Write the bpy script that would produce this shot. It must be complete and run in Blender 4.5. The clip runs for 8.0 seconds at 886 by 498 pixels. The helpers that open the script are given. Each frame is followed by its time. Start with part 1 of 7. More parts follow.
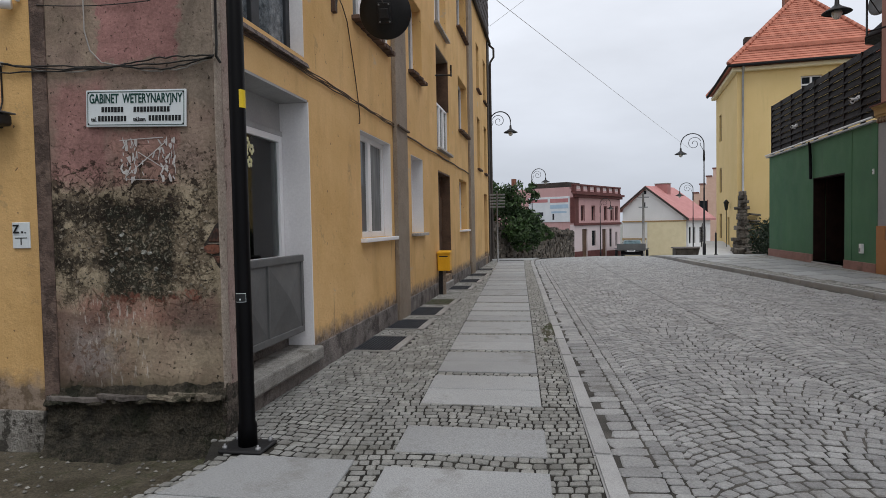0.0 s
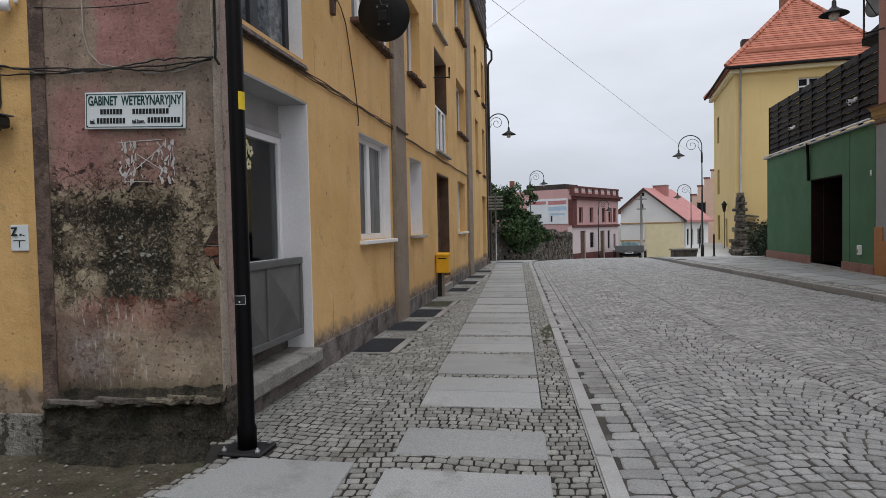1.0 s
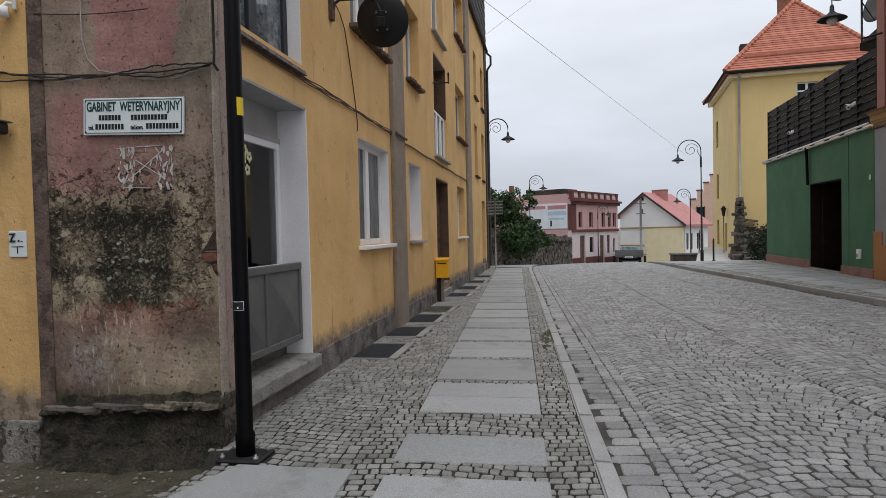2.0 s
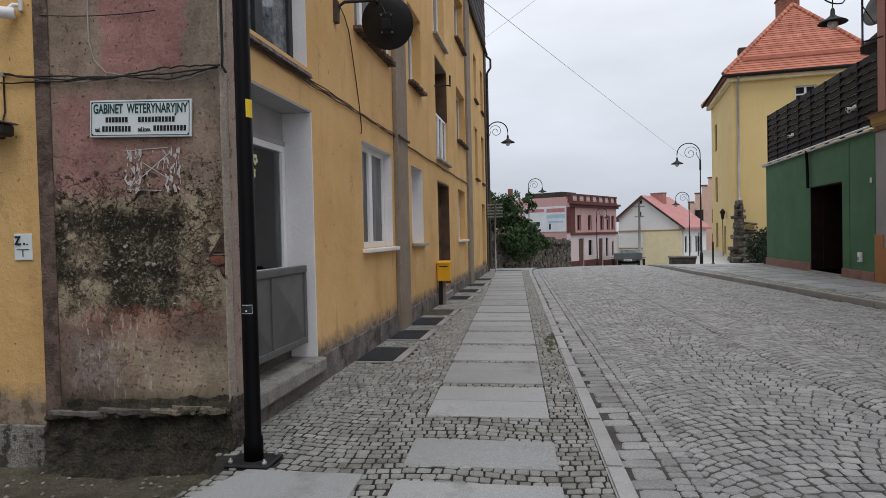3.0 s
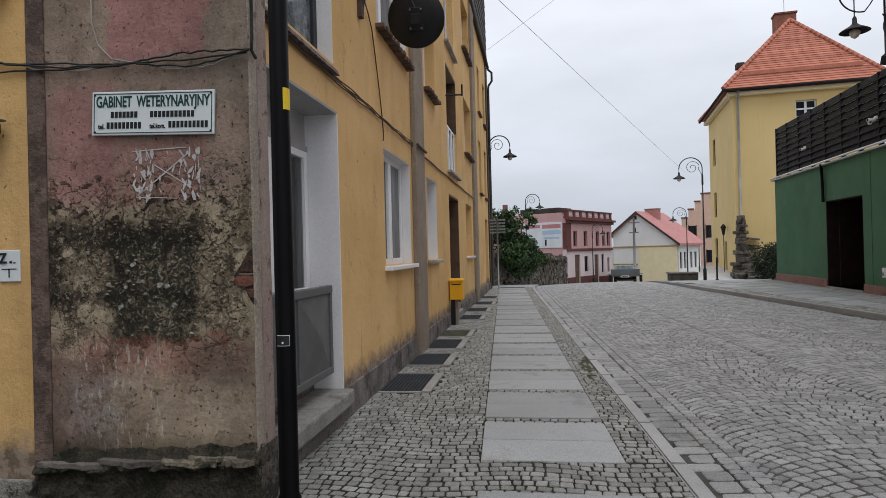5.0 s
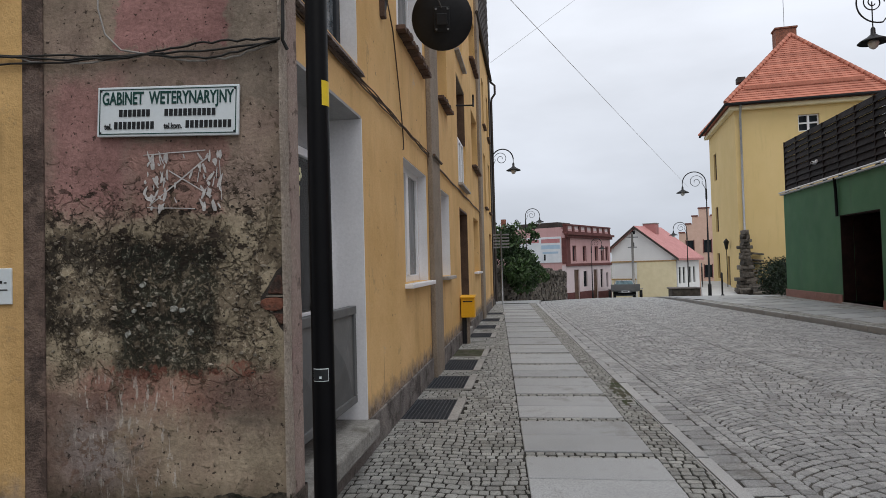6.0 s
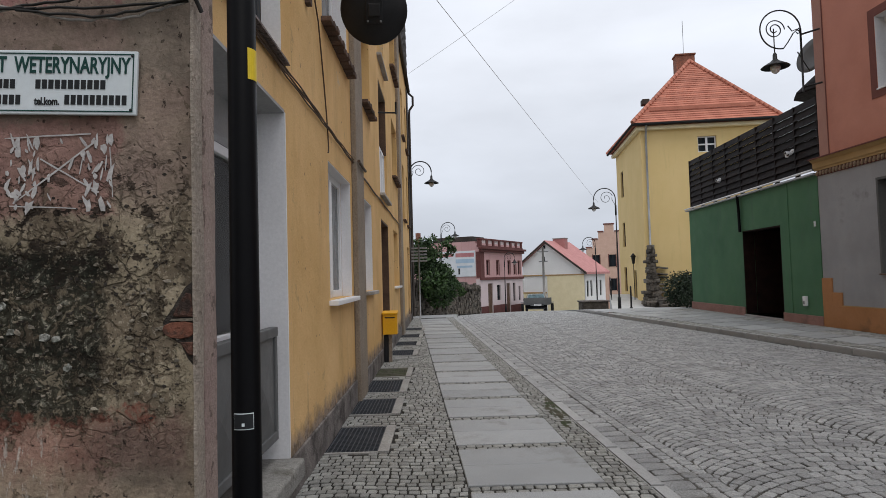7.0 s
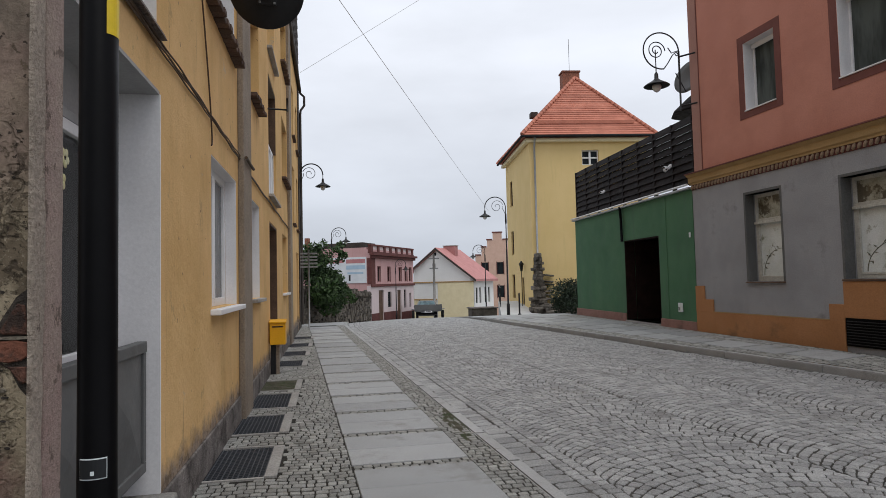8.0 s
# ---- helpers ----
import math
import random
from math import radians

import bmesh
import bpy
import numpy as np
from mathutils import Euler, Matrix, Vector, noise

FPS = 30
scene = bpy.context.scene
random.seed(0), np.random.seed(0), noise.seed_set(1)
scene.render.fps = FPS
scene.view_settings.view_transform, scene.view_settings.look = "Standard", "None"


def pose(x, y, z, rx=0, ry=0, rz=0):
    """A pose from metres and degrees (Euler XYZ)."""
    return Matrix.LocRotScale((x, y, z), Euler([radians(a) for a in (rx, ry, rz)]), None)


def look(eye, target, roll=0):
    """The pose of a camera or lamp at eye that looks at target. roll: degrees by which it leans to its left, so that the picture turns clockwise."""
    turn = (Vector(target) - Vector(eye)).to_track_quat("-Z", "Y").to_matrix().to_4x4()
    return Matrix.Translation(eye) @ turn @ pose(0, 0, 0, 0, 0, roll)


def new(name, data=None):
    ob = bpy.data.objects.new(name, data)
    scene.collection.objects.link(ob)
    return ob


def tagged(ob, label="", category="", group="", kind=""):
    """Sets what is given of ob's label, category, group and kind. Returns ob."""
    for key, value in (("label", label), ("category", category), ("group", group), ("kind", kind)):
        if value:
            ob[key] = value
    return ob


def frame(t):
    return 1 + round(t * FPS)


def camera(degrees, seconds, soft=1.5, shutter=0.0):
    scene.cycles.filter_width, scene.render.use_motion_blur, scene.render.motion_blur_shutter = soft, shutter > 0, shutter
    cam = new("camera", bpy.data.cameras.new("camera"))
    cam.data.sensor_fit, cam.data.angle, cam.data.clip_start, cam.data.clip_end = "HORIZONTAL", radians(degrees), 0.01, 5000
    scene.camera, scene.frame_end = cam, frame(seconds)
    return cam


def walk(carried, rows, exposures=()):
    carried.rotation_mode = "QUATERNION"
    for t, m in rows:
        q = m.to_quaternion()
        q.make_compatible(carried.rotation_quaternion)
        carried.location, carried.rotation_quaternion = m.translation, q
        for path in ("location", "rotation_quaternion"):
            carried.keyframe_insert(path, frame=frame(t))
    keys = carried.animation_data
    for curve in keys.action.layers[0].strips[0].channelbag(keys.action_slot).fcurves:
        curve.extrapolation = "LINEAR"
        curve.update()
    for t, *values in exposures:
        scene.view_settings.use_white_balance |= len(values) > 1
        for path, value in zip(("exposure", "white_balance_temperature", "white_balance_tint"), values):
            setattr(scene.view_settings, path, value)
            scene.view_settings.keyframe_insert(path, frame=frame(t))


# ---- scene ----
cam = camera(70.7, 8.0, soft=0.45)
PATH = [
    (0, (2.349, -3.978, 1.445), (2.007, -2.008, 1.369), -1.1),
    (0.5, (2.35, -3.975, 1.438), (2.011, -2.005, 1.366), -1.2),
    (1, (2.338, -3.975, 1.442), (2.002, -2.005, 1.373), -1.2),
    (1.5, (2.346, -3.973, 1.445), (2.01, -2.002, 1.384), -1.3),
    (3, (2.262, -3.956, 1.446), (1.934, -1.983, 1.402), -1.3),
    (3.5, (2.098, -3.952, 1.462), (1.783, -1.977, 1.422), -1.4),
    (4, (1.985, -3.858, 1.457), (1.685, -1.881, 1.428), -1.5),
    (4.5, (1.864, -3.604, 1.441), (1.571, -1.626, 1.435), -1.5),
    (6, (1.304, -2.957, 1.476), (1.034, -0.976, 1.531), -1.5),
    (6.5, (1.161, -2.7, 1.479), (1.008, -0.708, 1.572), -1.5),
    (7, (1.068, -2.46, 1.486), (1.08, -0.462, 1.578), -1.6),
    (7.5, (1.047, -2.239, 1.484), (1.23, -0.25, 1.585), -1.5),
    (8, (1.008, -2.124, 1.491), (1.369, -0.16, 1.595), -1.4),
]
walk(cam, [(t, look(eye, target, roll)) for t, eye, target, roll in PATH])

# ---- light ----
world = bpy.data.worlds.new("overcast_sky")
scene.world = world
world.use_nodes = True
wn, wl = world.node_tree.nodes, world.node_tree.links
wn.clear()
w_out = wn.new("ShaderNodeOutputWorld")
w_bg = wn.new("ShaderNodeBackground")
w_sky = wn.new("ShaderNodeTexSky")
w_sky.sky_type = "NISHITA"
w_sky.sun_disc = False
w_sky.sun_elevation, w_sky.sun_rotation = radians(66), radians(157)
w_sky.air_density, w_sky.dust_density = 1.0, 4.0
w_scale = wn.new("ShaderNodeVectorMath"); w_scale.operation = "SCALE"; w_scale.inputs[3].default_value = 0.10
w_hsv = wn.new("ShaderNodeHueSaturation"); w_hsv.inputs["Saturation"].default_value = 0.35
w_tc = wn.new("ShaderNodeTexCoord")
w_sep = wn.new("ShaderNodeSeparateXYZ")
w_map = wn.new("ShaderNodeMapping"); w_map.inputs["Scale"].default_value = (1.6, 1.6, 5.0)
w_noise = wn.new("ShaderNodeTexNoise"); w_noise.inputs["Scale"].default_value = 2.0; w_noise.inputs["Detail"].default_value = 6.0
w_ramp = wn.new("ShaderNodeValToRGB")
w_ramp.color_ramp.elements[0].position, w_ramp.color_ramp.elements[0].color = 0.0, (0.47, 0.51, 0.58, 1)
w_ramp.color_ramp.elements[1].position, w_ramp.color_ramp.elements[1].color = 0.34, (0.75, 0.785, 0.86, 1)
w_cl = wn.new("ShaderNodeMapRange")
w_cl.inputs["From Min"].default_value, w_cl.inputs["From Max"].default_value = 0.3, 0.7
w_cl.inputs["To Min"].default_value, w_cl.inputs["To Max"].default_value = 0.90, 1.08
w_mul = wn.new("ShaderNodeVectorMath"); w_mul.operation = "SCALE"
w_mix = wn.new("ShaderNodeMix"); w_mix.data_type = "RGBA"; w_mix.inputs["Factor"].default_value = 0.9
wl.new(w_sky.outputs[0], w_hsv.inputs["Color"]); wl.new(w_hsv.outputs[0], w_scale.inputs[0])
wl.new(w_tc.outputs["Generated"], w_sep.inputs[0]); wl.new(w_sep.outputs["Z"], w_ramp.inputs[0])
wl.new(w_tc.outputs["Generated"], w_map.inputs[0]); wl.new(w_map.outputs[0], w_noise.inputs["Vector"])
wl.new(w_noise.outputs["Fac"], w_cl.inputs["Value"])
wl.new(w_ramp.outputs[0], w_mul.inputs[0]); wl.new(w_cl.outputs[0], w_mul.inputs[3])
wl.new(w_scale.outputs[0], w_mix.inputs["A"]); wl.new(w_mul.outputs[0], w_mix.inputs["B"])
wl.new(w_mix.outputs["Result"], w_bg.inputs["Color"]); wl.new(w_bg.outputs[0], w_out.inputs[0])
w_bg.inputs["Strength"].default_value = 1.22

sun_data = bpy.data.lights.new("sun", "SUN")
sun_data.energy, sun_data.angle, sun_data.color = 1.05, radians(35), (1.0, 0.985, 0.965)
sun = new("sun", sun_data)
sun.matrix_world = look((8, -7, 30), (3, 5, 0))

# ---- materials ----
def rgba(c):
    return (c[0], c[1], c[2], 1.0)


class Nodes:
    """A small builder for node materials in object space."""

    def __init__(self, name):
        self.m = bpy.data.materials.new(name)
        self.m.use_nodes = True
        self.n, self.l = self.m.node_tree.nodes, self.m.node_tree.links
        self.b = self.n["Principled BSDF"]
        self.co = self.n.new("ShaderNodeTexCoord").outputs["Object"]

    def noise(self, scale, detail=5.0, rough=0.6, stretch=None, dist=0.0):
        t = self.n.new("ShaderNodeTexNoise")
        t.inputs["Scale"].default_value, t.inputs["Detail"].default_value = scale, detail
        t.inputs["Roughness"].default_value, t.inputs["Distortion"].default_value = rough, dist
        src = self.co
        if stretch:
            mp = self.n.new("ShaderNodeMapping"); mp.inputs["Scale"].default_value = stretch
            self.l.new(self.co, mp.inputs[0]); src = mp.outputs[0]
        self.l.new(src, t.inputs["Vector"])
        return t.outputs["Fac"]

    def cracks(self, scale, width, warp=0.12):
        """Thin wandering lines between irregular cells: 1 on a line, 0 off it."""
        nz = self.n.new("ShaderNodeTexNoise")
        nz.inputs["Scale"].default_value, nz.inputs["Detail"].default_value = scale * 0.9, 5.0
        self.l.new(self.co, nz.inputs["Vector"])
        ad = self.n.new("ShaderNodeVectorMath"); ad.operation = "MULTIPLY_ADD"
        ad.inputs[1].default_value = (warp, warp, warp)
        self.l.new(nz.outputs["Color"], ad.inputs[0]); self.l.new(self.co, ad.inputs[2])
        v = self.n.new("ShaderNodeTexVoronoi"); v.feature = "DISTANCE_TO_EDGE"
        v.inputs["Scale"].default_value = scale
        self.l.new(ad.outputs[0], v.inputs["Vector"])
        return self.span(v.outputs["Distance"], width * 0.35, width, 1.0, 0.0)

    def span(self, v, a, b, lo=0.0, hi=1.0):
        r = self.n.new("ShaderNodeMapRange"); r.clamp = True
        r.inputs["From Min"].default_value, r.inputs["From Max"].default_value = a, b
        r.inputs["To Min"].default_value, r.inputs["To Max"].default_value = lo, hi
        self.l.new(v, r.inputs["Value"])
        return r.outputs[0]

    def math(self, op, a, b=0.0):
        t = self.n.new("ShaderNodeMath"); t.operation = op
        for i, v in enumerate((a, b)):
            if isinstance(v, (int, float)):
                t.inputs[i].default_value = v
            else:
                self.l.new(v, t.inputs[i])
        return t.outputs[0]

    def mix(self, f, a, b, mode="MIX"):
        t = self.n.new("ShaderNodeMix"); t.data_type = "RGBA"; t.blend_type = mode
        for key, v in (("Factor", f), ("A", a), ("B", b)):
            if isinstance(v, (int, float)):
                t.inputs[key].default_value = v
            elif isinstance(v, tuple):
                t.inputs[key].default_value = rgba(v)
            else:
                self.l.new(v, t.inputs[key])
        return t.outputs["Result"]

    def bump(self, h, strength, dist):
        t = self.n.new("ShaderNodeBump")
        t.inputs["Strength"].default_value, t.inputs["Distance"].default_value = strength, dist
        self.l.new(h, t.inputs["Height"]); self.l.new(t.outputs[0], self.b.inputs["Normal"])

    def piece_random(self):
        o = self.n.new("ShaderNodeObjectInfo").outputs["Random"]
        g = self.n.new("ShaderNodeNewGeometry").outputs["Random Per Island"]
        return self.math("FRACT", self.math("ADD", o, g))

    def colour(self, c):
        if isinstance(c, tuple):
            self.b.inputs["Base Color"].default_value = rgba(c)
        else:
            self.l.new(c, self.b.inputs["Base Color"])

    def axis(self, i):
        s = self.n.new("ShaderNodeSeparateXYZ"); self.l.new(self.co, s.inputs[0])
        return s.outputs[i]


def surface(name, c1, c2, rough=0.85, metal=0.0, s1=2.0, s2=45.0, fine=0.25, bump=0.25, bdist=0.004, vary=0.0, dirt=None, dirt_at=(0.58, 0.7), dirt_scale=1.3, streak=None, spec=0.36, placed=False):
    k = Nodes(name)
    if placed:
        k.co = k.n.new("ShaderNodeNewGeometry").outputs["Position"]
    col = k.mix(k.span(k.noise(s1), 0.35, 0.65), c1, c2)
    if dirt:
        col = k.mix(k.math("MULTIPLY", k.span(k.noise(dirt_scale, 9, 0.68), *dirt_at), 0.85), col, dirt)
    if streak:
        col = k.mix(k.math("MULTIPLY", k.span(k.noise(1.0, 5, 0.6, (5.0, 5.0, 0.5)), 0.56, 0.72), 0.55), col, streak)
    f = k.span(k.noise(s2, 4, 0.7), 0.30, 0.70)
    col = k.mix(1.0, col, k.mix(f, tuple([1 - fine] * 3), tuple([1 + fine] * 3)), "MULTIPLY")
    if vary:
        col = k.mix(1.0, col, k.mix(k.piece_random(), tuple([1 - vary] * 3), tuple([1 + vary] * 3)), "MULTIPLY")
    k.colour(col)
    k.b.inputs["Metallic"].default_value = metal
    k.b.inputs["Specular IOR Level"].default_value = spec
    k.l.new(k.span(k.noise(s1 * 3), 0.3, 0.7, max(rough - 0.08, 0.03), min(rough + 0.08, 1)), k.b.inputs["Roughness"])
    if bump:
        k.bump(f, bump, bdist)
    return k.m


def glass_dark(name, tint=(0.009, 0.011, 0.013)):
    k = Nodes(name)
    k.colour(k.mix(k.span(k.noise(1.0, 4, 0.6, (3.0, 3.0, 0.6)), 0.40, 0.60), tint, tuple([v * 2.4 for v in tint])))
    k.b.inputs["Roughness"].default_value = 0.04
    k.b.inputs["Specular IOR Level"].default_value = 0.16
    k.b.inputs["IOR"].default_value = 1.28
    return k.m


def clear_pane(name):
    """Thin window glass: mostly see-through, with a sharp reflection at grazing angles."""
    m = bpy.data.materials.new(name)
    m.use_nodes = True
    n, l = m.node_tree.nodes, m.node_tree.links
    n.clear()
    o, mx, tr_, gl, fr = n.new("ShaderNodeOutputMaterial"), n.new("ShaderNodeMixShader"), n.new("ShaderNodeBsdfTransparent"), n.new("ShaderNodeBsdfGlossy"), n.new("ShaderNodeFresnel")
    tr_.inputs[0].default_value = (0.80, 0.84, 0.83, 1)
    gl.inputs["Roughness"].default_value, fr.inputs[0].default_value = 0.03, 1.45
    l.new(fr.outputs[0], mx.inputs[0]); l.new(tr_.outputs[0], mx.inputs[1]); l.new(gl.outputs[0], mx.inputs[2]); l.new(mx.outputs[0], o.inputs[0])
    return m


def end_wall_material():
    """Old patched plaster: pink paint above, a soot-dark bare area in the middle, moss at the foot."""
    k = Nodes("decayed_plaster")
    x, z = k.axis(0), k.axis(2)
    wob = k.math("MULTIPLY", k.math("SUBTRACT", k.noise(4.0, 8, 0.68), 0.5), 0.30)
    wob2 = k.math("MULTIPLY", k.math("SUBTRACT", k.noise(19.0, 7, 0.72), 0.5), 0.15)
    xx, zz = k.math("ADD", k.math("ADD", x, wob), wob2), k.math("SUBTRACT", k.math("ADD", z, wob), wob2)

    def patch(x0, x1, z0, z1, soft=0.012):
        a = k.math("MULTIPLY", k.span(xx, x0 - soft, x0 + soft), k.span(xx, x1 - soft, x1 + soft, 1, 0))
        b = k.math("MULTIPLY", k.span(zz, z0 - soft, z0 + soft), k.span(zz, z1 - soft, z1 + soft, 1, 0))
        return k.math("MULTIPLY", a, b)
    times = lambda *v: v[0] if len(v) == 1 else k.math("MULTIPLY", v[0], times(*v[1:]))
    col = k.mix(k.span(k.noise(1.7, 9, 0.68), 0.40, 0.62), (0.215, 0.178, 0.124), (0.345, 0.292, 0.212))
    col = k.mix(times(patch(-1.3, 0.12, 0.30, 0.98, 0.07), k.span(k.noise(2.6, 8, 0.66), 0.36, 0.60), 0.75), col, (0.235, 0.150, 0.122))
    pink, grey = (0.275, 0.140, 0.134), (0.185, 0.156, 0.126)
    col = k.mix(times(patch(-1.35, 0.25, 1.80, 4.2, 0.12), k.span(k.noise(1.9, 7, 0.62), 0.30, 0.58, 0.35, 0.95)), col, (0.225, 0.166, 0.140))
    col = k.mix(times(patch(-0.80, -0.16, 2.64, 4.0), 0.85), col, pink)
    col = k.mix(times(patch(-1.18, -0.72, 1.78, 2.50, 0.07), 0.75), col, pink)
    col = k.mix(times(patch(-0.70, -0.20, 1.78, 2.16, 0.02), 0.6), col, (0.23, 0.115, 0.105))
    col = k.mix(times(patch(-1.0, 0.05, 0.78, 0.97, 0.04), 0.6), col, (0.25, 0.12, 0.10))
    col = k.mix(times(patch(-1.3, -0.80, 0.2, 0.86, 0.03), 0.75), col, (0.132, 0.086, 0.074))
    col = k.mix(times(patch(-0.16, 0.20, 2.3, 4.0, 0.03), 0.7), col, grey)
    col = k.mix(times(patch(-0.28, 0.10, 0.62, 0.98, 0.09), 0.6), col, (0.10, 0.088, 0.075))
    # sheet-like flaking with crisp edges
    zone = k.math("ADD", times(patch(-1.3, 0.12, 0.98, 1.78, 0.12), 0.10), times(k.span(z, 1.9, 2.9, 0.0, 1.0), -0.06))
    n1 = k.math("ADD", k.noise(5.5, 10, 0.74, None, 0.4), zone)
    flake = k.span(n1, 0.588, 0.594)
    col = k.mix(times(flake, 0.78), col, (0.118, 0.092, 0.066))
    n2 = k.noise(13.0, 9, 0.75, None, 0.6)
    band = k.math("MAXIMUM", patch(-1.22, -0.20, 1.50, 1.66, 0.03), patch(-1.22, -0.25, 1.20, 1.28, 0.03))
    band = k.math("MAXIMUM", band, patch(-1.24, -1.12, 1.20, 1.66, 0.03))
    col = k.mix(times(band, k.span(n2, 0.430, 0.455), 0.86), col, (0.026, 0.022, 0.018))
    square = patch(-0.80, -0.26, 0.98, 1.62, 0.025)
    n3 = k.noise(15.0, 10, 0.76, None, 0.8)
    col = k.mix(times(square, k.span(n3, 0.452, 0.474), 0.88), col, (0.026, 0.028, 0.021))
    col = k.mix(times(square, k.span(n3, 0.580, 0.600), 0.6), col, (0.24, 0.235, 0.19))
    col = k.mix(times(patch(-1.2, 0.1, 0.95, 1.75, 0.12), k.span(k.noise(24.0, 8, 0.72), 0.600, 0.615), 0.75), col, (0.36, 0.305, 0.225))
    col = k.mix(times(patch(-1.1, -0.72, 0.40, 0.74, 0.10), k.span(n2, 0.44, 0.50), 0.55), col, (0.30, 0.275, 0.265))
    col = k.mix(times(patch(-0.62, 0.12, 0.34, 0.66, 0.08), 0.6), col, (0.285, 0.235, 0.175))
    spk = k.noise(42.0, 7, 0.72)
    mid = patch(-1.28, 0.12, 0.92, 1.76, 0.15)
    col = k.mix(times(mid, k.span(spk, 0.590, 0.602), 0.9), col, (0.030, 0.024, 0.019))
    col = k.mix(times(mid, k.span(spk, 0.420, 0.405), 0.6), col, (0.40, 0.35, 0.275))
    n4 = k.noise(30.0, 6, 0.66)
    pits = k.span(n4, 0.622, 0.632)
    col = k.mix(times(pits, 0.85), col, (0.040, 0.030, 0.026))
    chip = times(patch(-1.28, 0.06, 1.46, 1.96, 0.10), k.span(k.noise(10.0, 7, 0.66, (1.0, 1.0, 1.6)), 0.574, 0.584))
    col = k.mix(times(chip, 0.94), col, (0.034, 0.026, 0.021))
    col = k.mix(times(patch(-0.85, -0.05, 0.955, 0.995, 0.012), k.span(n2, 0.45, 0.5), 0.75), col, (0.20, 0.07, 0.05))
    scr = times(patch(-1.05, -0.45, 0.30, 0.95, 0.05), k.span(k.noise(16.0, 6, 0.7, (2.2, 2.2, 0.5)), 0.575, 0.59))
    col = k.mix(times(scr, 0.7), col, (0.40, 0.365, 0.33))
    worn = patch(-1.26, 0.10, 0.95, 1.95, 0.2)
    some = k.span(k.noise(5.0, 6, 0.65), 0.44, 0.56)
    crk = times(k.cracks(8.0, 0.055, 0.16), some, worn)
    crk2 = times(k.cracks(21.0, 0.10, 0.07), k.span(k.noise(4.0, 6, 0.65), 0.50, 0.58), worn)
    col = k.mix(times(crk, 0.62), col, (0.032, 0.025, 0.020))
    col = k.mix(times(crk2, 0.75), col, (0.045, 0.036, 0.028))
    foot = k.span(zz, 0.28, 0.46, 1, 0)
    col = k.mix(times(foot, k.span(k.noise(4.0, 8, 0.7), 0.35, 0.6, 0.55, 0.97)), col, (0.034, 0.036, 0.020))
    fine = k.span(k.noise(38.0, 8, 0.72), 0.32, 0.68)
    cloud = k.span(k.noise(3.2, 9, 0.70, None, 0.5), 0.36, 0.64)
    col = k.mix(1.0, col, k.mix(fine, (0.80, 0.80, 0.80), (1.22, 1.22, 1.22)), "MULTIPLY")
    col = k.mix(1.0, col, k.mix(cloud, (0.90, 0.89, 0.87), (1.50, 1.49, 1.46)), "MULTIPLY")
    k.colour(col)
    k.b.inputs["Roughness"].default_value = 0.96
    k.b.inputs["Specular IOR Level"].default_value = 0.15
    h = k.math("SUBTRACT", k.noise(3.0, 8, 0.65), times(flake, 0.5))
    h = k.math("SUBTRACT", h, times(square, k.span(n3, 0.36, 0.52), 0.6))
    h = k.math("SUBTRACT", h, times(k.math("MAXIMUM", pits, chip), 0.6))
    h = k.math("SUBTRACT", h, times(k.math("MAXIMUM", crk, crk2), 0.45))
    k.bump(k.math("ADD", h, times(fine, 0.09)), 1.0, 0.026)
    return k.m


def facade_yellow():
    """Ochre paint on plaster with rain streaks, bare blotches and a grubby zone along the foot."""
    k = Nodes("ochre_plaster")
    col = k.mix(k.span(k.noise(0.9, 6), 0.35, 0.65), (0.63, 0.395, 0.158), (0.745, 0.488, 0.222))
    col = k.mix(k.math("MULTIPLY", k.span(k.noise(1.0, 6, 0.65, (2.0, 2.0, 0.55)), 0.52, 0.70), 0.45), col, (0.44, 0.26, 0.10))
    col = k.mix(k.math("MULTIPLY", k.span(k.noise(2.6, 9, 0.74), 0.60, 0.64), 0.55), col, (0.40, 0.27, 0.13))
    edge = k.math("ADD", k.axis(2), k.math("MULTIPLY", k.noise(5.0, 9, 0.70), -0.40))
    col = k.mix(k.math("MULTIPLY", k.span(k.noise(1.3, 9, 0.72, (1.0, 1.0, 1.8)), 0.625, 0.64), 0.5), col, (0.50, 0.42, 0.32))
    run = k.math("MULTIPLY", k.span(k.noise(1.0, 4, 0.6, (9.0, 9.0, 0.7)), 0.64, 0.72), 0.5)
    col = k.mix(run, col, (0.30, 0.19, 0.09))
    col = k.mix(k.span(edge, 0.10, 0.25, 0.90, 0), col, k.mix(k.span(k.noise(9.0, 7, 0.7), 0.44, 0.54), (0.11, 0.088, 0.072), (0.27, 0.22, 0.185)))
    pits = k.span(k.noise(16.0, 3, 0.5), 0.705, 0.715)
    col = k.mix(k.math("MULTIPLY", pits, 0.8), col, (0.12, 0.08, 0.05))
    fine = k.span(k.noise(55.0, 5, 0.75), 0.30, 0.70)
    col = k.mix(1.0, col, k.mix(fine, (0.94, 0.94, 0.94), (1.06, 1.06, 1.06)), "MULTIPLY")
    k.colour(col)
    k.b.inputs["Roughness"].default_value = 0.92
    k.b.inputs["Specular IOR Level"].default_value = 0.25
    k.bump(k.math("ADD", k.math("MULTIPLY", k.noise(3.0, 8, 0.7), 1.0), k.math("MULTIPLY", fine, 0.05)), 0.7, 0.03)
    return k.m


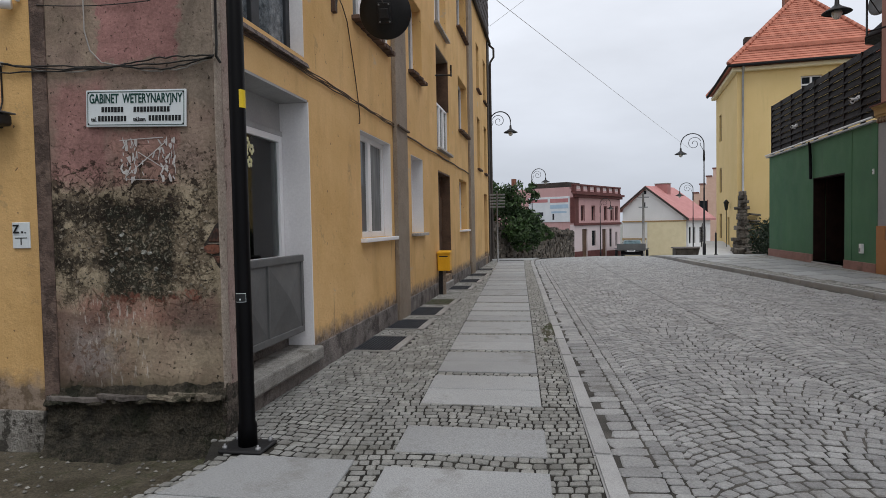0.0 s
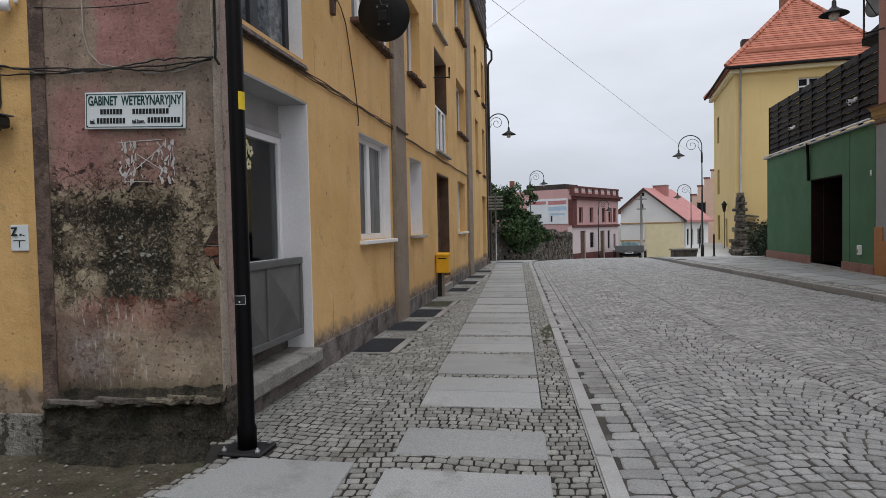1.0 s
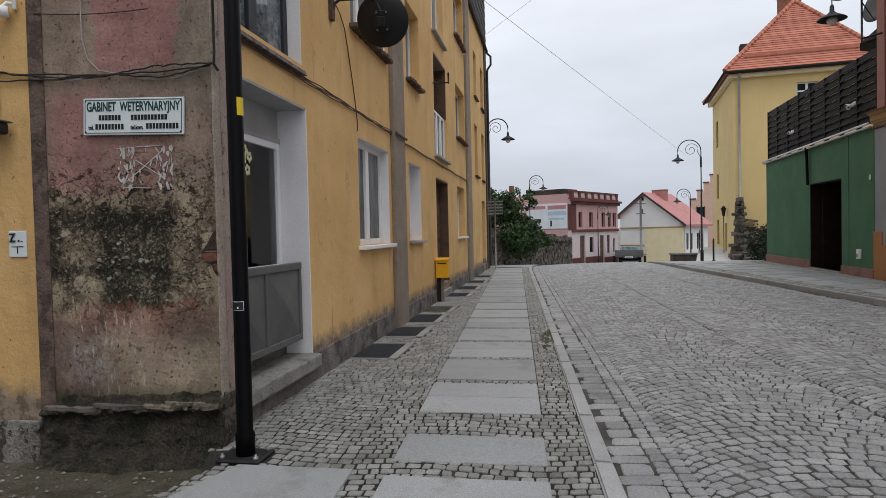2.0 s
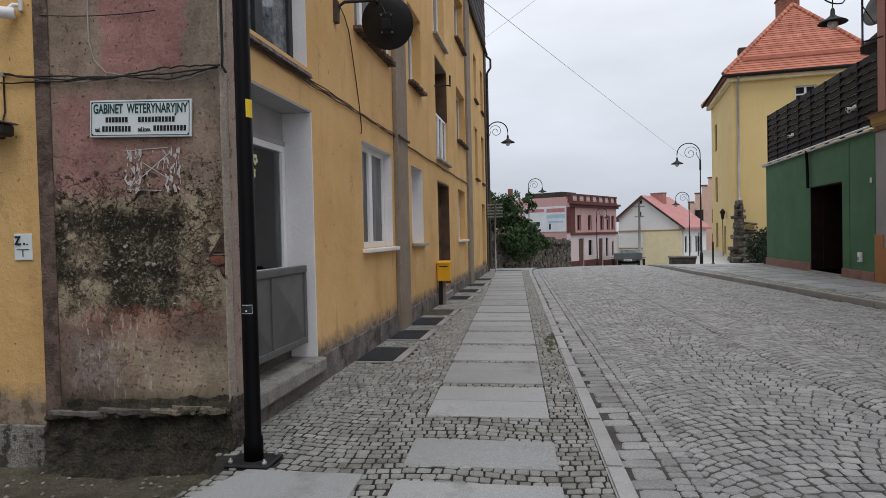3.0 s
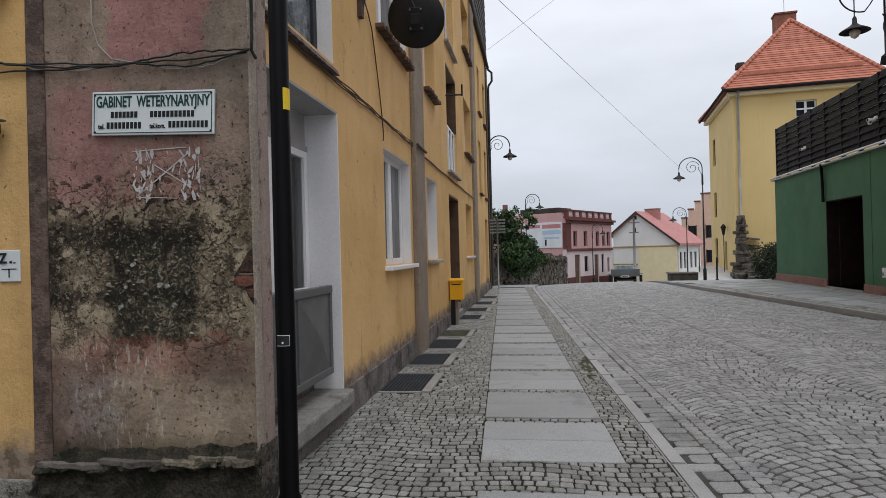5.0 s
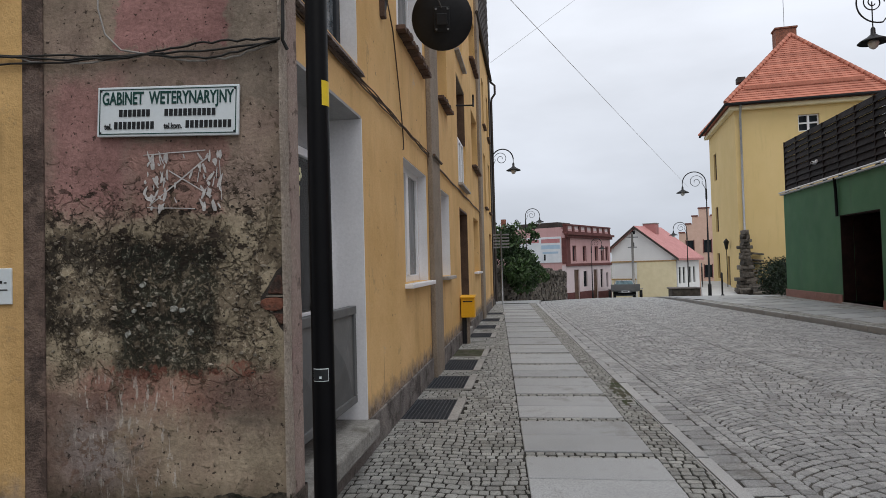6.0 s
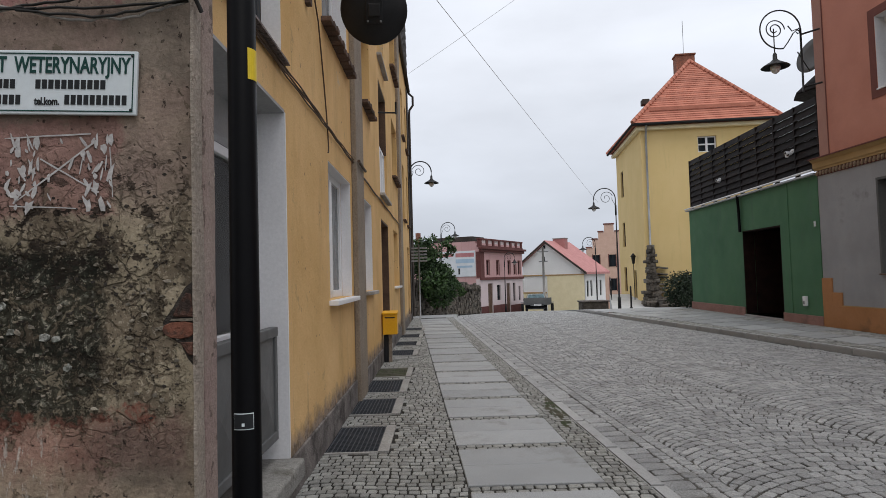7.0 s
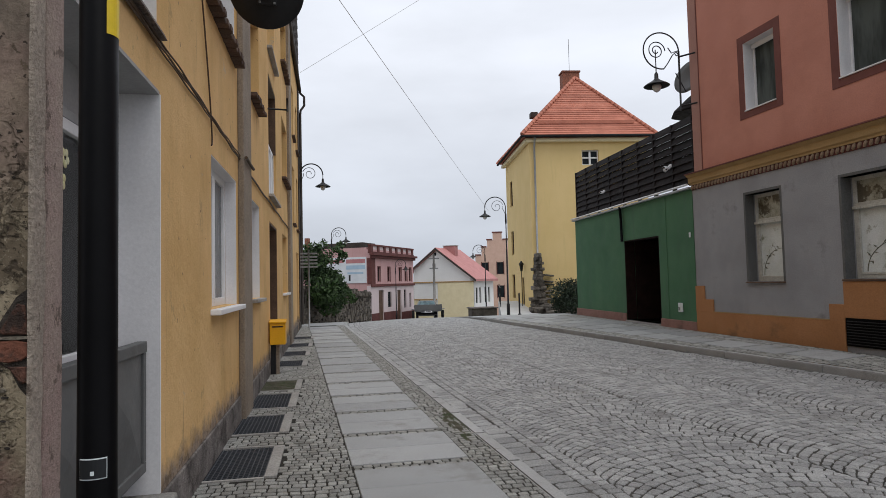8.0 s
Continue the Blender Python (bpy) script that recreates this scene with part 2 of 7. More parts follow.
OCHRE = facade_yellow()
DECAY = end_wall_material()
PINKSTRIP = surface("pink_grey_plaster", (0.33, 0.225, 0.208), (0.42, 0.345, 0.285), s1=1.5, dirt=(0.15, 0.11, 0.09), dirt_at=(0.585, 0.61), dirt_scale=8, s2=70, bump=0.7, bdist=0.01)
BEAD = surface("worn_bead_plaster", (0.40, 0.335, 0.275), (0.51, 0.435, 0.36), s1=5, dirt=(0.16, 0.12, 0.095), dirt_at=(0.60, 0.64), dirt_scale=9, s2=60, fine=0.3, bump=0.9, bdist=0.012)
FLAKES = surface("loose_plaster_flake", (0.15, 0.13, 0.10), (0.30, 0.26, 0.205), s1=12, s2=90, fine=0.35, bump=0.6, vary=0.45)
HOLLOWDARK = surface("dark_bare_hollow", (0.030, 0.024, 0.020), (0.062, 0.050, 0.040), s1=14, fine=0.4, bump=0.9, bdist=0.01)
WHITEWASH = surface("white_reveal_paint", (0.72, 0.71, 0.72), (0.78, 0.77, 0.78), fine=0.06, bump=0.15)
# grey puts the soffit's shade into the colour; the transom panel shares it
NICHESHADE = surface("shaded_niche_grey", (0.30, 0.30, 0.30), (0.38, 0.38, 0.375), fine=0.08, bump=0.15)
CONCRETE = surface("grey_concrete", (0.26, 0.25, 0.235), (0.34, 0.33, 0.31), dirt=(0.13, 0.12, 0.10), bump=0.5, bdist=0.006)
PLINTH = surface("stained_plinth_render", (0.115, 0.100, 0.090), (0.205, 0.182, 0.165), dirt=(0.055, 0.048, 0.042), dirt_at=(0.5, 0.60), dirt_scale=4, bump=0.7, bdist=0.012)
PILASTER = surface("brown_rough_render", (0.23, 0.185, 0.14), (0.30, 0.245, 0.19), bump=0.7, bdist=0.008, dirt=(0.15, 0.115, 0.085))
SILLSTONE = surface("grey_sill_stone", (0.30, 0.28, 0.26), (0.42, 0.40, 0.37), dirt=(0.16, 0.14, 0.12), bump=0.5)
BRICKRED = surface("bare_red_brick", (0.20, 0.078, 0.048), (0.28, 0.11, 0.068), dirt=(0.075, 0.042, 0.032), dirt_scale=14, dirt_at=(0.50, 0.60), bump=0.9, vary=0.25)
BRICKDARK = surface("dark_bare_brick", (0.085, 0.042, 0.030), (0.16, 0.072, 0.048), s1=10, fine=0.35, dirt=(0.04, 0.028, 0.022), dirt_scale=16, dirt_at=(0.48, 0.54), bump=0.9, bdist=0.01)
OLDSILL = surface("brown_brick_sill", (0.070, 0.044, 0.034), (0.125, 0.078, 0.058), bump=0.6, vary=0.25)
PVC = surface("white_window_plastic", (0.78, 0.78, 0.79), (0.82, 0.82, 0.83), rough=0.35, fine=0.03, bump=0)
GLASS = glass_dark("dark_window_glass")
GLASS3 = glass_dark("grey_green_window_glass", (0.045, 0.052, 0.050))
GLASS2 = glass_dark("curtained_window_glass", (0.09, 0.095, 0.095))
CLEARPANE = clear_pane("clear_window_pane")
DRAPE = surface("grey_green_drape", (0.055, 0.066, 0.066), (0.085, 0.098, 0.096), s1=8, fine=0.12, bump=0.1)
BROWNWOOD = surface("dark_brown_wood", (0.075, 0.042, 0.026), (0.13, 0.075, 0.045), rough=0.6, s1=4, bump=0.4)
GREYMETAL = surface("grey_painted_sheet", (0.088, 0.090, 0.090), (0.118, 0.120, 0.120), rough=0.5, fine=0.06, bump=0.1)
GRATEMETAL = surface("weathered_grating_steel", (0.038, 0.042, 0.050), (0.062, 0.067, 0.076), rough=0.6, fine=0.2, bump=0.2)
BLACKPAINT = surface("black_gloss_paint", (0.003, 0.003, 0.0035), (0.005, 0.005, 0.0055), rough=0.42, fine=0.1, bump=0.05, spec=0.14)
BLACKPAINT.node_tree.nodes["Principled BSDF"].inputs["IOR"].default_value = 1.28
IRON = surface("dark_cast_iron", (0.010, 0.010, 0.011), (0.018, 0.018, 0.019), rough=0.55, fine=0.2, bump=0.2)
GALV = surface("galvanised_steel", (0.20, 0.205, 0.21), (0.29, 0.295, 0.30), rough=0.5, metal=0.5, s1=5)
CABLE = surface("black_cable_rubber", (0.014, 0.013, 0.012), (0.03, 0.028, 0.025), rough=0.6, bump=0)
CABLEBROWN = surface("brown_cable", (0.06, 0.035, 0.02), (0.10, 0.06, 0.035), rough=0.6, bump=0)
CABLEGREY = surface("grey_cable", (0.28, 0.26, 0.24), (0.38, 0.36, 0.33), rough=0.6, bump=0)
WHITEENAMEL = surface("white_enamel_sheet", (0.67, 0.73, 0.75), (0.73, 0.78, 0.80), rough=0.35, fine=0.04, bump=0)
GREENINK = surface("dark_green_lettering", (0.003, 0.045, 0.038), (0.005, 0.055, 0.046), rough=0.5, fine=0.05, bump=0)
BLACKINK = surface("black_lettering", (0.012, 0.014, 0.016), (0.016, 0.018, 0.02), rough=0.5, fine=0.05, bump=0)
YELLOWTAPE = surface("yellow_sticker", (0.70, 0.50, 0.02), (0.76, 0.55, 0.03), rough=0.5, fine=0.05, bump=0)
YELLOWBOX = surface("yellow_letterbox_paint", (0.72, 0.37, 0.015), (0.80, 0.43, 0.02), rough=0.45, fine=0.06, bump=0.05)
PAPER = surface("torn_white_paper", (0.40, 0.375, 0.365), (0.58, 0.56, 0.54), s1=25, fine=0.15)
FLOWER = surface("cream_flower_film", (0.75, 0.70, 0.36), (0.82, 0.80, 0.55), s1=20, fine=0.1)
SETT = surface("granite_sett", placed=True, c1=(0.28, 0.282, 0.280), c2=(0.375, 0.377, 0.373), rough=0.58, s1=3, s2=60, fine=0.28, bump=0.9, bdist=0.010, vary=0.20, dirt=(0.17, 0.165, 0.15), dirt_scale=0.8)
COBBLE = surface("pavement_cobble", placed=True, c1=(0.245, 0.244, 0.226), c2=(0.355, 0.354, 0.332), rough=0.7, s1=4, s2=80, fine=0.28, bump=0.9, bdist=0.008, vary=0.22, dirt=(0.150, 0.145, 0.118), dirt_scale=1.4, dirt_at=(0.54, 0.72))
JOINT = surface("dark_mossy_joint", (0.012, 0.011, 0.009), (0.036, 0.033, 0.026), rough=0.97, s1=5, s2=120, fine=0.4, bump=0.8, bdist=0.004)
SANDJOINT = surface("grey_sandy_joint", placed=True, c1=(0.026, 0.024, 0.021), c2=(0.115, 0.108, 0.096), rough=0.97, s1=1.6, s2=120, fine=0.4, bump=0.8, bdist=0.004)
SLAB = surface("flamed_granite_slab", placed=True, c1=(0.280, 0.286, 0.286), c2=(0.328, 0.335, 0.336), rough=0.62, s1=0.8, s2=110, fine=0.34, bump=0.35, bdist=0.002, vary=0.13, dirt=(0.19, 0.185, 0.17), dirt_scale=1.6, dirt_at=(0.54, 0.68))
KERB = surface("granite_kerb", placed=True, c1=(0.30, 0.30, 0.295), c2=(0.36, 0.36, 0.355), rough=0.65, s1=2, s2=140, fine=0.25, bump=0.35, bdist=0.003, vary=0.10, dirt=(0.18, 0.175, 0.16), dirt_scale=2.5)
PALECONC = surface("pale_new_concrete", (0.44, 0.44, 0.43), (0.52, 0.52, 0.51), rough=0.8, s1=1.2, s2=40, fine=0.08, bump=0.2)
DIRT = surface("bare_mossy_earth", (0.09, 0.078, 0.052), (0.18, 0.155, 0.112), rough=0.97, s1=2.5, s2=50, fine=0.45, bump=1.0, bdist=0.02, dirt=(0.06, 0.07, 0.028), dirt_scale=2.0, dirt_at=(0.5, 0.62))
FARGROUND = surface("far_ground", (0.16, 0.165, 0.14), (0.22, 0.215, 0.19), s1=0.2, s2=3, bump=0)
GREENWALL = surface("green_plaster", (0.050, 0.138, 0.070), (0.074, 0.180, 0.092), rough=0.8, s1=0.7, fine=0.14, bump=0.35, bdist=0.005, streak=(0.07, 0.13, 0.085), dirt=(0.075, 0.145, 0.08), dirt_scale=1.0, dirt_at=(0.62, 0.75))
PINKPLINTH = surface("dusty_pink_plinth", (0.25, 0.135, 0.11), (0.31, 0.17, 0.14), bump=0.4, dirt=(0.16, 0.10, 0.08))
REDWALL = surface("terracotta_plaster", (0.50, 0.215, 0.160), (0.565, 0.252, 0.186), s1=0.6, fine=0.10, bump=0.3, dirt=(0.40, 0.165, 0.115), dirt_scale=0.7, dirt_at=(0.45, 0.75))
REDTRIM = surface("oxblood_window_surround", (0.15, 0.055, 0.045), (0.18, 0.068, 0.055), fine=0.1, bump=0.2)
GREYWALL = surface("blue_grey_plaster", (0.262, 0.264, 0.276), (0.340, 0.342, 0.354), s1=0.9, fine=0.14, bump=0.4, dirt=(0.16, 0.155, 0.155), dirt_scale=0.9, streak=(0.28, 0.28, 0.285))
ORANGEPLINTH = surface("orange_brown_plinth", (0.36, 0.165, 0.065), (0.42, 0.20, 0.085), s1=1.0, fine=0.14, bump=0.3, dirt=(0.22, 0.12, 0.06))
CORNICE = surface("ochre_cornice", (0.36, 0.235, 0.10), (0.42, 0.275, 0.125), fine=0.1)
FENCE = surface("dark_fence_board", placed=True, c1=(0.009, 0.006, 0.006), c2=(0.016, 0.011, 0.010), rough=0.7, s1=3, fine=0.25, bump=0.4, vary=0.3, spec=0.15)
# near-black base colour holds the shade of the interiors
INSIDESHADE = surface("inside_shade_black", (0.006, 0.005, 0.0048), (0.010, 0.008, 0.0075), spec=0.1)
DARKWOOD = surface("very_dark_door_wood", (0.012, 0.006, 0.005), (0.024, 0.011, 0.009), rough=0.8, s1=4, bump=0.4, spec=0.15)
HOUSEYELLOW = surface("pale_yellow_render", (0.68, 0.505, 0.222), (0.74, 0.555, 0.262), s1=0.4, fine=0.06, bump=0.15, streak=(0.60, 0.46, 0.20))
HOUSECREAM = surface("cream_band_render", (0.76, 0.66, 0.42), (0.82, 0.72, 0.48), fine=0.06)
WHITEHOUSE = surface("off_white_render", (0.76, 0.75, 0.73), (0.82, 0.81, 0.79), s1=0.5, fine=0.06)
PINKHOUSE = surface("salmon_pink_render", (0.50, 0.30, 0.295), (0.57, 0.35, 0.34), s1=0.5, fine=0.08, streak=(0.42, 0.20, 0.18))
PINKPALE = surface("pale_lilac_render", (0.60, 0.50, 0.50), (0.66, 0.56, 0.56), s1=0.6, fine=0.07)
MAROON = surface("maroon_cornice_paint", (0.10, 0.035, 0.032), (0.14, 0.05, 0.045), fine=0.1)
BRICKGABLE = surface("salmon_gable_render", (0.58, 0.385, 0.30), (0.64, 0.44, 0.345), fine=0.08)
TILE = surface("clay_roof_tile", (0.40, 0.140, 0.09), (0.50, 0.19, 0.125), rough=0.75, s1=2, fine=0.15, bump=0.2, vary=0.16)
# dusty pink tile, desaturated so the colour carries distance haze
TILEPINK = surface("hazed_red_roof_tile", (0.40, 0.175, 0.165), (0.47, 0.22, 0.205), rough=0.75, fine=0.1, vary=0.14)
DARKROOF = surface("dark_eave_boards", (0.035, 0.028, 0.024), (0.06, 0.048, 0.04), rough=0.8)
ZINC = surface("zinc_gutter", (0.30, 0.31, 0.32), (0.40, 0.41, 0.42), rough=0.45, metal=0.4)
RUBBLE = surface("rubble_stone", (0.075, 0.063, 0.052), (0.165, 0.145, 0.12), rough=0.95, s1=3, s2=25, fine=0.3, bump=0.8, bdist=0.02, vary=0.4, dirt=(0.09, 0.085, 0.06), dirt_scale=3)
MORTAR = surface("dark_wall_mortar", (0.05, 0.045, 0.035), (0.08, 0.07, 0.058), bump=0.6)
BARK = surface("tree_bark", (0.06, 0.045, 0.03), (0.11, 0.085, 0.06), bump=0.8, bdist=0.02)
LEAF = surface("tree_leaf", (0.016, 0.040, 0.011), (0.052, 0.098, 0.026), rough=0.6, s1=1.2, fine=0.2, bump=0, vary=0.45)
SHRUB = surface("dark_shrub_leaf", (0.007, 0.017, 0.007), (0.017, 0.032, 0.012), rough=0.65, s1=2.0, fine=0.2, bump=0, vary=0.45)
CARPAINT = surface("black_car_paint", (0.010, 0.012, 0.016), (0.014, 0.016, 0.02), rough=0.18, fine=0.05, bump=0, spec=0.7)
RUBBER = surface("tyre_rubber", (0.015, 0.015, 0.015), (0.025, 0.025, 0.025), rough=0.9)
LIGHTRED = surface("red_tail_lens", (0.35, 0.012, 0.01), (0.42, 0.018, 0.012), rough=0.2, fine=0.05, bump=0)
BLUEPRINT = surface("blue_print", (0.34, 0.46, 0.58), (0.40, 0.52, 0.64), fine=0.05, bump=0)
REDPRINT = surface("red_print", (0.42, 0.17, 0.18), (0.48, 0.22, 0.22), fine=0.05, bump=0)
BANNER = surface("white_banner", (0.60, 0.63, 0.66), (0.68, 0.70, 0.73), fine=0.05, bump=0)
FOGGED = surface("papered_pane", (0.64, 0.68, 0.65), (0.76, 0.80, 0.80), rough=0.12, s1=2.5, fine=0.1, bump=0, dirt=(0.22, 0.23, 0.16), dirt_scale=3.5, dirt_at=(0.56, 0.66))
BULB = surface("frosted_lamp_glass", (0.62, 0.62, 0.60), (0.7, 0.7, 0.68), rough=0.15, fine=0.03, bump=0)


# ---- mesh helpers ----
def part(name, bm, material, parent=None, label=""):
    me = bpy.data.meshes.new(name)
    bm.to_mesh(me); bm.free()
    me.materials.append(material)
    ob = new(name, me)
    ob.parent = parent
    return tagged(ob, label)


def thing(name, m, label, category, group="", kind=""):
    ob = new(name)
    ob.matrix_world = m
    return tagged(ob, label, category, group, kind)


def box(bm, x0, x1, y0, y1, z0, z1, bev=0.0):
    vs = [bm.verts.new((x, y, z)) for z in (z0, z1) for y in (y0, y1) for x in (x0, x1)]
    for f in ((0, 2, 3, 1), (4, 5, 7, 6), (0, 1, 5, 4), (2, 6, 7, 3), (0, 4, 6, 2), (1, 3, 7, 5)):
        bm.faces.new([vs[i] for i in f])
    if bev:
        es = {e for v in vs for e in v.link_edges}
        bmesh.ops.bevel(bm, geom=list(es), offset=bev, segments=2, profile=0.5, affect="EDGES")
    return bm


def boxes(*rows, bev=0.0):
    bm = bmesh.new()
    for r in rows:
        box(bm, *r, bev=bev)
    return bm


def prism(bm, pts, vec):
    a = [bm.verts.new(p) for p in pts]
    b = [bm.verts.new(Vector(p) + Vector(vec)) for p in pts]
    bm.faces.new(a[::-1]); bm.faces.new(b)
    for i in range(len(a)):
        j = (i + 1) % len(a)
        bm.faces.new((a[i], a[j], b[j], b[i]))
    bmesh.ops.recalc_face_normals(bm, faces=bm.faces[:])
    return bm


def tube(bm, pts, r, seg=8):
    pts = [Vector(p) for p in pts]
    rs = r if isinstance(r, (list, tuple)) else [r] * len(pts)
    rings, up = [], None
    for i, p in enumerate(pts):
        d = (pts[min(i + 1, len(pts) - 1)] - pts[max(i - 1, 0)]).normalized()
        if up is None:
            up = Vector((0, 0, 1)) if abs(d.z) < 0.9 else Vector((1, 0, 0))
        side = d.cross(up).normalized()
        up = side.cross(d).normalized()
        rings.append([bm.verts.new(p + rs[i] * (math.cos(a) * side + math.sin(a) * up)) for a in [2 * math.pi * k / seg for k in range(seg)]])
    for a, b in zip(rings, rings[1:]):
        for k in range(seg):
            f = bm.faces.new((a[k], a[(k + 1) % seg], b[(k + 1) % seg], b[k])); f.smooth = True
    bm.faces.new(rings[0]); bm.faces.new(rings[-1][::-1])
    return bm


def lathe(bm, prof, seg=20, cx=0.0, cy=0.0):
    rings = [[bm.verts.new((cx + r * math.cos(2 * math.pi * k / seg), cy + r * math.sin(2 * math.pi * k / seg), z)) for k in range(seg)] for r, z in prof]
    for a, b in zip(rings, rings[1:]):
        for k in range(seg):
            f = bm.faces.new((a[k], a[(k + 1) % seg], b[(k + 1) % seg], b[k])); f.smooth = True
    bm.faces.new(rings[0][::-1]); bm.faces.new(rings[-1])
    return bm


def wall_bm(u0, u1, z0, z1, depth, holes):
    """A wall in the local frame: u along x, z up, outer face at y = 0, thickness into +y; holes (u0, u1, z0, z1) go through it. One connected mesh."""
    us = sorted({u0, u1, *[h[0] for h in holes], *[h[1] for h in holes]})
    zs = sorted({z0, z1, *[h[2] for h in holes], *[h[3] for h in holes]})
    bm = bmesh.new()
    made = {}

    def vert(i, j, k):
        if (i, j, k) not in made:
            made[i, j, k] = bm.verts.new((us[i], depth * k, zs[j]))
        return made[i, j, k]

    def solid(i, j):
        if not (0 <= i < len(us) - 1 and 0 <= j < len(zs) - 1):
            return False
        a, b = (us[i] + us[i + 1]) / 2, (zs[j] + zs[j + 1]) / 2
        return not any(h[0] < a < h[1] and h[2] < b < h[3] for h in holes)
    for i in range(len(us) - 1):
        for j in range(len(zs) - 1):
            if not solid(i, j):
                continue
            bm.faces.new((vert(i, j, 0), vert(i + 1, j, 0), vert(i + 1, j + 1, 0), vert(i, j + 1, 0)))
            bm.faces.new((vert(i, j, 1), vert(i, j + 1, 1), vert(i + 1, j + 1, 1), vert(i + 1, j, 1)))
            for di, dj, p, q in ((-1, 0, (i, j), (i, j + 1)), (1, 0, (i + 1, j + 1), (i + 1, j)), (0, -1, (i + 1, j), (i, j)), (0, 1, (i, j + 1), (i + 1, j + 1))):
                if not solid(i + di, j + dj):
                    bm.faces.new((vert(*p, 0), vert(*q, 0), vert(*q, 1), vert(*p, 1)))
    return bm


def window(parent, u0, u1, z0, z1, depth=0.16, frame_mat=None, glass=None, mullions=1, transom=None, sill=None, reveal=None, fw=0.055, curtain=None, name="window"):
    """A window unit in an opening of the parent's local wall frame."""
    fm, gm = frame_mat or PVC, glass or GLASS
    bm = bmesh.new()
    d0, d1 = depth, depth + 0.06
    box(bm, u0, u0 + fw, d0, d1, z0, z1, 0.006); box(bm, u1 - fw, u1, d0, d1, z0, z1, 0.006)
    box(bm, u0 + fw, u1 - fw, d0, d1, z0, z0 + fw, 0.006); box(bm, u0 + fw, u1 - fw, d0, d1, z1 - fw, z1, 0.006)
    w = part(name, bm, fm, parent)
    us = [u0 + fw + (u1 - u0 - 2 * fw) * i / (mullions + 1) for i in range(mullions + 2)]
    for u in us[1:-1]:
        part("mullion", boxes((u - fw * 0.85, u + fw * 0.85, d0 - 0.01, d1 - 0.01, z0 + fw, z1 - fw), bev=0.006), fm, w)
    zs = [z0 + fw, z1 - fw]
    if transom:
        zs = [z0 + fw, transom, z1 - fw]
        part("transom", boxes((u0 + fw, u1 - fw, d0 - 0.015, d1 - 0.015, transom - fw * 0.6, transom + fw * 0.6), bev=0.006), fm, w)
    for a, b in zip(us, us[1:]):
        for c, e in zip(zs, zs[1:]):
            part("pane", boxes((a, b, d0 + 0.03, d0 + 0.042, c, e)), gm, w)
    if curtain:
        part("curtain", boxes((u0, u1, d1 + 0.08, d1 + 0.09, z0, z1)), curtain, w)
    if sill:
        part("window_sill", boxes((u0 - 0.06, u1 + 0.06, -0.09, depth, z0 - 0.055, z0 - 0.004), bev=0.008), sill, w)
    if reveal:
        bm = bmesh.new()
        box(bm, u0 - 0.002, u0 + 0.010, 0.004, depth - 0.002, z0, z1); box(bm, u1 - 0.010, u1 + 0.002, 0.004, depth - 0.002, z0, z1)
        box(bm, u0 + 0.011, u1 - 0.011, 0.004, depth - 0.002, z1 - 0.010, z1 + 0.002)
        part("reveal", bm, reveal, w)
    return w


def drape(u0, u1, d, z0, z1, pitch, depth, seed):
    """A hanging pleated curtain in the wall frame."""
    bm, prev = bmesh.new(), None
    n = int((u1 - u0) / pitch * 8)
    for i in range(n + 1):
        u = u0 + (u1 - u0) * i / n
        w = depth * math.sin(2 * math.pi * u / pitch + 1.2 * noise.noise(Vector((u * 3, seed, 0)))) + 0.6 * depth * noise.noise(Vector((u * 9, seed, 2)))
        col = [bm.verts.new((u + 0.01 * noise.noise(Vector((u * 5, z * 2, seed))), d + w * (0.6 + 0.4 * (z1 - z) / (z1 - z0)), z)) for z in (z0, (2 * z0 + z1) / 3, (z0 + 2 * z1) / 3, z1)]
        if prev:
            for a, b, c, e in zip(prev, col, col[1:], prev[1:]):
                bm.faces.new((a, b, c, e)).smooth = True
        prev = col
    return bm


def stones(name, quads, mat, parent, drop=0.012, kind="stuff", inset=0.10, dome=0.0045):
    """Many setts as one mesh: each quad is four (x, y, z) corners; corners are knocked off and tops domed."""
    q = np.array(quads, dtype=float)
    n = len(q)
    r = np.random.default_rng(n)
    nxt, prv = np.roll(q, -1, axis=1), np.roll(q, 1, axis=1)
    ca, cb = r.uniform(0.05, 0.20, (n, 4, 1)), r.uniform(0.05, 0.20, (n, 4, 1))
    o8 = np.stack([q + (prv - q) * ca, q + (nxt - q) * cb], axis=2).reshape(n, 8, 3)
    c = q.mean(axis=1, keepdims=True)
    low = o8.copy(); low[:, :, 2] -= drop
    mid = o8.copy(); mid[:, :, 2] -= dome
    top = c + (o8 - c) * (1 - inset * r.uniform(0.9, 1.9, (n, 8, 1)))
    top[:, :, 2] += (r.uniform(-0.3, 0.3, (n, 8)) * dome)
    v = np.concatenate([low, mid, top], axis=1).reshape(-1, 3)
    f0 = [(a + k, a + (k + 1) % 8, a + 8 + (k + 1) % 8, a + 8 + k) for a in (0, 8) for k in range(8)] + [tuple(range(16, 24))]
    f = [tuple(24 * i + k for k in p) for i in range(n) for p in f0]
    me = bpy.data.meshes.new(name)
    me.from_pydata(v.tolist(), [], f)
    me.update()
    me.materials.append(mat)
    ob = new(name, me)
    ob.parent = parent
    return tagged(ob, kind=kind) if kind else ob


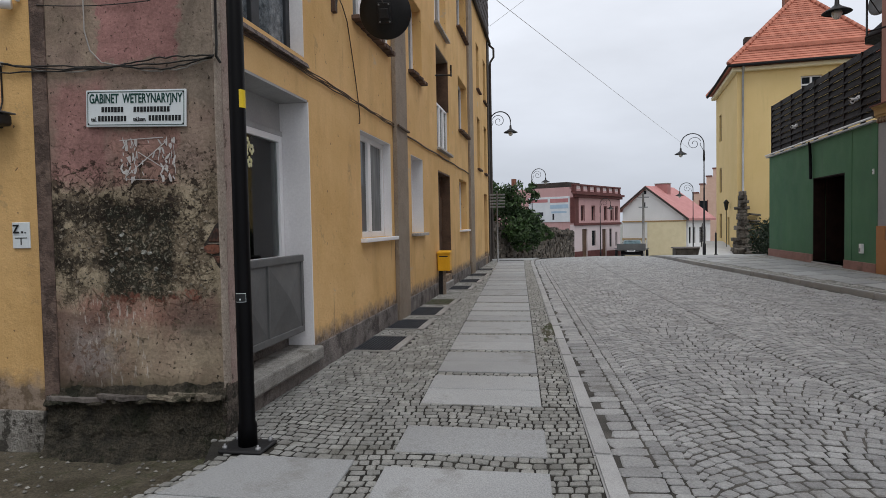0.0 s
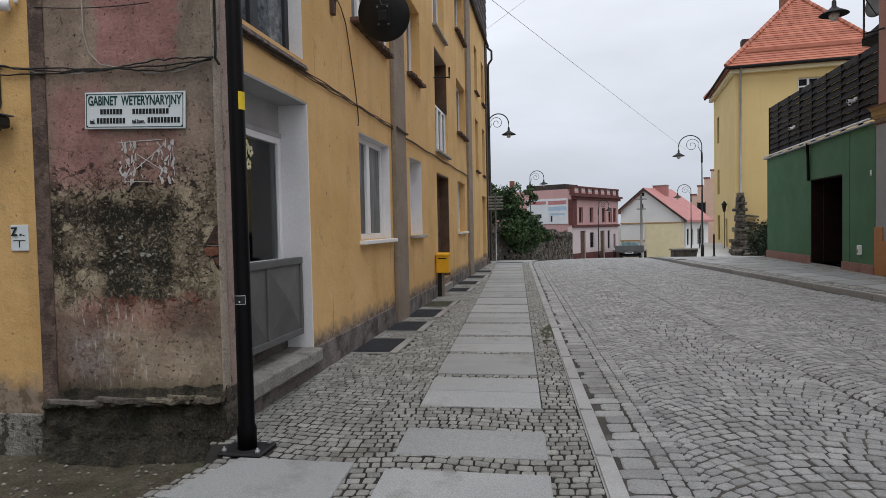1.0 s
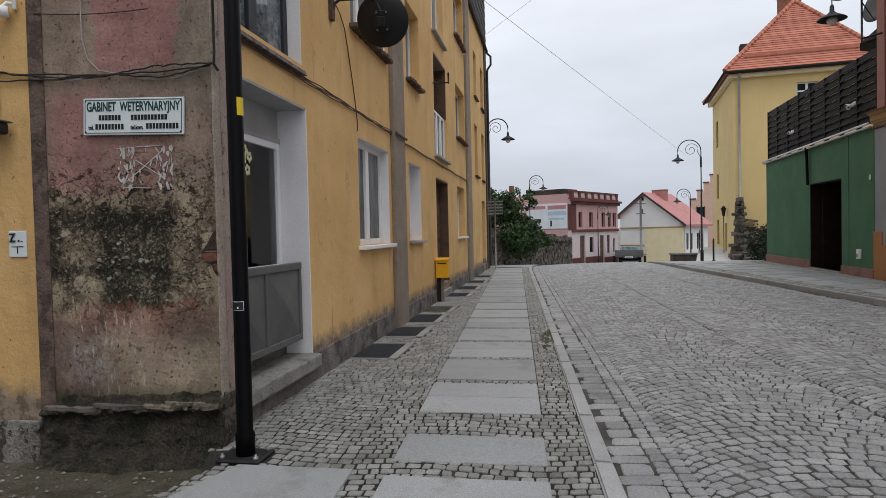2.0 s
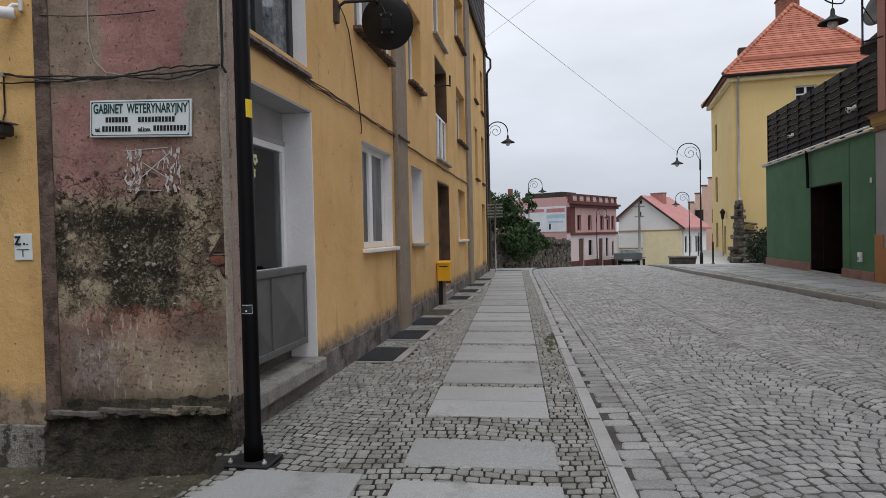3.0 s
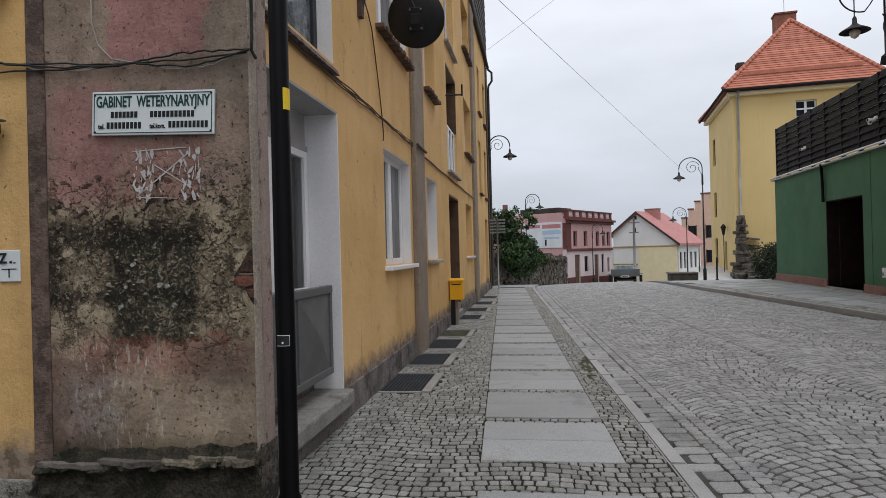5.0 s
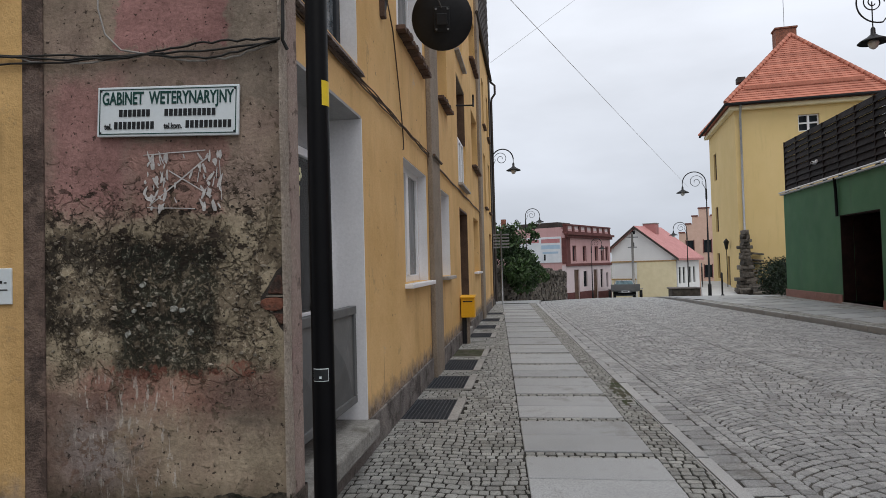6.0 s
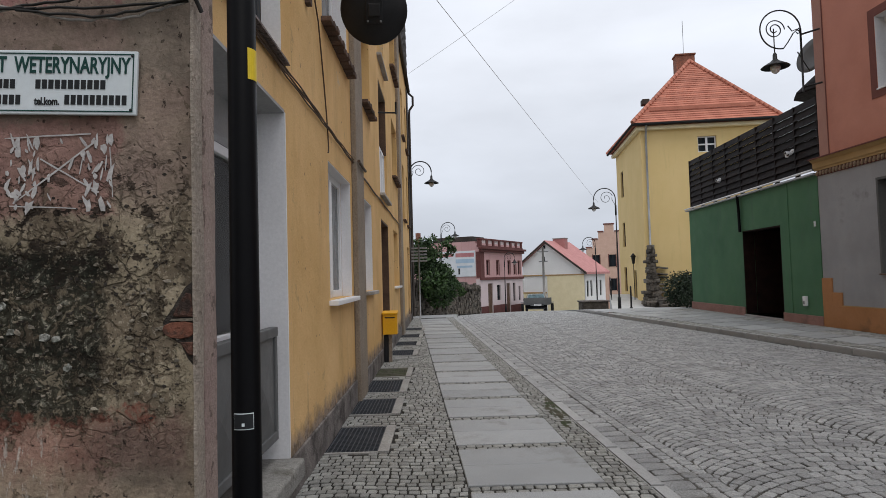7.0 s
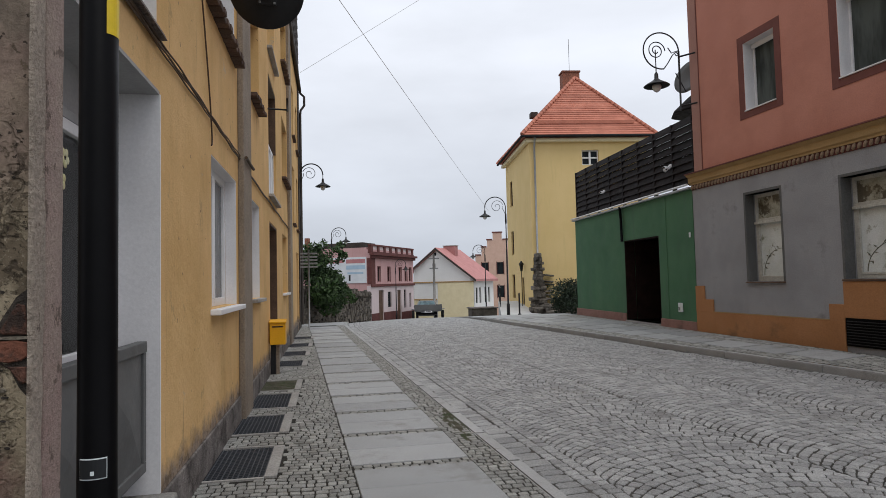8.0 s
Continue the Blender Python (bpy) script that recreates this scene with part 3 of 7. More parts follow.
def stone_pieces(name, quads, mat, parent, variants=6, drop=0.022):
    """Setts as objects of their own that share a few unit meshes."""
    rnd = random.Random(5)
    shared = []
    for i in range(variants):
        j = [(sx * (0.5 + rnd.uniform(-0.05, 0.03)), sy * (0.5 + rnd.uniform(-0.05, 0.03)), 0) for sx, sy in ((-1, -1), (1, -1), (1, 1), (-1, 1))]
        j = [(p[0], p[1], i * 1e-7) for p in j]
        o = stones(name, [j], mat, parent, drop=1.0, kind="", inset=0.10 + 0.012 * i, dome=0.36)
        me = o.data
        bpy.data.objects.remove(o)
        shared.append(me)
    for q in quads:
        q = [Vector(p) for p in q]
        c = (q[0] + q[1] + q[2] + q[3]) / 4
        ex, ey = ((q[1] - q[0]) + (q[2] - q[3])) / 2, ((q[3] - q[0]) + (q[2] - q[1])) / 2
        o = new(name, shared[rnd.randrange(variants)])
        o.parent = parent
        o.matrix_local = Matrix.Translation(c) @ Matrix.Rotation(math.atan2(ex.y, ex.x), 4, "Z") @ Matrix.Diagonal((ex.length, ey.length, drop, 1))


# ---- ground, road and pavements ----
def gz(y):
    """Height of the street: level up to the crest, then downhill."""
    if y < 19:
        return 0.0
    if y < 27:
        return -0.06 * (y - 19) ** 2 / 16
    return max(-0.24 - 0.06 * (y - 27), -4.0)


def slab_x(y):
    return 1.33 - 0.05 * y


def kerb_x(y):
    if y > 30:
        return 2.482 + 0.27 * (y - 30)
    return 2.59 - 0.052 * y + (0.0 if y < 19 else 0.012 * (y - 19) ** 2)


def rkerb_x(y):
    return 7.8 - 0.111 * (y - 8.15) if y < 16.5 else 6.87 - 0.111 * (y - 16.5) + 0.009 * (y - 16.5) ** 2


def right_x(y):
    return 9.4 + 0.04 * (y - 13)


def road_z(x, y):
    a, b = kerb_x(y) + 0.12, rkerb_x(y)
    s = min(max((x - a) / max(b - a, 0.1), 0), 1)
    return gz(y) - 0.055 + 0.09 * s + 0.05 * math.sin(math.pi * s)


def sheet(name, xs, zf, ys, mat, parent=None):
    """A strip of ground between x-functions, n columns wide."""
    bm = bmesh.new()
    rows = [[bm.verts.new((x, y, zf(x, y))) for x in xs(y)] for y in ys]
    for a, b in zip(rows, rows[1:]):
        for i in range(len(a) - 1):
            f = bm.faces.new((a[i], a[i + 1], b[i + 1], b[i])); f.smooth = True
    return part(name, bm, mat, parent)


def lerp(a, b, n):
    return [a + (b - a) * i / n for i in range(n + 1)]


ys_far = [-2500, -300, -60, -20, -12, -8] + lerp(-6, 90, 96) + [110, 150, 300, 900, 2500]
tagged(sheet("ground", lambda y: [-2500, -300, -60, -20, -6, 0, 3, 6, 9.2, 12, 20, 40, 90, 300, 2500], lambda x, y: gz(y) - 0.30 - (0.0 if y > -30 else 0.02), ys_far, FARGROUND),
       "grey-green open ground falling away beyond the crest", "ground", kind="structure")

road = tagged(sheet("road", lambda y: lerp(kerb_x(y) + 0.12, rkerb_x(y), 10), lambda x, y: road_z(x, y) - 0.0065, lerp(-9, 26, 140), SANDJOINT),
              "sett-paved street with sandy joints, worn and damp in places", "road", kind="structure")
tagged(sheet("road_downhill", lambda y: lerp(kerb_x(y) + 0.12, rkerb_x(y), 6), lambda x, y: road_z(x, y) - 0.01, lerp(26, 52, 26), SETT),
       "grey street running downhill past the houses", "road", kind="structure")
pavement = tagged(sheet("pavement", lambda y: lerp(0.01 if y > -0.1 else max(0.30 + 0.25 * (y + 0.16), -1.5), kerb_x(y) - 0.002, 8), lambda x, y: gz(y) - 0.0065, lerp(-6, 21.5, 55), JOINT),
                  "granite cobble pavement with rows of pale slabs", "pavement", kind="structure")
tagged(sheet("pavement_beyond", lambda y: lerp(-1.2 + 0.12 * (y - 21.5), kerb_x(y) - 0.002, 4), lambda x, y: gz(y) - 0.006, lerp(21.5, 44, 24), SLAB),
       "pale pavement going on below the stone wall", "pavement", kind="structure")
rpave = tagged(sheet("pavement_opposite", lambda y: lerp(rkerb_x(y) + 0.13, right_x(y) + 0.02, 6),
                     lambda x, y: gz(y) + 0.135 + 0.08 * min(max((x - rkerb_x(y)) / (right_x(y) - rkerb_x(y)), 0), 1) - 0.0045, lerp(-8, 19, 60), JOINT),
               "slab and cobble pavement along the shopfronts", "pavement", kind="structure")


def rz(x, y):
    return gz(y) + 0.135 + 0.08 * min(max((x - rkerb_x(y)) / max(right_x(y) - rkerb_x(y), 0.2), 0), 1)


def fore(y):
    """Rise of the right-hand paving over the street; it runs out past the garage."""
    return 0.15 - 0.11 * min(max((y - 19) / 7, 0), 1)


tagged(sheet("forecourt", lambda y: lerp(rkerb_x(y) + 0.13, 14.0, 6), lambda x, y: gz(y) + fore(y), lerp(19, 40, 21), SLAB),
       "pale paved forecourt in front of the yellow house", "pavement", kind="structure")

rnd = random.Random(11)


def course(x0, x1, y, dy, size, zf, jit, gap, shift=lambda x: 0.0):
    """One row of setts between x0 and x1."""
    out, x = [], x0 + rnd.uniform(-0.5, 0) * size
    while x < x1 - 0.02:
        w = size * rnd.uniform(0.75, 1.3)
        a, b = max(x, x0), min(x + w, x1)
        x += w
        if b - a < size * 0.2:
            continue
        h = rnd.uniform(-0.0012, 0.0030)
        q = []
        gy = gap * 1.35
        for px, py in ((a + gap * 0.8, y + gy), (b - gap * 0.8, y + gy), (b - gap * 0.8, y + dy - gy), (a + gap * 0.8, y + dy - gy)):
            jx, jy = px + rnd.uniform(-jit, jit), py + rnd.uniform(-jit, jit) + shift(px)
            q.append((jx, jy, zf(jx, jy) + h))
        out.append(q)
    return out


# road setts: gutter course along the kerb, then bowed courses
gutter, y = [], -8.4
while y < 25.4:
    L = rnd.uniform(0.12, 0.22)
    for k, wid in ((0, rnd.uniform(0.17, 0.24)),):
        x0 = kerb_x(y) + (0.365 - wid if k == 0 else 0.378)
        q = []
        for dx, dy in ((0, 0), (1, 0), (1, 1), (0, 1)):
            px, py = x0 + rnd.uniform(-.017, .012) + dx * wid, y + 0.007 + dy * (L - 0.014) + rnd.uniform(-.008, .008)
            q.append((px, py, road_z(px, py)))
        gutter.append(q)
    y += L
for k in (0, 1):
    y = -8.4
    while y < 25.4:
        L, x0 = rnd.uniform(0.085, 0.13), kerb_x(y) + 0.377 + 0.103 * k
        q = []
        for dx, dy in ((0, 0), (1, 0), (1, 1), (0, 1)):
            px, py = x0 + rnd.uniform(-.006, .006) + dx * 0.095, y + 0.006 + dy * (L - 0.012) + rnd.uniform(-.005, .005)
            q.append((px, py, road_z(px, py) + rnd.uniform(-0.002, 0.002)))
        gutter.append(q)
        y += L
def sett_arcs(y0, y1, strip=1.62, lean=48):
    """Segmental arcs: strips along the street, each filled with bowed courses whose cross joints are square to the arc."""
    out, tm = [], radians(lean)
    R = strip / 2 / math.sin(tm)
    for j in range(4):
        y = y0 - 0.045 * j
        while y < y1:
            dy = rnd.uniform(0.100, 0.122)
            base = kerb_x(max(y, y0)) + 0.580 + j * strip
            right = rkerb_x(y) - 0.02
            lo, hi = base, min(base + strip, right)
            xc, th = base + strip / 2, -tm
            while th < tm and hi - lo > 0.1:
                w = rnd.uniform(0.085, 0.128) / R
                q, h = [], rnd.uniform(-0.0015, 0.0030)
                cx = xc + R * math.sin(th + w / 2)
                if lo + 0.02 < cx < hi - 0.02:
                    g = 0.0048
                    for ta, k in ((th + g / R, 0), (th + w - g / R, 0), (th + w - g / R, 1), (th + g / R, 1)):
                        d = 1.3 * g + k * (dy * max(math.cos(ta), 0.66) - 2.6 * g)
                        px = xc + (R + d) * math.sin(ta) + rnd.uniform(-0.007, 0.007)
                        py = y + (R + d) * math.cos(ta) - R * 0.85 + rnd.uniform(-0.007, 0.007)
                        px = min(max(px, lo + 0.003), hi - 0.003)
                        q.append((px, py, road_z(px, py) + h))
                    if max(p[0] for p in q) - min(p[0] for p in q) > 0.03:
                        out.append(q)
                th += w
            y += dy
    return out


setts = sett_arcs(-8.6, 25.4)
near = sorted(setts, key=lambda q: (q[0][1] - 0.2) ** 2 + (q[0][0] - 3.6) ** 2)[:290]
ids = {id(q) for q in near}
stones("road_setts", [q for q in setts if id(q) not in ids], SETT, road, drop=0.015, inset=0.07, dome=0.0038)
stones("gutter_setts", gutter, SETT, road, drop=0.015)

# slabs of the near pavement
slab_rows = [(-1.75, -1.27), (-1.24, -0.40), (-0.135, 0.375)]
k = 0
while 0.945 + 1.10 * k < 20.5:
    y0 = 0.945 + 1.10 * k
    slab_rows += [(y0, y0 + 0.463), (y0 + 0.469, y0 + 0.932)]
    k += 1


def slab_quad(y0, y1, xa=0.0, xb=0.975):
    return [(slab_x(y0) + xa, y0), (slab_x(y0) + xb, y0), (slab_x(y1) + xb, y1), (slab_x(y1) + xa, y1)]


pslabs = [slab_quad(a, b) for a, b in slab_rows]
corner_slabs = [[(0.20, -0.93), (1.165, -0.93), (1.135, -0.33), (0.38, -0.33)], [(0.02, -1.6), (1.20, -1.6), (1.17, -0.945), (0.19, -0.945)]]


def in_quad(q, x, y, m=0.0):
    for i in range(4):
        ax, ay = q[i]; bx, by = q[(i + 1) % 4]
        if (bx - ax) * (y - ay) - (by - ay) * (x - ax) < -m:
            return False
    return True


GRATES = [(3.0, 3.95), (4.5, 5.4), (5.82, 6.85), (9.75, 10.65), (11.5, 12.4), (13.4, 14.3), (15.6, 16.4)]
cob, y = [], -5.9
while y < 21.3:
    dy = rnd.uniform(0.074, 0.092)
    ym = y + dy / 2
    left = 0.02 if y > -0.12 else 0.30 + 0.25 * (y + 0.16)
    wave = lambda px: 0.035 * math.sin(px * 5.0)
    runs = [(left, kerb_x(y) - 0.005)] if ym < 0.93 else [(left, slab_x(ym) - 0.002), (slab_x(ym) + 0.978, kerb_x(y) - 0.005)]
    for q in [q for a_, b_ in runs for q in course(a_, b_, y, dy, 0.080, lambda a, b: gz(b), 0.0055, 0.0068, wave if len(runs) == 1 or a_ == left else (lambda px: 0.0))]:
        cx, cy = sum(p[0] for p in q) / 4, sum(p[1] for p in q) / 4
        if ym < 0.93 and any(abs(cy - (s[0][1] + s[2][1]) / 2) < 0.8 and in_quad(s, cx, cy, -0.02) for s in pslabs + corner_slabs):
            continue
        if cx < 0.60 and any(a - 0.05 < cy < b + 0.05 for a, b in GRATES + [(7.12, 8.05)]):
            continue
        if (cx - 0.40) ** 2 + (cy + 0.2) ** 2 < 0.02:
            continue
        cob.append(q)
    y += dy
for k in range(18):
    ya = 0.945 + 1.10 * k + 0.934
    for j in range(2):
        cob += course(slab_x(ya), slab_x(ya) + 0.975, ya + 0.082 * j, 0.082, 0.082, lambda a, b: gz(b), 0.005, 0.0078)
near_c = sorted(cob, key=lambda q: (q[0][1] - 0.3) ** 2 + (q[0][0] - 0.95) ** 2 * 1.5)[:290]
ids = {id(q) for q in near_c}
stones("pavement_cobbles", [q for q in cob if id(q) not in ids], COBBLE, pavement, drop=0.013, inset=0.07, dome=0.0035)

# opposite pavement: slab rows between cobble courses
rcob, y = [], 0.0
rslab = []
while y < 18.8:
    w = right_x(y) - rkerb_x(y) - 0.15
    for j in range(max(1, int(w / 0.62))):
        x0 = rkerb_x(y) + 0.36 + j * 0.62
        if x0 + 0.6 < right_x(y) - 0.1:
            rslab.append([(x0, y), (x0 + 0.6, y), (x0 + 0.58, y + 0.93), (x0 - 0.02, y + 0.93)])
    y += 1.02
y = 0.0
while y < 18.8:
    dy = 0.09
    for q in course(rkerb_x(y) + 0.14, right_x(y) - 0.01, y, dy, 0.11, rz, 0.008, 0.006):
        cx, cy = sum(p[0] for p in q) / 4, sum(p[1] for p in q) / 4
        if not any(abs(cy - s[0][1] - 0.4) < 0.7 and in_quad(s, cx, cy, -0.015) for s in rslab):
            rcob.append(q)
    y += dy
stones("opposite_cobbles", rcob, COBBLE, rpave)


# earth at the foot of the end wall
def earth_z(x, y):
    return -0.17 + 0.10 * min(max((x + 0.6) / 0.9, 0), 1) + 0.02 * noise.noise(Vector((x * 3, y * 3, 0.3))) + 0.012 * noise.noise(Vector((x * 11, y * 11, 1.3)))


tagged(sheet("earth_strip", lambda y: lerp(-6.0, 0.34 + 0.25 * (y + 0.16), 46), earth_z, lerp(-3.2, 0.03, 30), DIRT),
       "bare mossy earth strewn with grit beside the wall", "ground", kind="structure")


def pebbles(n, seed):
    """Loose grit lying on the earth strip."""
    r = random.Random(seed)
    bm = bmesh.new()
    for _ in range(n):
        x, y, q = r.uniform(-2.2, 0.2), r.uniform(-1.5, -0.06), r.choice([0.005, 0.007, 0.010, 0.016])
        if x > 0.30 + 0.25 * (y + 0.16) - 0.03:
            continue
        z = earth_z(x, y) + q * 0.3
        ring = [bm.verts.new((x + q * r.uniform(0.7, 1.3) * math.cos(a), y + q * r.uniform(0.7, 1.3) * math.sin(a), z)) for a in (0, 1.2, 2.5, 3.7, 5.0)]
        up_, dn_ = bm.verts.new((x, y, z + q * r.uniform(0.4, 0.8))), bm.verts.new((x, y, z - q * 0.6))
        for i in range(5):
            bm.faces.new((ring[i], ring[(i + 1) % 5], up_)); bm.faces.new((ring[(i + 1) % 5], ring[i], dn_))
    return bm


GRIT = surface("loose_grit_stone", (0.10, 0.095, 0.08), (0.26, 0.25, 0.22), s1=30, fine=0.3, vary=0.5)
tagged(part("grit", pebbles(420, 6), GRIT), "loose grit and pebbles on bare earth", "gravel", kind="stuff")


# ---- the ochre corner house ----
def along(x, y, deg, z=0.0):
    return pose(x, y, z, 0, 0, deg)


corner = thing("corner_house", along(0, 0, 90), "ochre plastered tenement with stained walls and mixed windows", "house")
FW = [(0.22, 1.92, 0.15, 2.70), (0.36, 1.86, 3.10, 4.75), (3.62, 5.14, 1.30, 2.67), (3.45, 5.10, 4.02, 5.45), (6.50, 7.52, 1.32, 2.67), (6.50, 7.62, 4.10, 5.45),
      (9.12, 10.72, 0.30, 2.62), (9.10, 10.70, 3.10, 5.28), (9.05, 10.50, 5.72, 7.5), (12.22, 13.68, 1.32, 2.66), (12.30, 14.0, 3.95, 5.36), (12.25, 14.0, 6.62, 8.0), (6.5, 7.6, 6.72, 8.0)]
part("facade_wall", wall_bm(0.20, 15.6, 0.0, 11.5, 0.45, FW), OCHRE, corner)
def rough_strip(u0, u1, d0, d1, z0, z1, n, wob, seed):
    """An upright plaster strip in the wall frame with wavering edges."""
    bm, prev = bmesh.new(), None
    for i in range(n + 1):
        z = z0 + (z1 - z0) * i / n
        a = u0 + wob * noise.noise(Vector((seed, z * 3.1, 0.5))) + 0.6 * wob * noise.noise(Vector((seed, z * 13, 2.5)))
        b = u1 + wob * noise.noise(Vector((seed + 7, z * 2.7, 1.5))) + 0.6 * wob * noise.noise(Vector((seed, z * 15, 4.5)))
        d = d0 + 0.5 * wob * noise.noise(Vector((seed + 3, z * 5, 1.1)))
        ring = [bm.verts.new(p) for p in ((a, d1, z), (a + 0.001, d + 0.004, z), (a + 0.006, d, z), (b - 0.006, d, z), (b - 0.001, d + 0.004, z), (b, d1, z))]
        if prev:
            for p in range(5):
                f = bm.faces.new((prev[p], prev[p + 1], ring[p + 1], ring[p])); f.smooth = True
        prev = ring
    return bm


part("corner_strip", boxes((0.004, 0.218, -0.104, 0.40, -0.25, 11.5), bev=0.006), PINKSTRIP, corner)
part("corner_foot", rough_strip(-0.014, 0.222, -0.122, -0.09, -0.2, 0.36, 60, 0.016, 8.3), surface("broken_corner_plaster", (0.06, 0.048, 0.038), (0.20, 0.165, 0.135), s1=9, s2=40, fine=0.5, bump=1.0, bdist=0.02, dirt=(0.03, 0.028, 0.02), dirt_scale=8, dirt_at=(0.5, 0.54)), corner)
part("corner_bead", rough_strip(-0.012, 0.075, -0.113, -0.10, 0.34, 6.0, 220, 0.008, 1.3), BEAD, corner, "pale worn plaster bead along the corner")
part("corner_face", rough_strip(0.082, 0.221, -0.110, -0.10, 0.30, 6.0, 220, 0.005, 5.3), PINKSTRIP, corner)
FOOTRENDER = surface("blotched_grey_foot_render", (0.125, 0.110, 0.102), (0.255, 0.230, 0.212), s1=3.5, s2=35, fine=0.3, dirt=(0.062, 0.052, 0.047), dirt_at=(0.50, 0.60), dirt_scale=3.2, bump=0.8, bdist=0.014)
part("plinth", boxes((1.93, 5.26, -0.025, 0.0, -0.05, 0.27), (6.0, 9.1, -0.025, 0.0, -0.05, 0.25), (10.74, 14.1, -0.025, 0.0, -0.05, 0.24), (15.0, 15.6, -0.025, 0.0, -0.05, 0.24), bev=0.01), FOOTRENDER, corner, "stained grey plinth")
part("pilaster", boxes((5.27, 5.99, -0.07, 0.0, -0.05, 11.5), bev=0.012), PILASTER, corner, "rough brown rendered pilaster")
part("pilaster", boxes((14.12, 14.98, -0.07, 0.0, -0.05, 11.5), bev=0.012), PILASTER, corner)
part("back_wall", boxes((0.0, 15.6, 8.0, 8.3, -0.3, 11.5)), OCHRE, corner)
part("roof", boxes((-0.2, 15.8, -0.3, 8.4, 11.5, 11.8), bev=0.02), DARKROOF, corner)
part("inner_floor", boxes((0.45, 15.5, 0.46, 7.9, 2.75, 2.95), (0.45, 15.5, 0.46, 7.9, 5.5, 5.65), (0.45, 15.5, 0.46, 7.9, -0.05, 0.1)), INSIDESHADE, corner)

# shop niche
niche = part("niche_jamb", boxes((1.895, 1.916, -0.006, 0.292, 0.276, 2.68)), WHITEWASH, corner, "white painted jamb")
part("niche_jamb", boxes((0.224, 0.235, -0.004, 0.265, 0.276, 2.675)), WHITEWASH, corner)
part("niche_soffit", boxes((0.236, 1.894, -0.004, 0.292, 2.675, 2.696)), NICHESHADE, corner)
shop = window(corner, 0.24, 1.89, 1.10, 2.36, depth=0.27, mullions=1, fw=0.07, glass=CLEARPANE)
part("drape", drape(0.26, 1.87, 0.40, 1.12, 2.34, 0.11, 0.028, 4), DRAPE, shop, "dark grey-green pleated curtain")
part("transom_panel", boxes((0.22, 1.92, 0.29, 0.34, 2.36, 2.70), (0.236, 1.894, 0.265, 0.289, 2.35, 2.40), bev=0.004), NICHESHADE, corner)
part("apron_wall", boxes((0.22, 1.92, 0.26, 0.40, 0.26, 1.10)), PLINTH, corner)
gate = part("half_gate", boxes((0.24, 1.80, 0.065, 0.085, 0.47, 1.15)), GREYMETAL, corner, "grey sheet-steel half gate with folded panels")
part("gate_rail", boxes((0.23, 1.82, 0.045, 0.105, 1.12, 1.185), (0.23, 1.82, 0.05, 0.10, 0.43, 0.49), (1.77, 1.82, 0.05, 0.10, 0.49, 1.12), (1.04, 1.07, 0.05, 0.10, 0.49, 1.12), (0.23, 0.27, 0.05, 0.10, 0.49, 1.12), bev=0.006), GREYMETAL, gate)
for a, b in ((0.28, 1.03), (1.08, 1.76)):
    bm = bmesh.new()
    cs = [(a, 0.064, 0.50), (b, 0.064, 0.50), (b, 0.064, 1.11), (a, 0.064, 1.11)]
    vs = [bm.verts.new(c) for c in cs]; apex = bm.verts.new(((a + b) / 2, 0.025, 0.80)); back = [bm.verts.new((c[0], 0.068, c[2])) for c in cs]
    for i in range(4):
        j = (i + 1) % 4
        bm.faces.new((vs[i], vs[j], apex)); bm.faces.new((back[i], back[j], vs[j], vs[i]))
    part("folded_panel", bm, GREYMETAL, gate)
part("step", boxes((0.20, 1.93, -0.10, 0.26, 0.14, 0.275), bev=0.02), surface("worn_dark_step", (0.22, 0.212, 0.195), (0.31, 0.30, 0.275), s1=5, dirt=(0.12, 0.11, 0.092), dirt_scale=4, dirt_at=(0.52, 0.64), fine=0.25, bump=0.8, bdist=0.008), corner, "worn concrete step")
part("step_base", boxes((0.20, 1.95, -0.03, 0.20, -0.05, 0.14), bev=0.01), PLINTH, corner)
for i, (u, z) in enumerate(((1.20, 2.21), (1.28, 2.16), (1.17, 2.13), (1.24, 2.04))):
    bm = bmesh.new()
    for p in range(5):
        a = 2 * math.pi * p / 5 + i
        lathe(bm, [(0.001, 0.0), (0.022, 0.002), (0.022, 0.004), (0.001, 0.006)], 8, 0.032 * math.cos(a), 0.032 * math.sin(a))
    bm.transform(pose(u, 0.292, z, 90, 0, 0))
    part("flower_decal", bm, FLOWER, corner, "cream flower film on the glass")

# windows of the facade
LEDGE = surface("flaking_painted_ledge", (0.13, 0.105, 0.10), (0.21, 0.175, 0.165), s1=6, dirt=(0.06, 0.045, 0.04), dirt_scale=12, dirt_at=(0.52, 0.56), fine=0.3, bump=0.8, bdist=0.01)
SLATEFRAME = surface("slate_grey_frame_paint", (0.018, 0.021, 0.025), (0.03, 0.034, 0.04), rough=0.5, fine=0.1, bump=0.1)
LACEGLASS = surface("lace_backed_pane", (0.055, 0.068, 0.078), (0.19, 0.215, 0.235), rough=0.08, s1=14, s2=60, fine=0.4, bump=0, spec=0.6)
w = window(corner, 0.36, 1.86, 3.10, 4.75, depth=0.14, frame_mat=SLATEFRAME, mullions=1, fw=0.09, reveal=WHITEWASH, glass=LACEGLASS)
part("window_ledge", prism(bmesh.new(), [(0.22, -0.07, 2.985), (0.22, 0.12, 2.985), (0.22, 0.12, 3.095), (0.22, -0.05, 3.03)], (1.60, 0, 0)), LEDGE, w, "weathered sloping ledge")
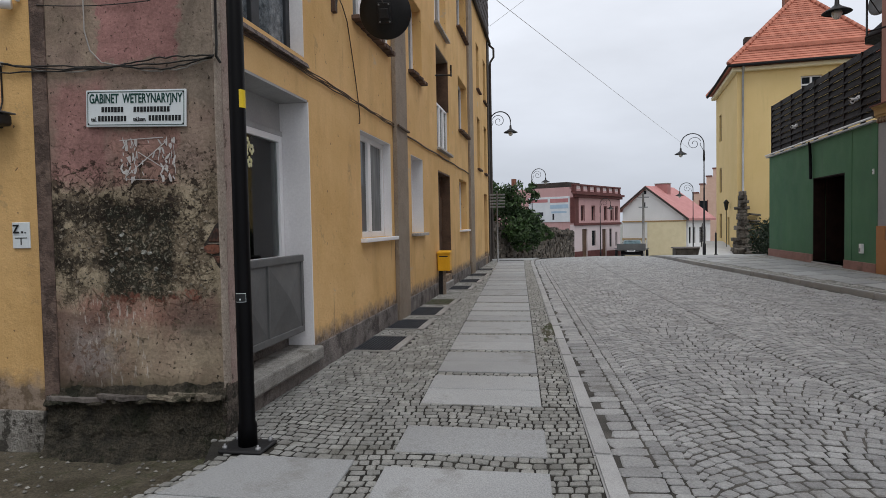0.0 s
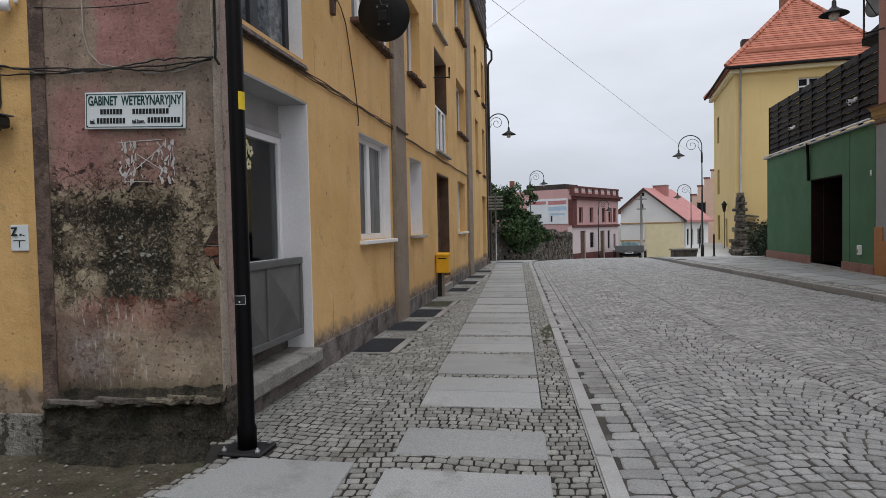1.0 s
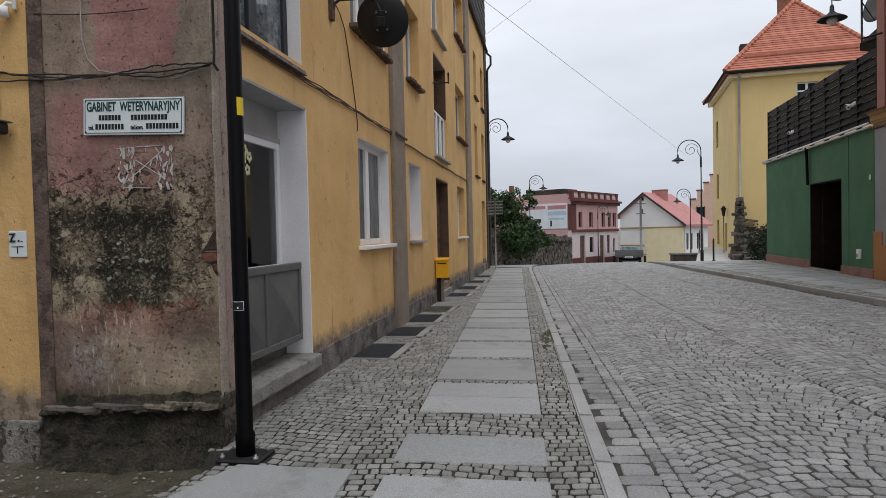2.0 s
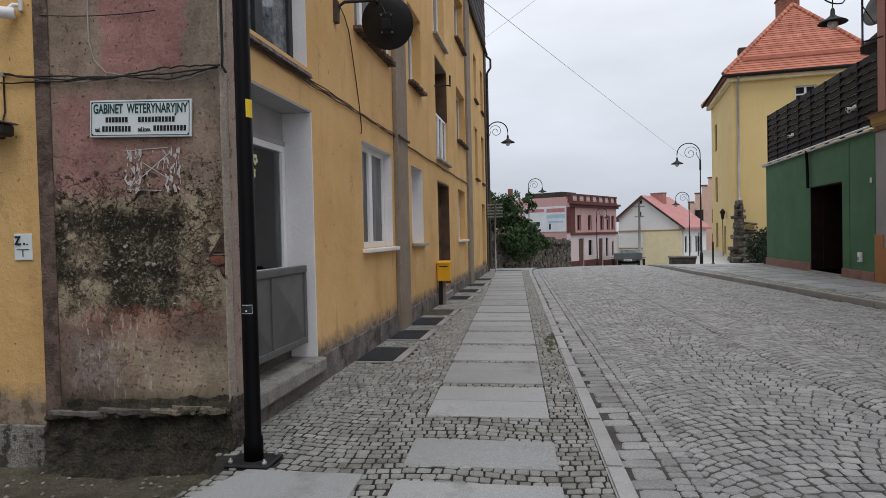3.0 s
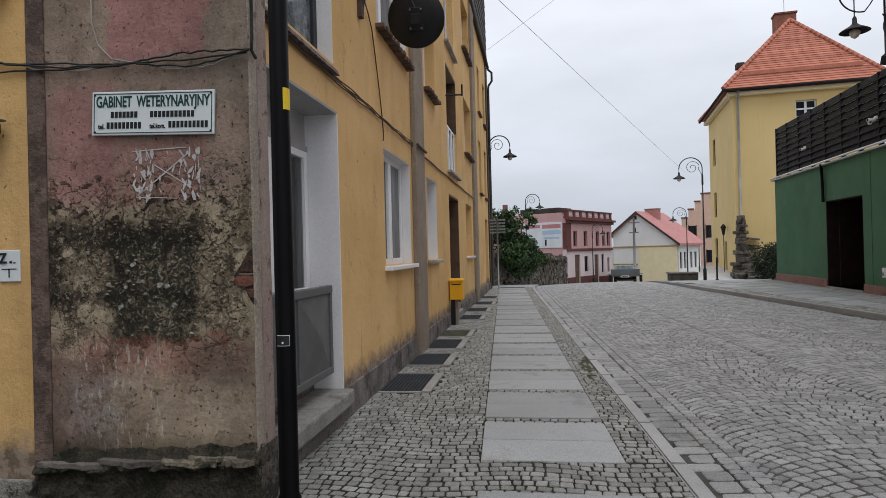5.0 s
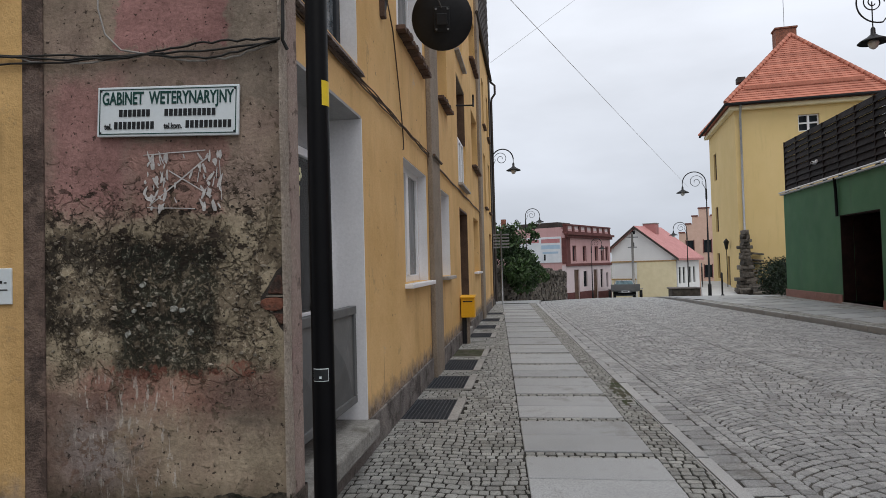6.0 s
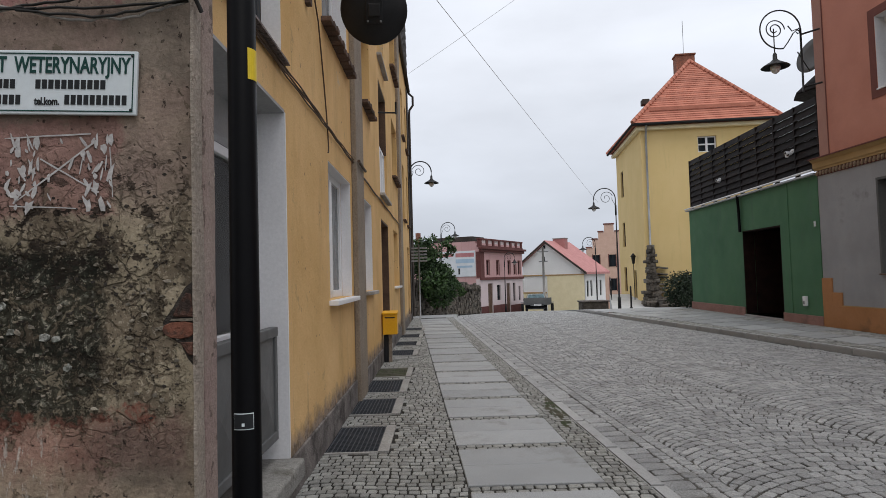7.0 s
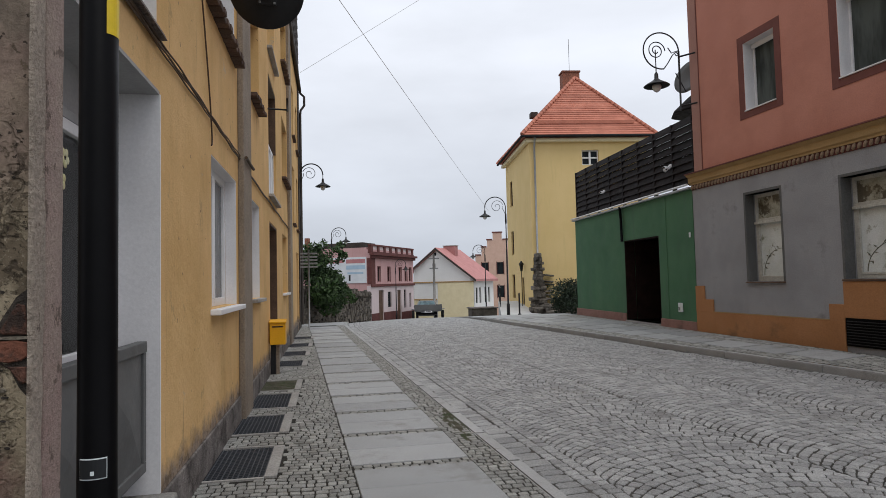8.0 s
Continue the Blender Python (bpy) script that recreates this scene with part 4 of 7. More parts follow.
window(corner, 3.62, 5.14, 1.30, 2.67, depth=0.12, mullions=1, sill=PVC, reveal=WHITEWASH, fw=0.08, glass=GLASS2, curtain=None)
window(corner, 6.50, 7.52, 1.32, 2.67, depth=0.20, mullions=1, sill=SILLSTONE, reveal=WHITEWASH, fw=0.07, glass=GLASS2)
for u0, u1, z0, z1, gl in ((3.45, 5.10, 4.02, 5.45, GLASS2), (6.50, 7.62, 4.10, 5.45, GLASS2), (12.30, 14.0, 3.95, 5.36, GLASS), (12.25, 14.0, 6.62, 8.0, GLASS2), (6.5, 7.6, 6.72, 8.0, GLASS)):
    w = window(corner, u0, u1, z0, z1, depth=0.17, mullions=1, fw=0.07, glass=gl, reveal=WHITEWASH if u0 < 5 else OCHRE)
    for i in range(int((u1 - u0 + 0.12) / 0.125)):
        a = u0 - 0.06 + i * 0.125
        part("sill_brick", boxes((a, a + 0.118, -0.10 - 0.012 * (i % 3), 0.16, z0 - 0.058 - 0.006 * (i % 2), z0 - 0.004), bev=0.008), OLDSILL, w)
window(corner, 12.22, 13.68, 1.32, 2.66, depth=0.17, mullions=1, fw=0.07, sill=PVC, glass=GLASS2, reveal=OCHRE)
window(corner, 9.05, 10.50, 5.72, 7.5, depth=0.14, mullions=1, fw=0.07, sill=SILLSTONE, glass=GLASS2, reveal=OCHRE)
st = window(corner, 9.10, 10.70, 3.10, 4.1, depth=0.05, mullions=2, fw=0.05, glass=GLASS2, sill=SILLSTONE)
part("loggia_back", boxes((9.10, 10.70, 0.40, 0.44, 4.1, 5.28)), BROWNWOOD, corner)
door = part("front_door", boxes((9.12, 10.72, 0.22, 0.28, 0.30, 2.62)), BROWNWOOD, corner, "dark brown timber double door")
part("door_lining", boxes((10.69, 10.715, 0.006, 0.22, 0.16, 2.60)), BROWNWOOD, door)
part("door_lining", boxes((9.125, 9.15, 0.006, 0.22, 0.16, 2.60)), BROWNWOOD, door)
part("door_lining", boxes((9.151, 10.689, 0.006, 0.22, 2.585, 2.61)), BROWNWOOD, door)
part("loggia_lining", boxes((10.675, 10.695, 0.006, 0.40, 4.1, 5.27)), BROWNWOOD, corner)
part("loggia_lining", boxes((9.12, 10.674, 0.006, 0.40, 5.25, 5.27)), PILASTER, corner)
for a in (9.2, 9.97):
    for z0, z1 in ((0.4, 1.2), (1.3, 2.1)):
        part("door_panel", boxes((a, a + 0.66, 0.195, 0.222, z0, z1), bev=0.012), BROWNWOOD, door)
part("door_step", boxes((9.10, 10.75, -0.05, 0.22, -0.05, 0.15), bev=0.015), CONCRETE, corner)

# end wall and the flank beyond it
flank = thing("corner_house_flank", along(0, 0, 0), "flaking end wall, half bare plaster and half ochre paint", "house wall")
part("end_wall", boxes((-1.30, 0.102, 0.002, 0.20, -0.3, 11.5), bev=0.0), DECAY, flank, "flaking grey and pink plaster with dark bare patches")
part("edge_strip", boxes((-1.32, -1.20, -0.012, 0.002, 0.20, 11.5), bev=0.006), surface("brown_painted_strip", (0.13, 0.088, 0.072), (0.19, 0.135, 0.108), s1=4, dirt=(0.075, 0.052, 0.043), dirt_at=(0.48, 0.56), dirt_scale=6, bump=0.8, bdist=0.01), flank)
part("side_wall", boxes((-9.0, -1.322, -0.008, 0.40, 0.14, 11.5)), OCHRE, flank, "ochre painted plaster")
part("side_plinth", boxes((-9.0, -1.33, -0.03, 0.30, -0.4, 0.14), bev=0.01), surface("peeling_plinth", (0.20, 0.185, 0.16), (0.38, 0.36, 0.325), s1=6, s2=40, fine=0.35, bump=1.0, bdist=0.02, dirt=(0.045, 0.040, 0.030), dirt_scale=4.5, dirt_at=(0.50, 0.54)), flank)
rr = random.Random(3)
bm = bmesh.new()
cols_ = []
PROFILE = [(0.0, 0.10), (-0.008, 0.055), (-0.030, 0.030), (-0.050, 0.012), (-0.058, 0.0), (-0.050, -0.012), (-0.026, -0.022), (-0.014, -0.04)] + [(-0.016 - 0.004 * i, -0.06 - 0.025 * i) for i in range(9)] + [(-0.065 - 0.02 * i, -0.29 - 0.03 * i) for i in range(8)]
for i in range(181):
    u = -1.30 + 1.425 * i / 180
    top = 0.205 + 0.075 * (i / 180) + 0.020 * noise.noise(Vector((u * 8, 0.2, 0))) + 0.010 * noise.noise(Vector((u * 31, 0.7, 0)))
    col_ = []
    for k_, (d_, dz) in enumerate(PROFILE):
        p = Vector((u * 7, dz * 9, 3.1))
        wv = 0.022 * noise.noise(p) + 0.016 * noise.noise(p * 3.1) + 0.010 * noise.noise(p * 8.3)
        if 1 < k_ < 7:
            wv += 0.030 * noise.noise(Vector((u * 12, 5.5, 0.3))) * (1 - abs(k_ - 4) / 3)
        col_.append(bm.verts.new((u, min(d_ + wv, -0.002) if k_ else 0.001, top + dz + 0.4 * wv)))
    cols_.append(col_)
for a_, b_ in zip(cols_, cols_[1:]):
    for i in range(len(PROFILE) - 1):
        bm.faces.new((a_[i], a_[i + 1], b_[i + 1], b_[i]))
part("footing", bm, surface("mossy_footing", (0.034, 0.031, 0.022), (0.115, 0.098, 0.070), s1=7, s2=55, fine=0.6, bump=1.0, bdist=0.03, dirt=(0.026, 0.028, 0.014), dirt_scale=5, dirt_at=(0.53, 0.58)), flank, "crumbling mossy footing")
LEDGESTONE = surface("tan_ledge_stone", (0.16, 0.135, 0.10), (0.30, 0.26, 0.20), s1=9, s2=60, fine=0.35, bump=0.9, bdist=0.012, vary=0.3, dirt=(0.06, 0.055, 0.035), dirt_scale=9, dirt_at=(0.52, 0.58))


def ledge_stone(u0, u1, z, out_, thick, seed):
    """A ragged flat stone lying along the footing's ledge."""
    r = random.Random(seed)
    n = 9
    front = [(u0 + (u1 - u0) * i / n, -out_ * (0.55 + 0.45 * math.sin(math.pi * (0.1 + 0.8 * i / n))) * r.uniform(0.72, 1.08), z + r.uniform(-0.006, 0.006)) for i in range(n + 1)]
    bm = prism(bmesh.new(), [(u0, 0.0, z)] + front + [(u1, 0.0, z)], (0, 0, thick))
    for v in bm.verts:
        v.co.z += r.uniform(-0.004, 0.004)
    return bm


for u0, u1, z_, o_, t_, sd in ((-0.47, -0.13, 0.268, 0.092, 0.022, 1), (-0.30, -0.02, 0.290, 0.070, 0.020, 2), (-0.10, 0.10, 0.272, 0.095, 0.030, 3), (-0.86, -0.45, 0.255, 0.085, 0.028, 5), (-1.27, -0.80, 0.228, 0.080, 0.026, 6)):
    part("ledge_stone", ledge_stone(u0, u1, z_, o_, t_, sd), LEDGESTONE if sd < 5 else PLINTH, flank)


def chip(pts, d, depth):
    """A flat broken piece on the end wall: outline in (x, z), front at depth d."""
    return prism(bmesh.new(), [(x, d, z) for x, z in pts], (0, depth, 0))


# a flat dark piece marks the hollow; no depth is cut
part("bare_hollow", chip([(-0.02, 1.345), (0.02, 1.40), (0.065, 1.475), (0.096, 1.50), (0.099, 1.17), (0.075, 1.20), (0.05, 1.255), (0.01, 1.28), (-0.016, 1.30)], -0.001, 0.006), HOLLOWDARK, flank)
for pts in (((-0.022, 1.312), (-0.012, 1.294), (0.010, 1.282), (0.045, 1.276), (0.082, 1.281), (0.099, 1.294), (0.099, 1.336), (0.06, 1.345), (0.012, 1.341), (-0.014, 1.330)),
            ((0.02, 1.368), (0.03, 1.363), (0.098, 1.360), (0.098, 1.405), (0.09, 1.45), (0.07, 1.455), (0.045, 1.415)),
            ((0.045, 1.265), (0.098, 1.262), (0.098, 1.215), (0.082, 1.21), (0.066, 1.235))):
    b2 = chip(pts, -0.009, 0.012)
    bmesh.ops.bevel(b2, geom=[e for e in b2.edges if all(v.co.y < -0.005 for v in e.verts)], offset=0.003, segments=1, affect="EDGES")
    part("bare_brick", b2, BRICKRED if pts[0][0] < 0 else BRICKDARK, flank)
part("mortar_rib", chip([(0.012, 1.348), (0.06, 1.345), (0.099, 1.347), (0.099, 1.355), (0.05, 1.356), (0.015, 1.354)], -0.010, 0.012), FLAKES, flank)


def scatter(n, zone, size, flat, seed):
    """Small broken chips of plaster standing a little proud of the wall."""
    r = random.Random(seed)
    bm = bmesh.new()
    for _ in range(n):
        cx, cz = r.uniform(zone[0], zone[1]), r.triangular(zone[2], zone[3])
        L, a0 = r.uniform(*size), r.uniform(0, 6.28)
        pts = []
        for k_ in range(6):
            a = -a0 - 2 * math.pi * (k_ + r.uniform(-0.3, 0.3)) / 6
            rad = L * r.uniform(0.45, 1.0)
            pts.append((cx + rad * math.cos(a), -r.uniform(*flat), cz + rad * r.uniform(0.5, 0.9) * math.sin(a)))
        low = [bm.verts.new((p[0] * 1.0, 0.003, p[2])) for p in pts]
        up_ = [bm.verts.new((cx + (p[0] - cx) * 0.8, p[1], cz + (p[2] - cz) * 0.8)) for p in pts]
        for k_ in range(6):
            bm.faces.new((low[k_], low[(k_ + 1) % 6], up_[(k_ + 1) % 6], up_[k_]))
        bm.faces.new(up_)
    return bm


bm = scatter(120, (-1.16, 0.04, 0.98, 1.78), (0.006, 0.022), (0.003, 0.008), 8)
tagged(part("plaster_flake", bm, FLAKES, flank, "loose flakes of old plaster"), kind="stuff")
# pits are thin dark chips laid on the wall face
bm = scatter(300, (-1.17, 0.07, 0.92, 2.05), (0.003, 0.015), (0.0005, 0.0012), 9)
tagged(part("bare_pit", bm, HOLLOWDARK, flank, "dark pits where plaster has dropped"), kind="stuff")
bm = scatter(7, (-0.74, -0.22, 1.02, 1.6), (0.018, 0.036), (0.003, 0.007), 10)
tagged(part("lime_patch", bm, surface("pale_lime_patch", (0.24, 0.24, 0.21), (0.40, 0.40, 0.36), s1=35, fine=0.4, dirt=(0.10, 0.10, 0.08), dirt_scale=40, dirt_at=(0.5, 0.54)), flank, "pale flecks of lime"), kind="stuff")
# dabs of torn paper where a notice was pasted
bm = bmesh.new()
for i in range(70):
    side = rr.random()
    cx = rr.choice([rr.uniform(-0.63, -0.52), rr.uniform(-0.33, -0.22), rr.uniform(-0.62, -0.22)])
    cz = rr.uniform(1.82, 2.08) if rr.random() < 0.7 else rr.choice([1.81, 2.07])
    if abs(cx + 0.42) < 0.08 and rr.random() < 0.85:
        continue
    L, wd, a = rr.uniform(0.012, 0.045), rr.uniform(0.003, 0.012), rr.uniform(0.9, 2.2)
    pts = []
    for kx, kz in ((-1, -.7), (-.2, -1), (1, -.4), (.8, .6), (0, 1), (-.9, .5)):
        kx, kz = kx * L * rr.uniform(.6, 1.1), kz * wd * rr.uniform(.6, 1.2)
        pts.append((cx + kx * math.cos(a) - kz * math.sin(a), -0.001, cz + kx * math.sin(a) + kz * math.cos(a)))
    prism(bm, pts, (0, -rr.uniform(0.0006, 0.0024), 0))
for x0, z0, x1, z1, wd in ((-0.60, 1.83, -0.28, 2.065, 0.004), (-0.50, 2.00, -0.27, 1.86, 0.004), (-0.64, 2.085, -0.30, 2.095, 0.003), (-0.62, 1.815, -0.36, 1.80, 0.003), (-0.215, 1.84, -0.225, 2.04, 0.003)):
    n_ = Vector((x1 - x0, z1 - z0)).normalized()
    ts = [0, 0.2, 0.45, 0.7, 1]
    up_ = [(x0 + (x1 - x0) * t - n_.y * wd * rr.uniform(0.3, 1.2), -0.001, z0 + (z1 - z0) * t + n_.x * wd * rr.uniform(0.3, 1.2)) for t in ts]
    dn_ = [(x0 + (x1 - x0) * t + n_.y * wd * rr.uniform(0.3, 1.2), -0.001, z0 + (z1 - z0) * t - n_.x * wd * rr.uniform(0.3, 1.2)) for t in ts]
    prism(bm, dn_ + up_[::-1], (0, -rr.uniform(0.0006, 0.0024), 0))
for cx, cz, L in ((-0.59, 2.03, 0.034), (-0.57, 1.96, 0.03), (-0.60, 1.86, 0.036), (-0.28, 1.88, 0.04), (-0.25, 2.04, 0.032), (-0.33, 2.02, 0.024), (-0.52, 1.90, 0.022)):
    pts = []
    for k_ in range(9):
        a = -2 * math.pi * k_ / 9
        rad = L * rr.uniform(0.35, 1.0)
        pts.append((cx + 0.55 * rad * math.cos(a), -0.001, cz + rad * math.sin(a)))
    prism(bm, pts, (0, -rr.uniform(0.0006, 0.0024), 0))
tagged(part("paper_scrap", bm, PAPER, flank, "white scraps of a torn-off notice"), kind="stuff")

# added plain blocks, never in view, that keep low sky off the end wall and flank
tagged(part("yard_shade_block", boxes((-12.0, -2.6, -12.0, -5.4, -0.3, 7.0)), PILASTER), "unseen plain block added to shade the flank and end wall", "wall", kind="structure")
tagged(part("south_shade_block", boxes((-14.0, 14.0, -30.0, -28.0, -0.3, 8.0)), PILASTER), "unseen plain block added to cut the low sky behind the street", "wall", kind="structure")

# enamel sign
sign = thing("enamel_sign", pose(-0.49, -0.014, 2.30, 0, 2.2, 0), "white enamel surgery sign with dark green lettering on the wall", "sign")
part("plate", boxes((-0.385, 0.385, -0.012, 0.004, -0.128, 0.128), bev=0.004), WHITEENAMEL, sign)
part("border", boxes((-0.372, 0.372, -0.0145, -0.012, 0.112, 0.116), (-0.372, 0.372, -0.0145, -0.012, -0.116, -0.112), (-0.372, -0.368, -0.0145, -0.012, -0.112, 0.112), (0.368, 0.372, -0.0145, -0.012, -0.112, 0.112)), GREENINK, sign)


def lettering(text, size, x, z, mat, parent, squeeze=1.0, weight=0.022):
    c = bpy.data.curves.new("lettering", "FONT")
    c.body, c.size, c.align_x, c.extrude = text, size, "CENTER", 0.0012
    c.offset = size * weight
    o = new("lettering", c)
    bpy.context.view_layer.update()
    me = bpy.data.meshes.new_from_object(o.evaluated_get(bpy.context.evaluated_depsgraph_get()))
    bpy.data.objects.remove(o)
    me.materials.clear(); me.materials.append(mat)
    t = new("lettering", me)
    t.parent = parent
    t.matrix_local = pose(x, -0.014, z, 90, 0, 0) @ Matrix.Diagonal((squeeze, 1, 1, 1))
    return t


lettering("GABINET  WETERYNARYJNY", 0.090, 0.0, 0.038, GREENINK, sign, 0.62, 0.020)
lettering("tel.", 0.042, -0.322, -0.09, BLACKINK, sign, 0.8)
lettering("tel.kom.", 0.042, 0.035, -0.09, BLACKINK, sign, 0.72)
bars = [(-0.262 + 0.025 * i, 0.019, -0.026, 0.010) for i in range(7)] + [(-0.012 + 0.0255 * i, 0.019, -0.026, 0.010) for i in range(11)]
bars += [(-0.288 + 0.025 * i, 0.018, -0.09, -0.052) for i in range(9)] + [(0.104 + 0.025 * i, 0.018, -0.088, -0.05) for i in range(10)]
for x0, w_, z0, z1 in bars:
    part("text_bar", boxes((x0, x0 + w_, -0.0145, -0.012, z0, z1)), BLACKINK, sign)
for x in (-0.365, 0.365):
    for z in (-0.108, 0.108):
        b2 = lathe(bmesh.new(), [(0.006, 0), (0.006, 0.003), (0.001, 0.004)], 8); b2.transform(pose(x, -0.012, z, 90, 0, 0))
        part("screw", b2, IRON, sign)

plate = thing("gas_plate", pose(-1.455, -0.012, 1.43), "small white marker plate with black symbols on ochre plaster", "plate")
part("plate", boxes((-0.072, 0.072, -0.008, 0.004, -0.095, 0.095), bev=0.004), WHITEENAMEL, plate)
lettering("Z", 0.085, -0.036, 0.018, BLACKINK, plate, 0.9, 0.03)
part("text_bar", boxes((0.005, 0.020, -0.010, -0.008, 0.015, 0.030), (0.03, 0.045, -0.010, -0.008, 0.015, 0.022), (-0.05, 0.05, -0.010, -0.008, -0.022, -0.016), (-0.004, 0.004, -0.010, -0.008, -0.07, -0.022)), BLACKINK, plate)


# wall camera and bracket lamp on the ochre flank
def bullet_camera(m, label):
    t = thing("security_camera", m, label, "camera", "security cameras")
    b = lathe(bmesh.new(), [(0.035, -0.09), (0.042, -0.08), (0.042, 0.07), (0.036, 0.09)], 16); b.transform(pose(0, 0, 0, 90, 0, 0))
    part("housing", b, PVC, t)
    b = lathe(bmesh.new(), [(0.026, 0), (0.026, 0.006)], 14); b.transform(pose(0, -0.088, 0, 90, 0, 0))
    part("lens", b, BLACKPAINT, t)
    part("bracket", tube(bmesh.new(), [(0, 0.04, 0.02), (0, 0.08, 0.06), (0, 0.13, 0.06)], 0.014), PVC, t)
    part("base", boxes((-0.035, 0.035, 0.115, 0.14, 0.02, 0.10), bev=0.006), PVC, t)
    return t


bullet_camera(pose(-1.50, -0.092, 3.085, 0, 12, -55), "white bullet camera fixed high on ochre plaster")
fl = thing("floodlight", pose(-1.60, -0.01, 2.26), "dark wall floodlight on a bracket", "lamp")
part("bracket", boxes((-0.03, 0.03, -0.06, 0.0, -0.05, 0.05), bev=0.006), IRON, fl)
part("housing", boxes((-0.10, 0.16, -0.17, -0.05, -0.05, 0.035), bev=0.02), IRON, fl)
part("visor", boxes((-0.11, 0.17, -0.19, -0.03, 0.036, 0.048), bev=0.004), GREYMETAL, fl)


def sag(p0, p1, d, n=14, wob=0.0, seed=1):
    r = random.Random(seed)
    p0, p1 = Vector(p0), Vector(p1)
    return [p0.lerp(p1, i / n) - Vector((0, 0, d * 4 * (i / n) * (1 - i / n) + (r.uniform(-wob, wob) if 0 < i < n else 0))) for i in range(n + 1)]


cables = thing("wall_cables", pose(0, 0, 0), "loose bundle of black and grey cables strung across the wall", "cable")
for i, (a, b, d, m_) in enumerate((((-2.2, -0.025, 2.66), (-0.55, -0.03, 2.60), 0.03, CABLE), ((-1.56, -0.03, 2.675), (-0.50, -0.03, 2.595), 0.035, CABLE), ((-1.555, -0.022, 2.685), (-0.60, -0.02, 2.60), 0.055, CABLEGREY),
                                   ((-0.60, -0.025, 2.60), (0.118, -0.03, 2.625), -0.02, CABLE), ((-0.58, -0.03, 2.59), (0.118, -0.035, 2.62), 0.045, CABLE), ((-0.52, -0.022, 2.585), (0.10, -0.02, 2.615), 0.05, CABLEGREY), ((-1.55, -0.026, 2.67), (0.10, -0.026, 2.61), 0.038, CABLE))):
    part("cable", tube(bmesh.new(), sag(a, b, d, 16, 0.008, i), 0.0055, 6), m_, cables)
part("cable", tube(bmesh.new(), [(-0.86, -0.02, 3.6), (-0.87, -0.02, 3.1), (-0.87, -0.02, 2.86), (-0.83, -0.022, 2.72), (-0.74, -0.024, 2.63), (-0.6, -0.024, 2.60)], 0.005, 6), CABLEGREY, cables)
part("cable", tube(bmesh.new(), [(0.128, -0.012, 3.7), (0.128, -0.012, 2.7), (0.127, -0.02, 2.62), (0.135, 0.02, 2.585)], 0.009, 6), CABLE, cables)
part("cable", tube(bmesh.new(), sag((-1.25, -0.016, 3.07), (-0.35, -0.02, 3.03), 0.02), 0.004, 5), CABLE, cables)
part("cable", tube(bmesh.new(), [(-1.56, -0.02, 2.66), (-1.56, -0.02, 2.40), (-1.58, -0.03, 2.31)], 0.006, 6), CABLE, cables)
for x_ in (-1.56,):
    part("cable_clip", boxes((x_ - 0.012, x_ + 0.012, -0.04, -0.004, 2.655 - 0.035 * (x_ + 1.56), 2.685 - 0.035 * (x_ + 1.56)), bev=0.003), CABLEGREY, cables)
fc = thing("facade_cables", pose(0, 0, 0), "brown cable bundle clipped along the ochre facade", "cable")
for i in range(4):
    part("cable", tube(bmesh.new(), [(0.022 + 0.008 * (i % 2), y_, 2.965 + 0.010 * (i - 1.5) + 0.007 * math.sin(y_ * 2.1 + i) + (0.005 * math.sin(9 * y_ + 2 * i))) for y_ in lerp(0.3, 5.3, 50)], 0.0065, 5), CABLEBROWN, fc)
part("cable", tube(bmesh.new(), [(0.095, y_, 2.97 + 0.01 * math.sin(3 * y_)) for y_ in lerp(5.28, 5.98, 10)], 0.02, 6), CABLEBROWN, fc)
part("cable", tube(bmesh.new(), [(0.02, y_, 2.93 + 0.008 * math.sin(3 * y_)) for y_ in lerp(6.0, 14.1, 60)], 0.014, 6), CABLEBROWN, fc)
part("cable", tube(bmesh.new(), [(0.05, 2.78, 4.00), (0.025, 2.98, 3.98), (0.018, 3.16, 3.86), (0.018, 3.26, 3.65), (0.018, 3.40, 3.33), (0.018, 3.49, 3.10), (0.018, 3.545, 2.93), (0.018, 3.575, 2.80), (0.02, 3.56, 2.735), (0.02, 3.53, 2.725)], 0.007, 6), CABLEBROWN, fc)

# satellite dish
dish = thing("satellite_dish", pose(0.56, 2.86, 3.82, -68, 0, 6), "dark grey satellite dish on a wall arm", "satellite dish", "dishes")
bm = lathe(bmesh.new(), [(0.001, -0.05), (0.1, -0.043), (0.2, -0.02), (0.285, 0.005), (0.29, 0.012), (0.275, 0.012), (0.19, -0.01), (0.1, -0.03), (0.001, -0.037)], 36)
DISHPAINT = surface("charcoal_dish_paint", (0.010, 0.010, 0.011), (0.017, 0.017, 0.018), rough=0.5, s1=3, s2=30, fine=0.15, bump=0.05, spec=0.3)
part("reflector", bm, DISHPAINT, dish)
part("rear_bracket", boxes((-0.075, 0.075, -0.11, 0.11, -0.075, -0.043), (-0.05, 0.05, -0.05, 0.05, -0.13, -0.0755), bev=0.006), IRON, dish)
for bx, by in ((-0.055, -0.09), (0.055, -0.09), (-0.055, 0.09), (0.055, 0.09)):
    part("bolt", boxes((bx - 0.009, bx + 0.009, by - 0.009, by + 0.009, -0.086, -0.0755), bev=0.003), GALV, dish)
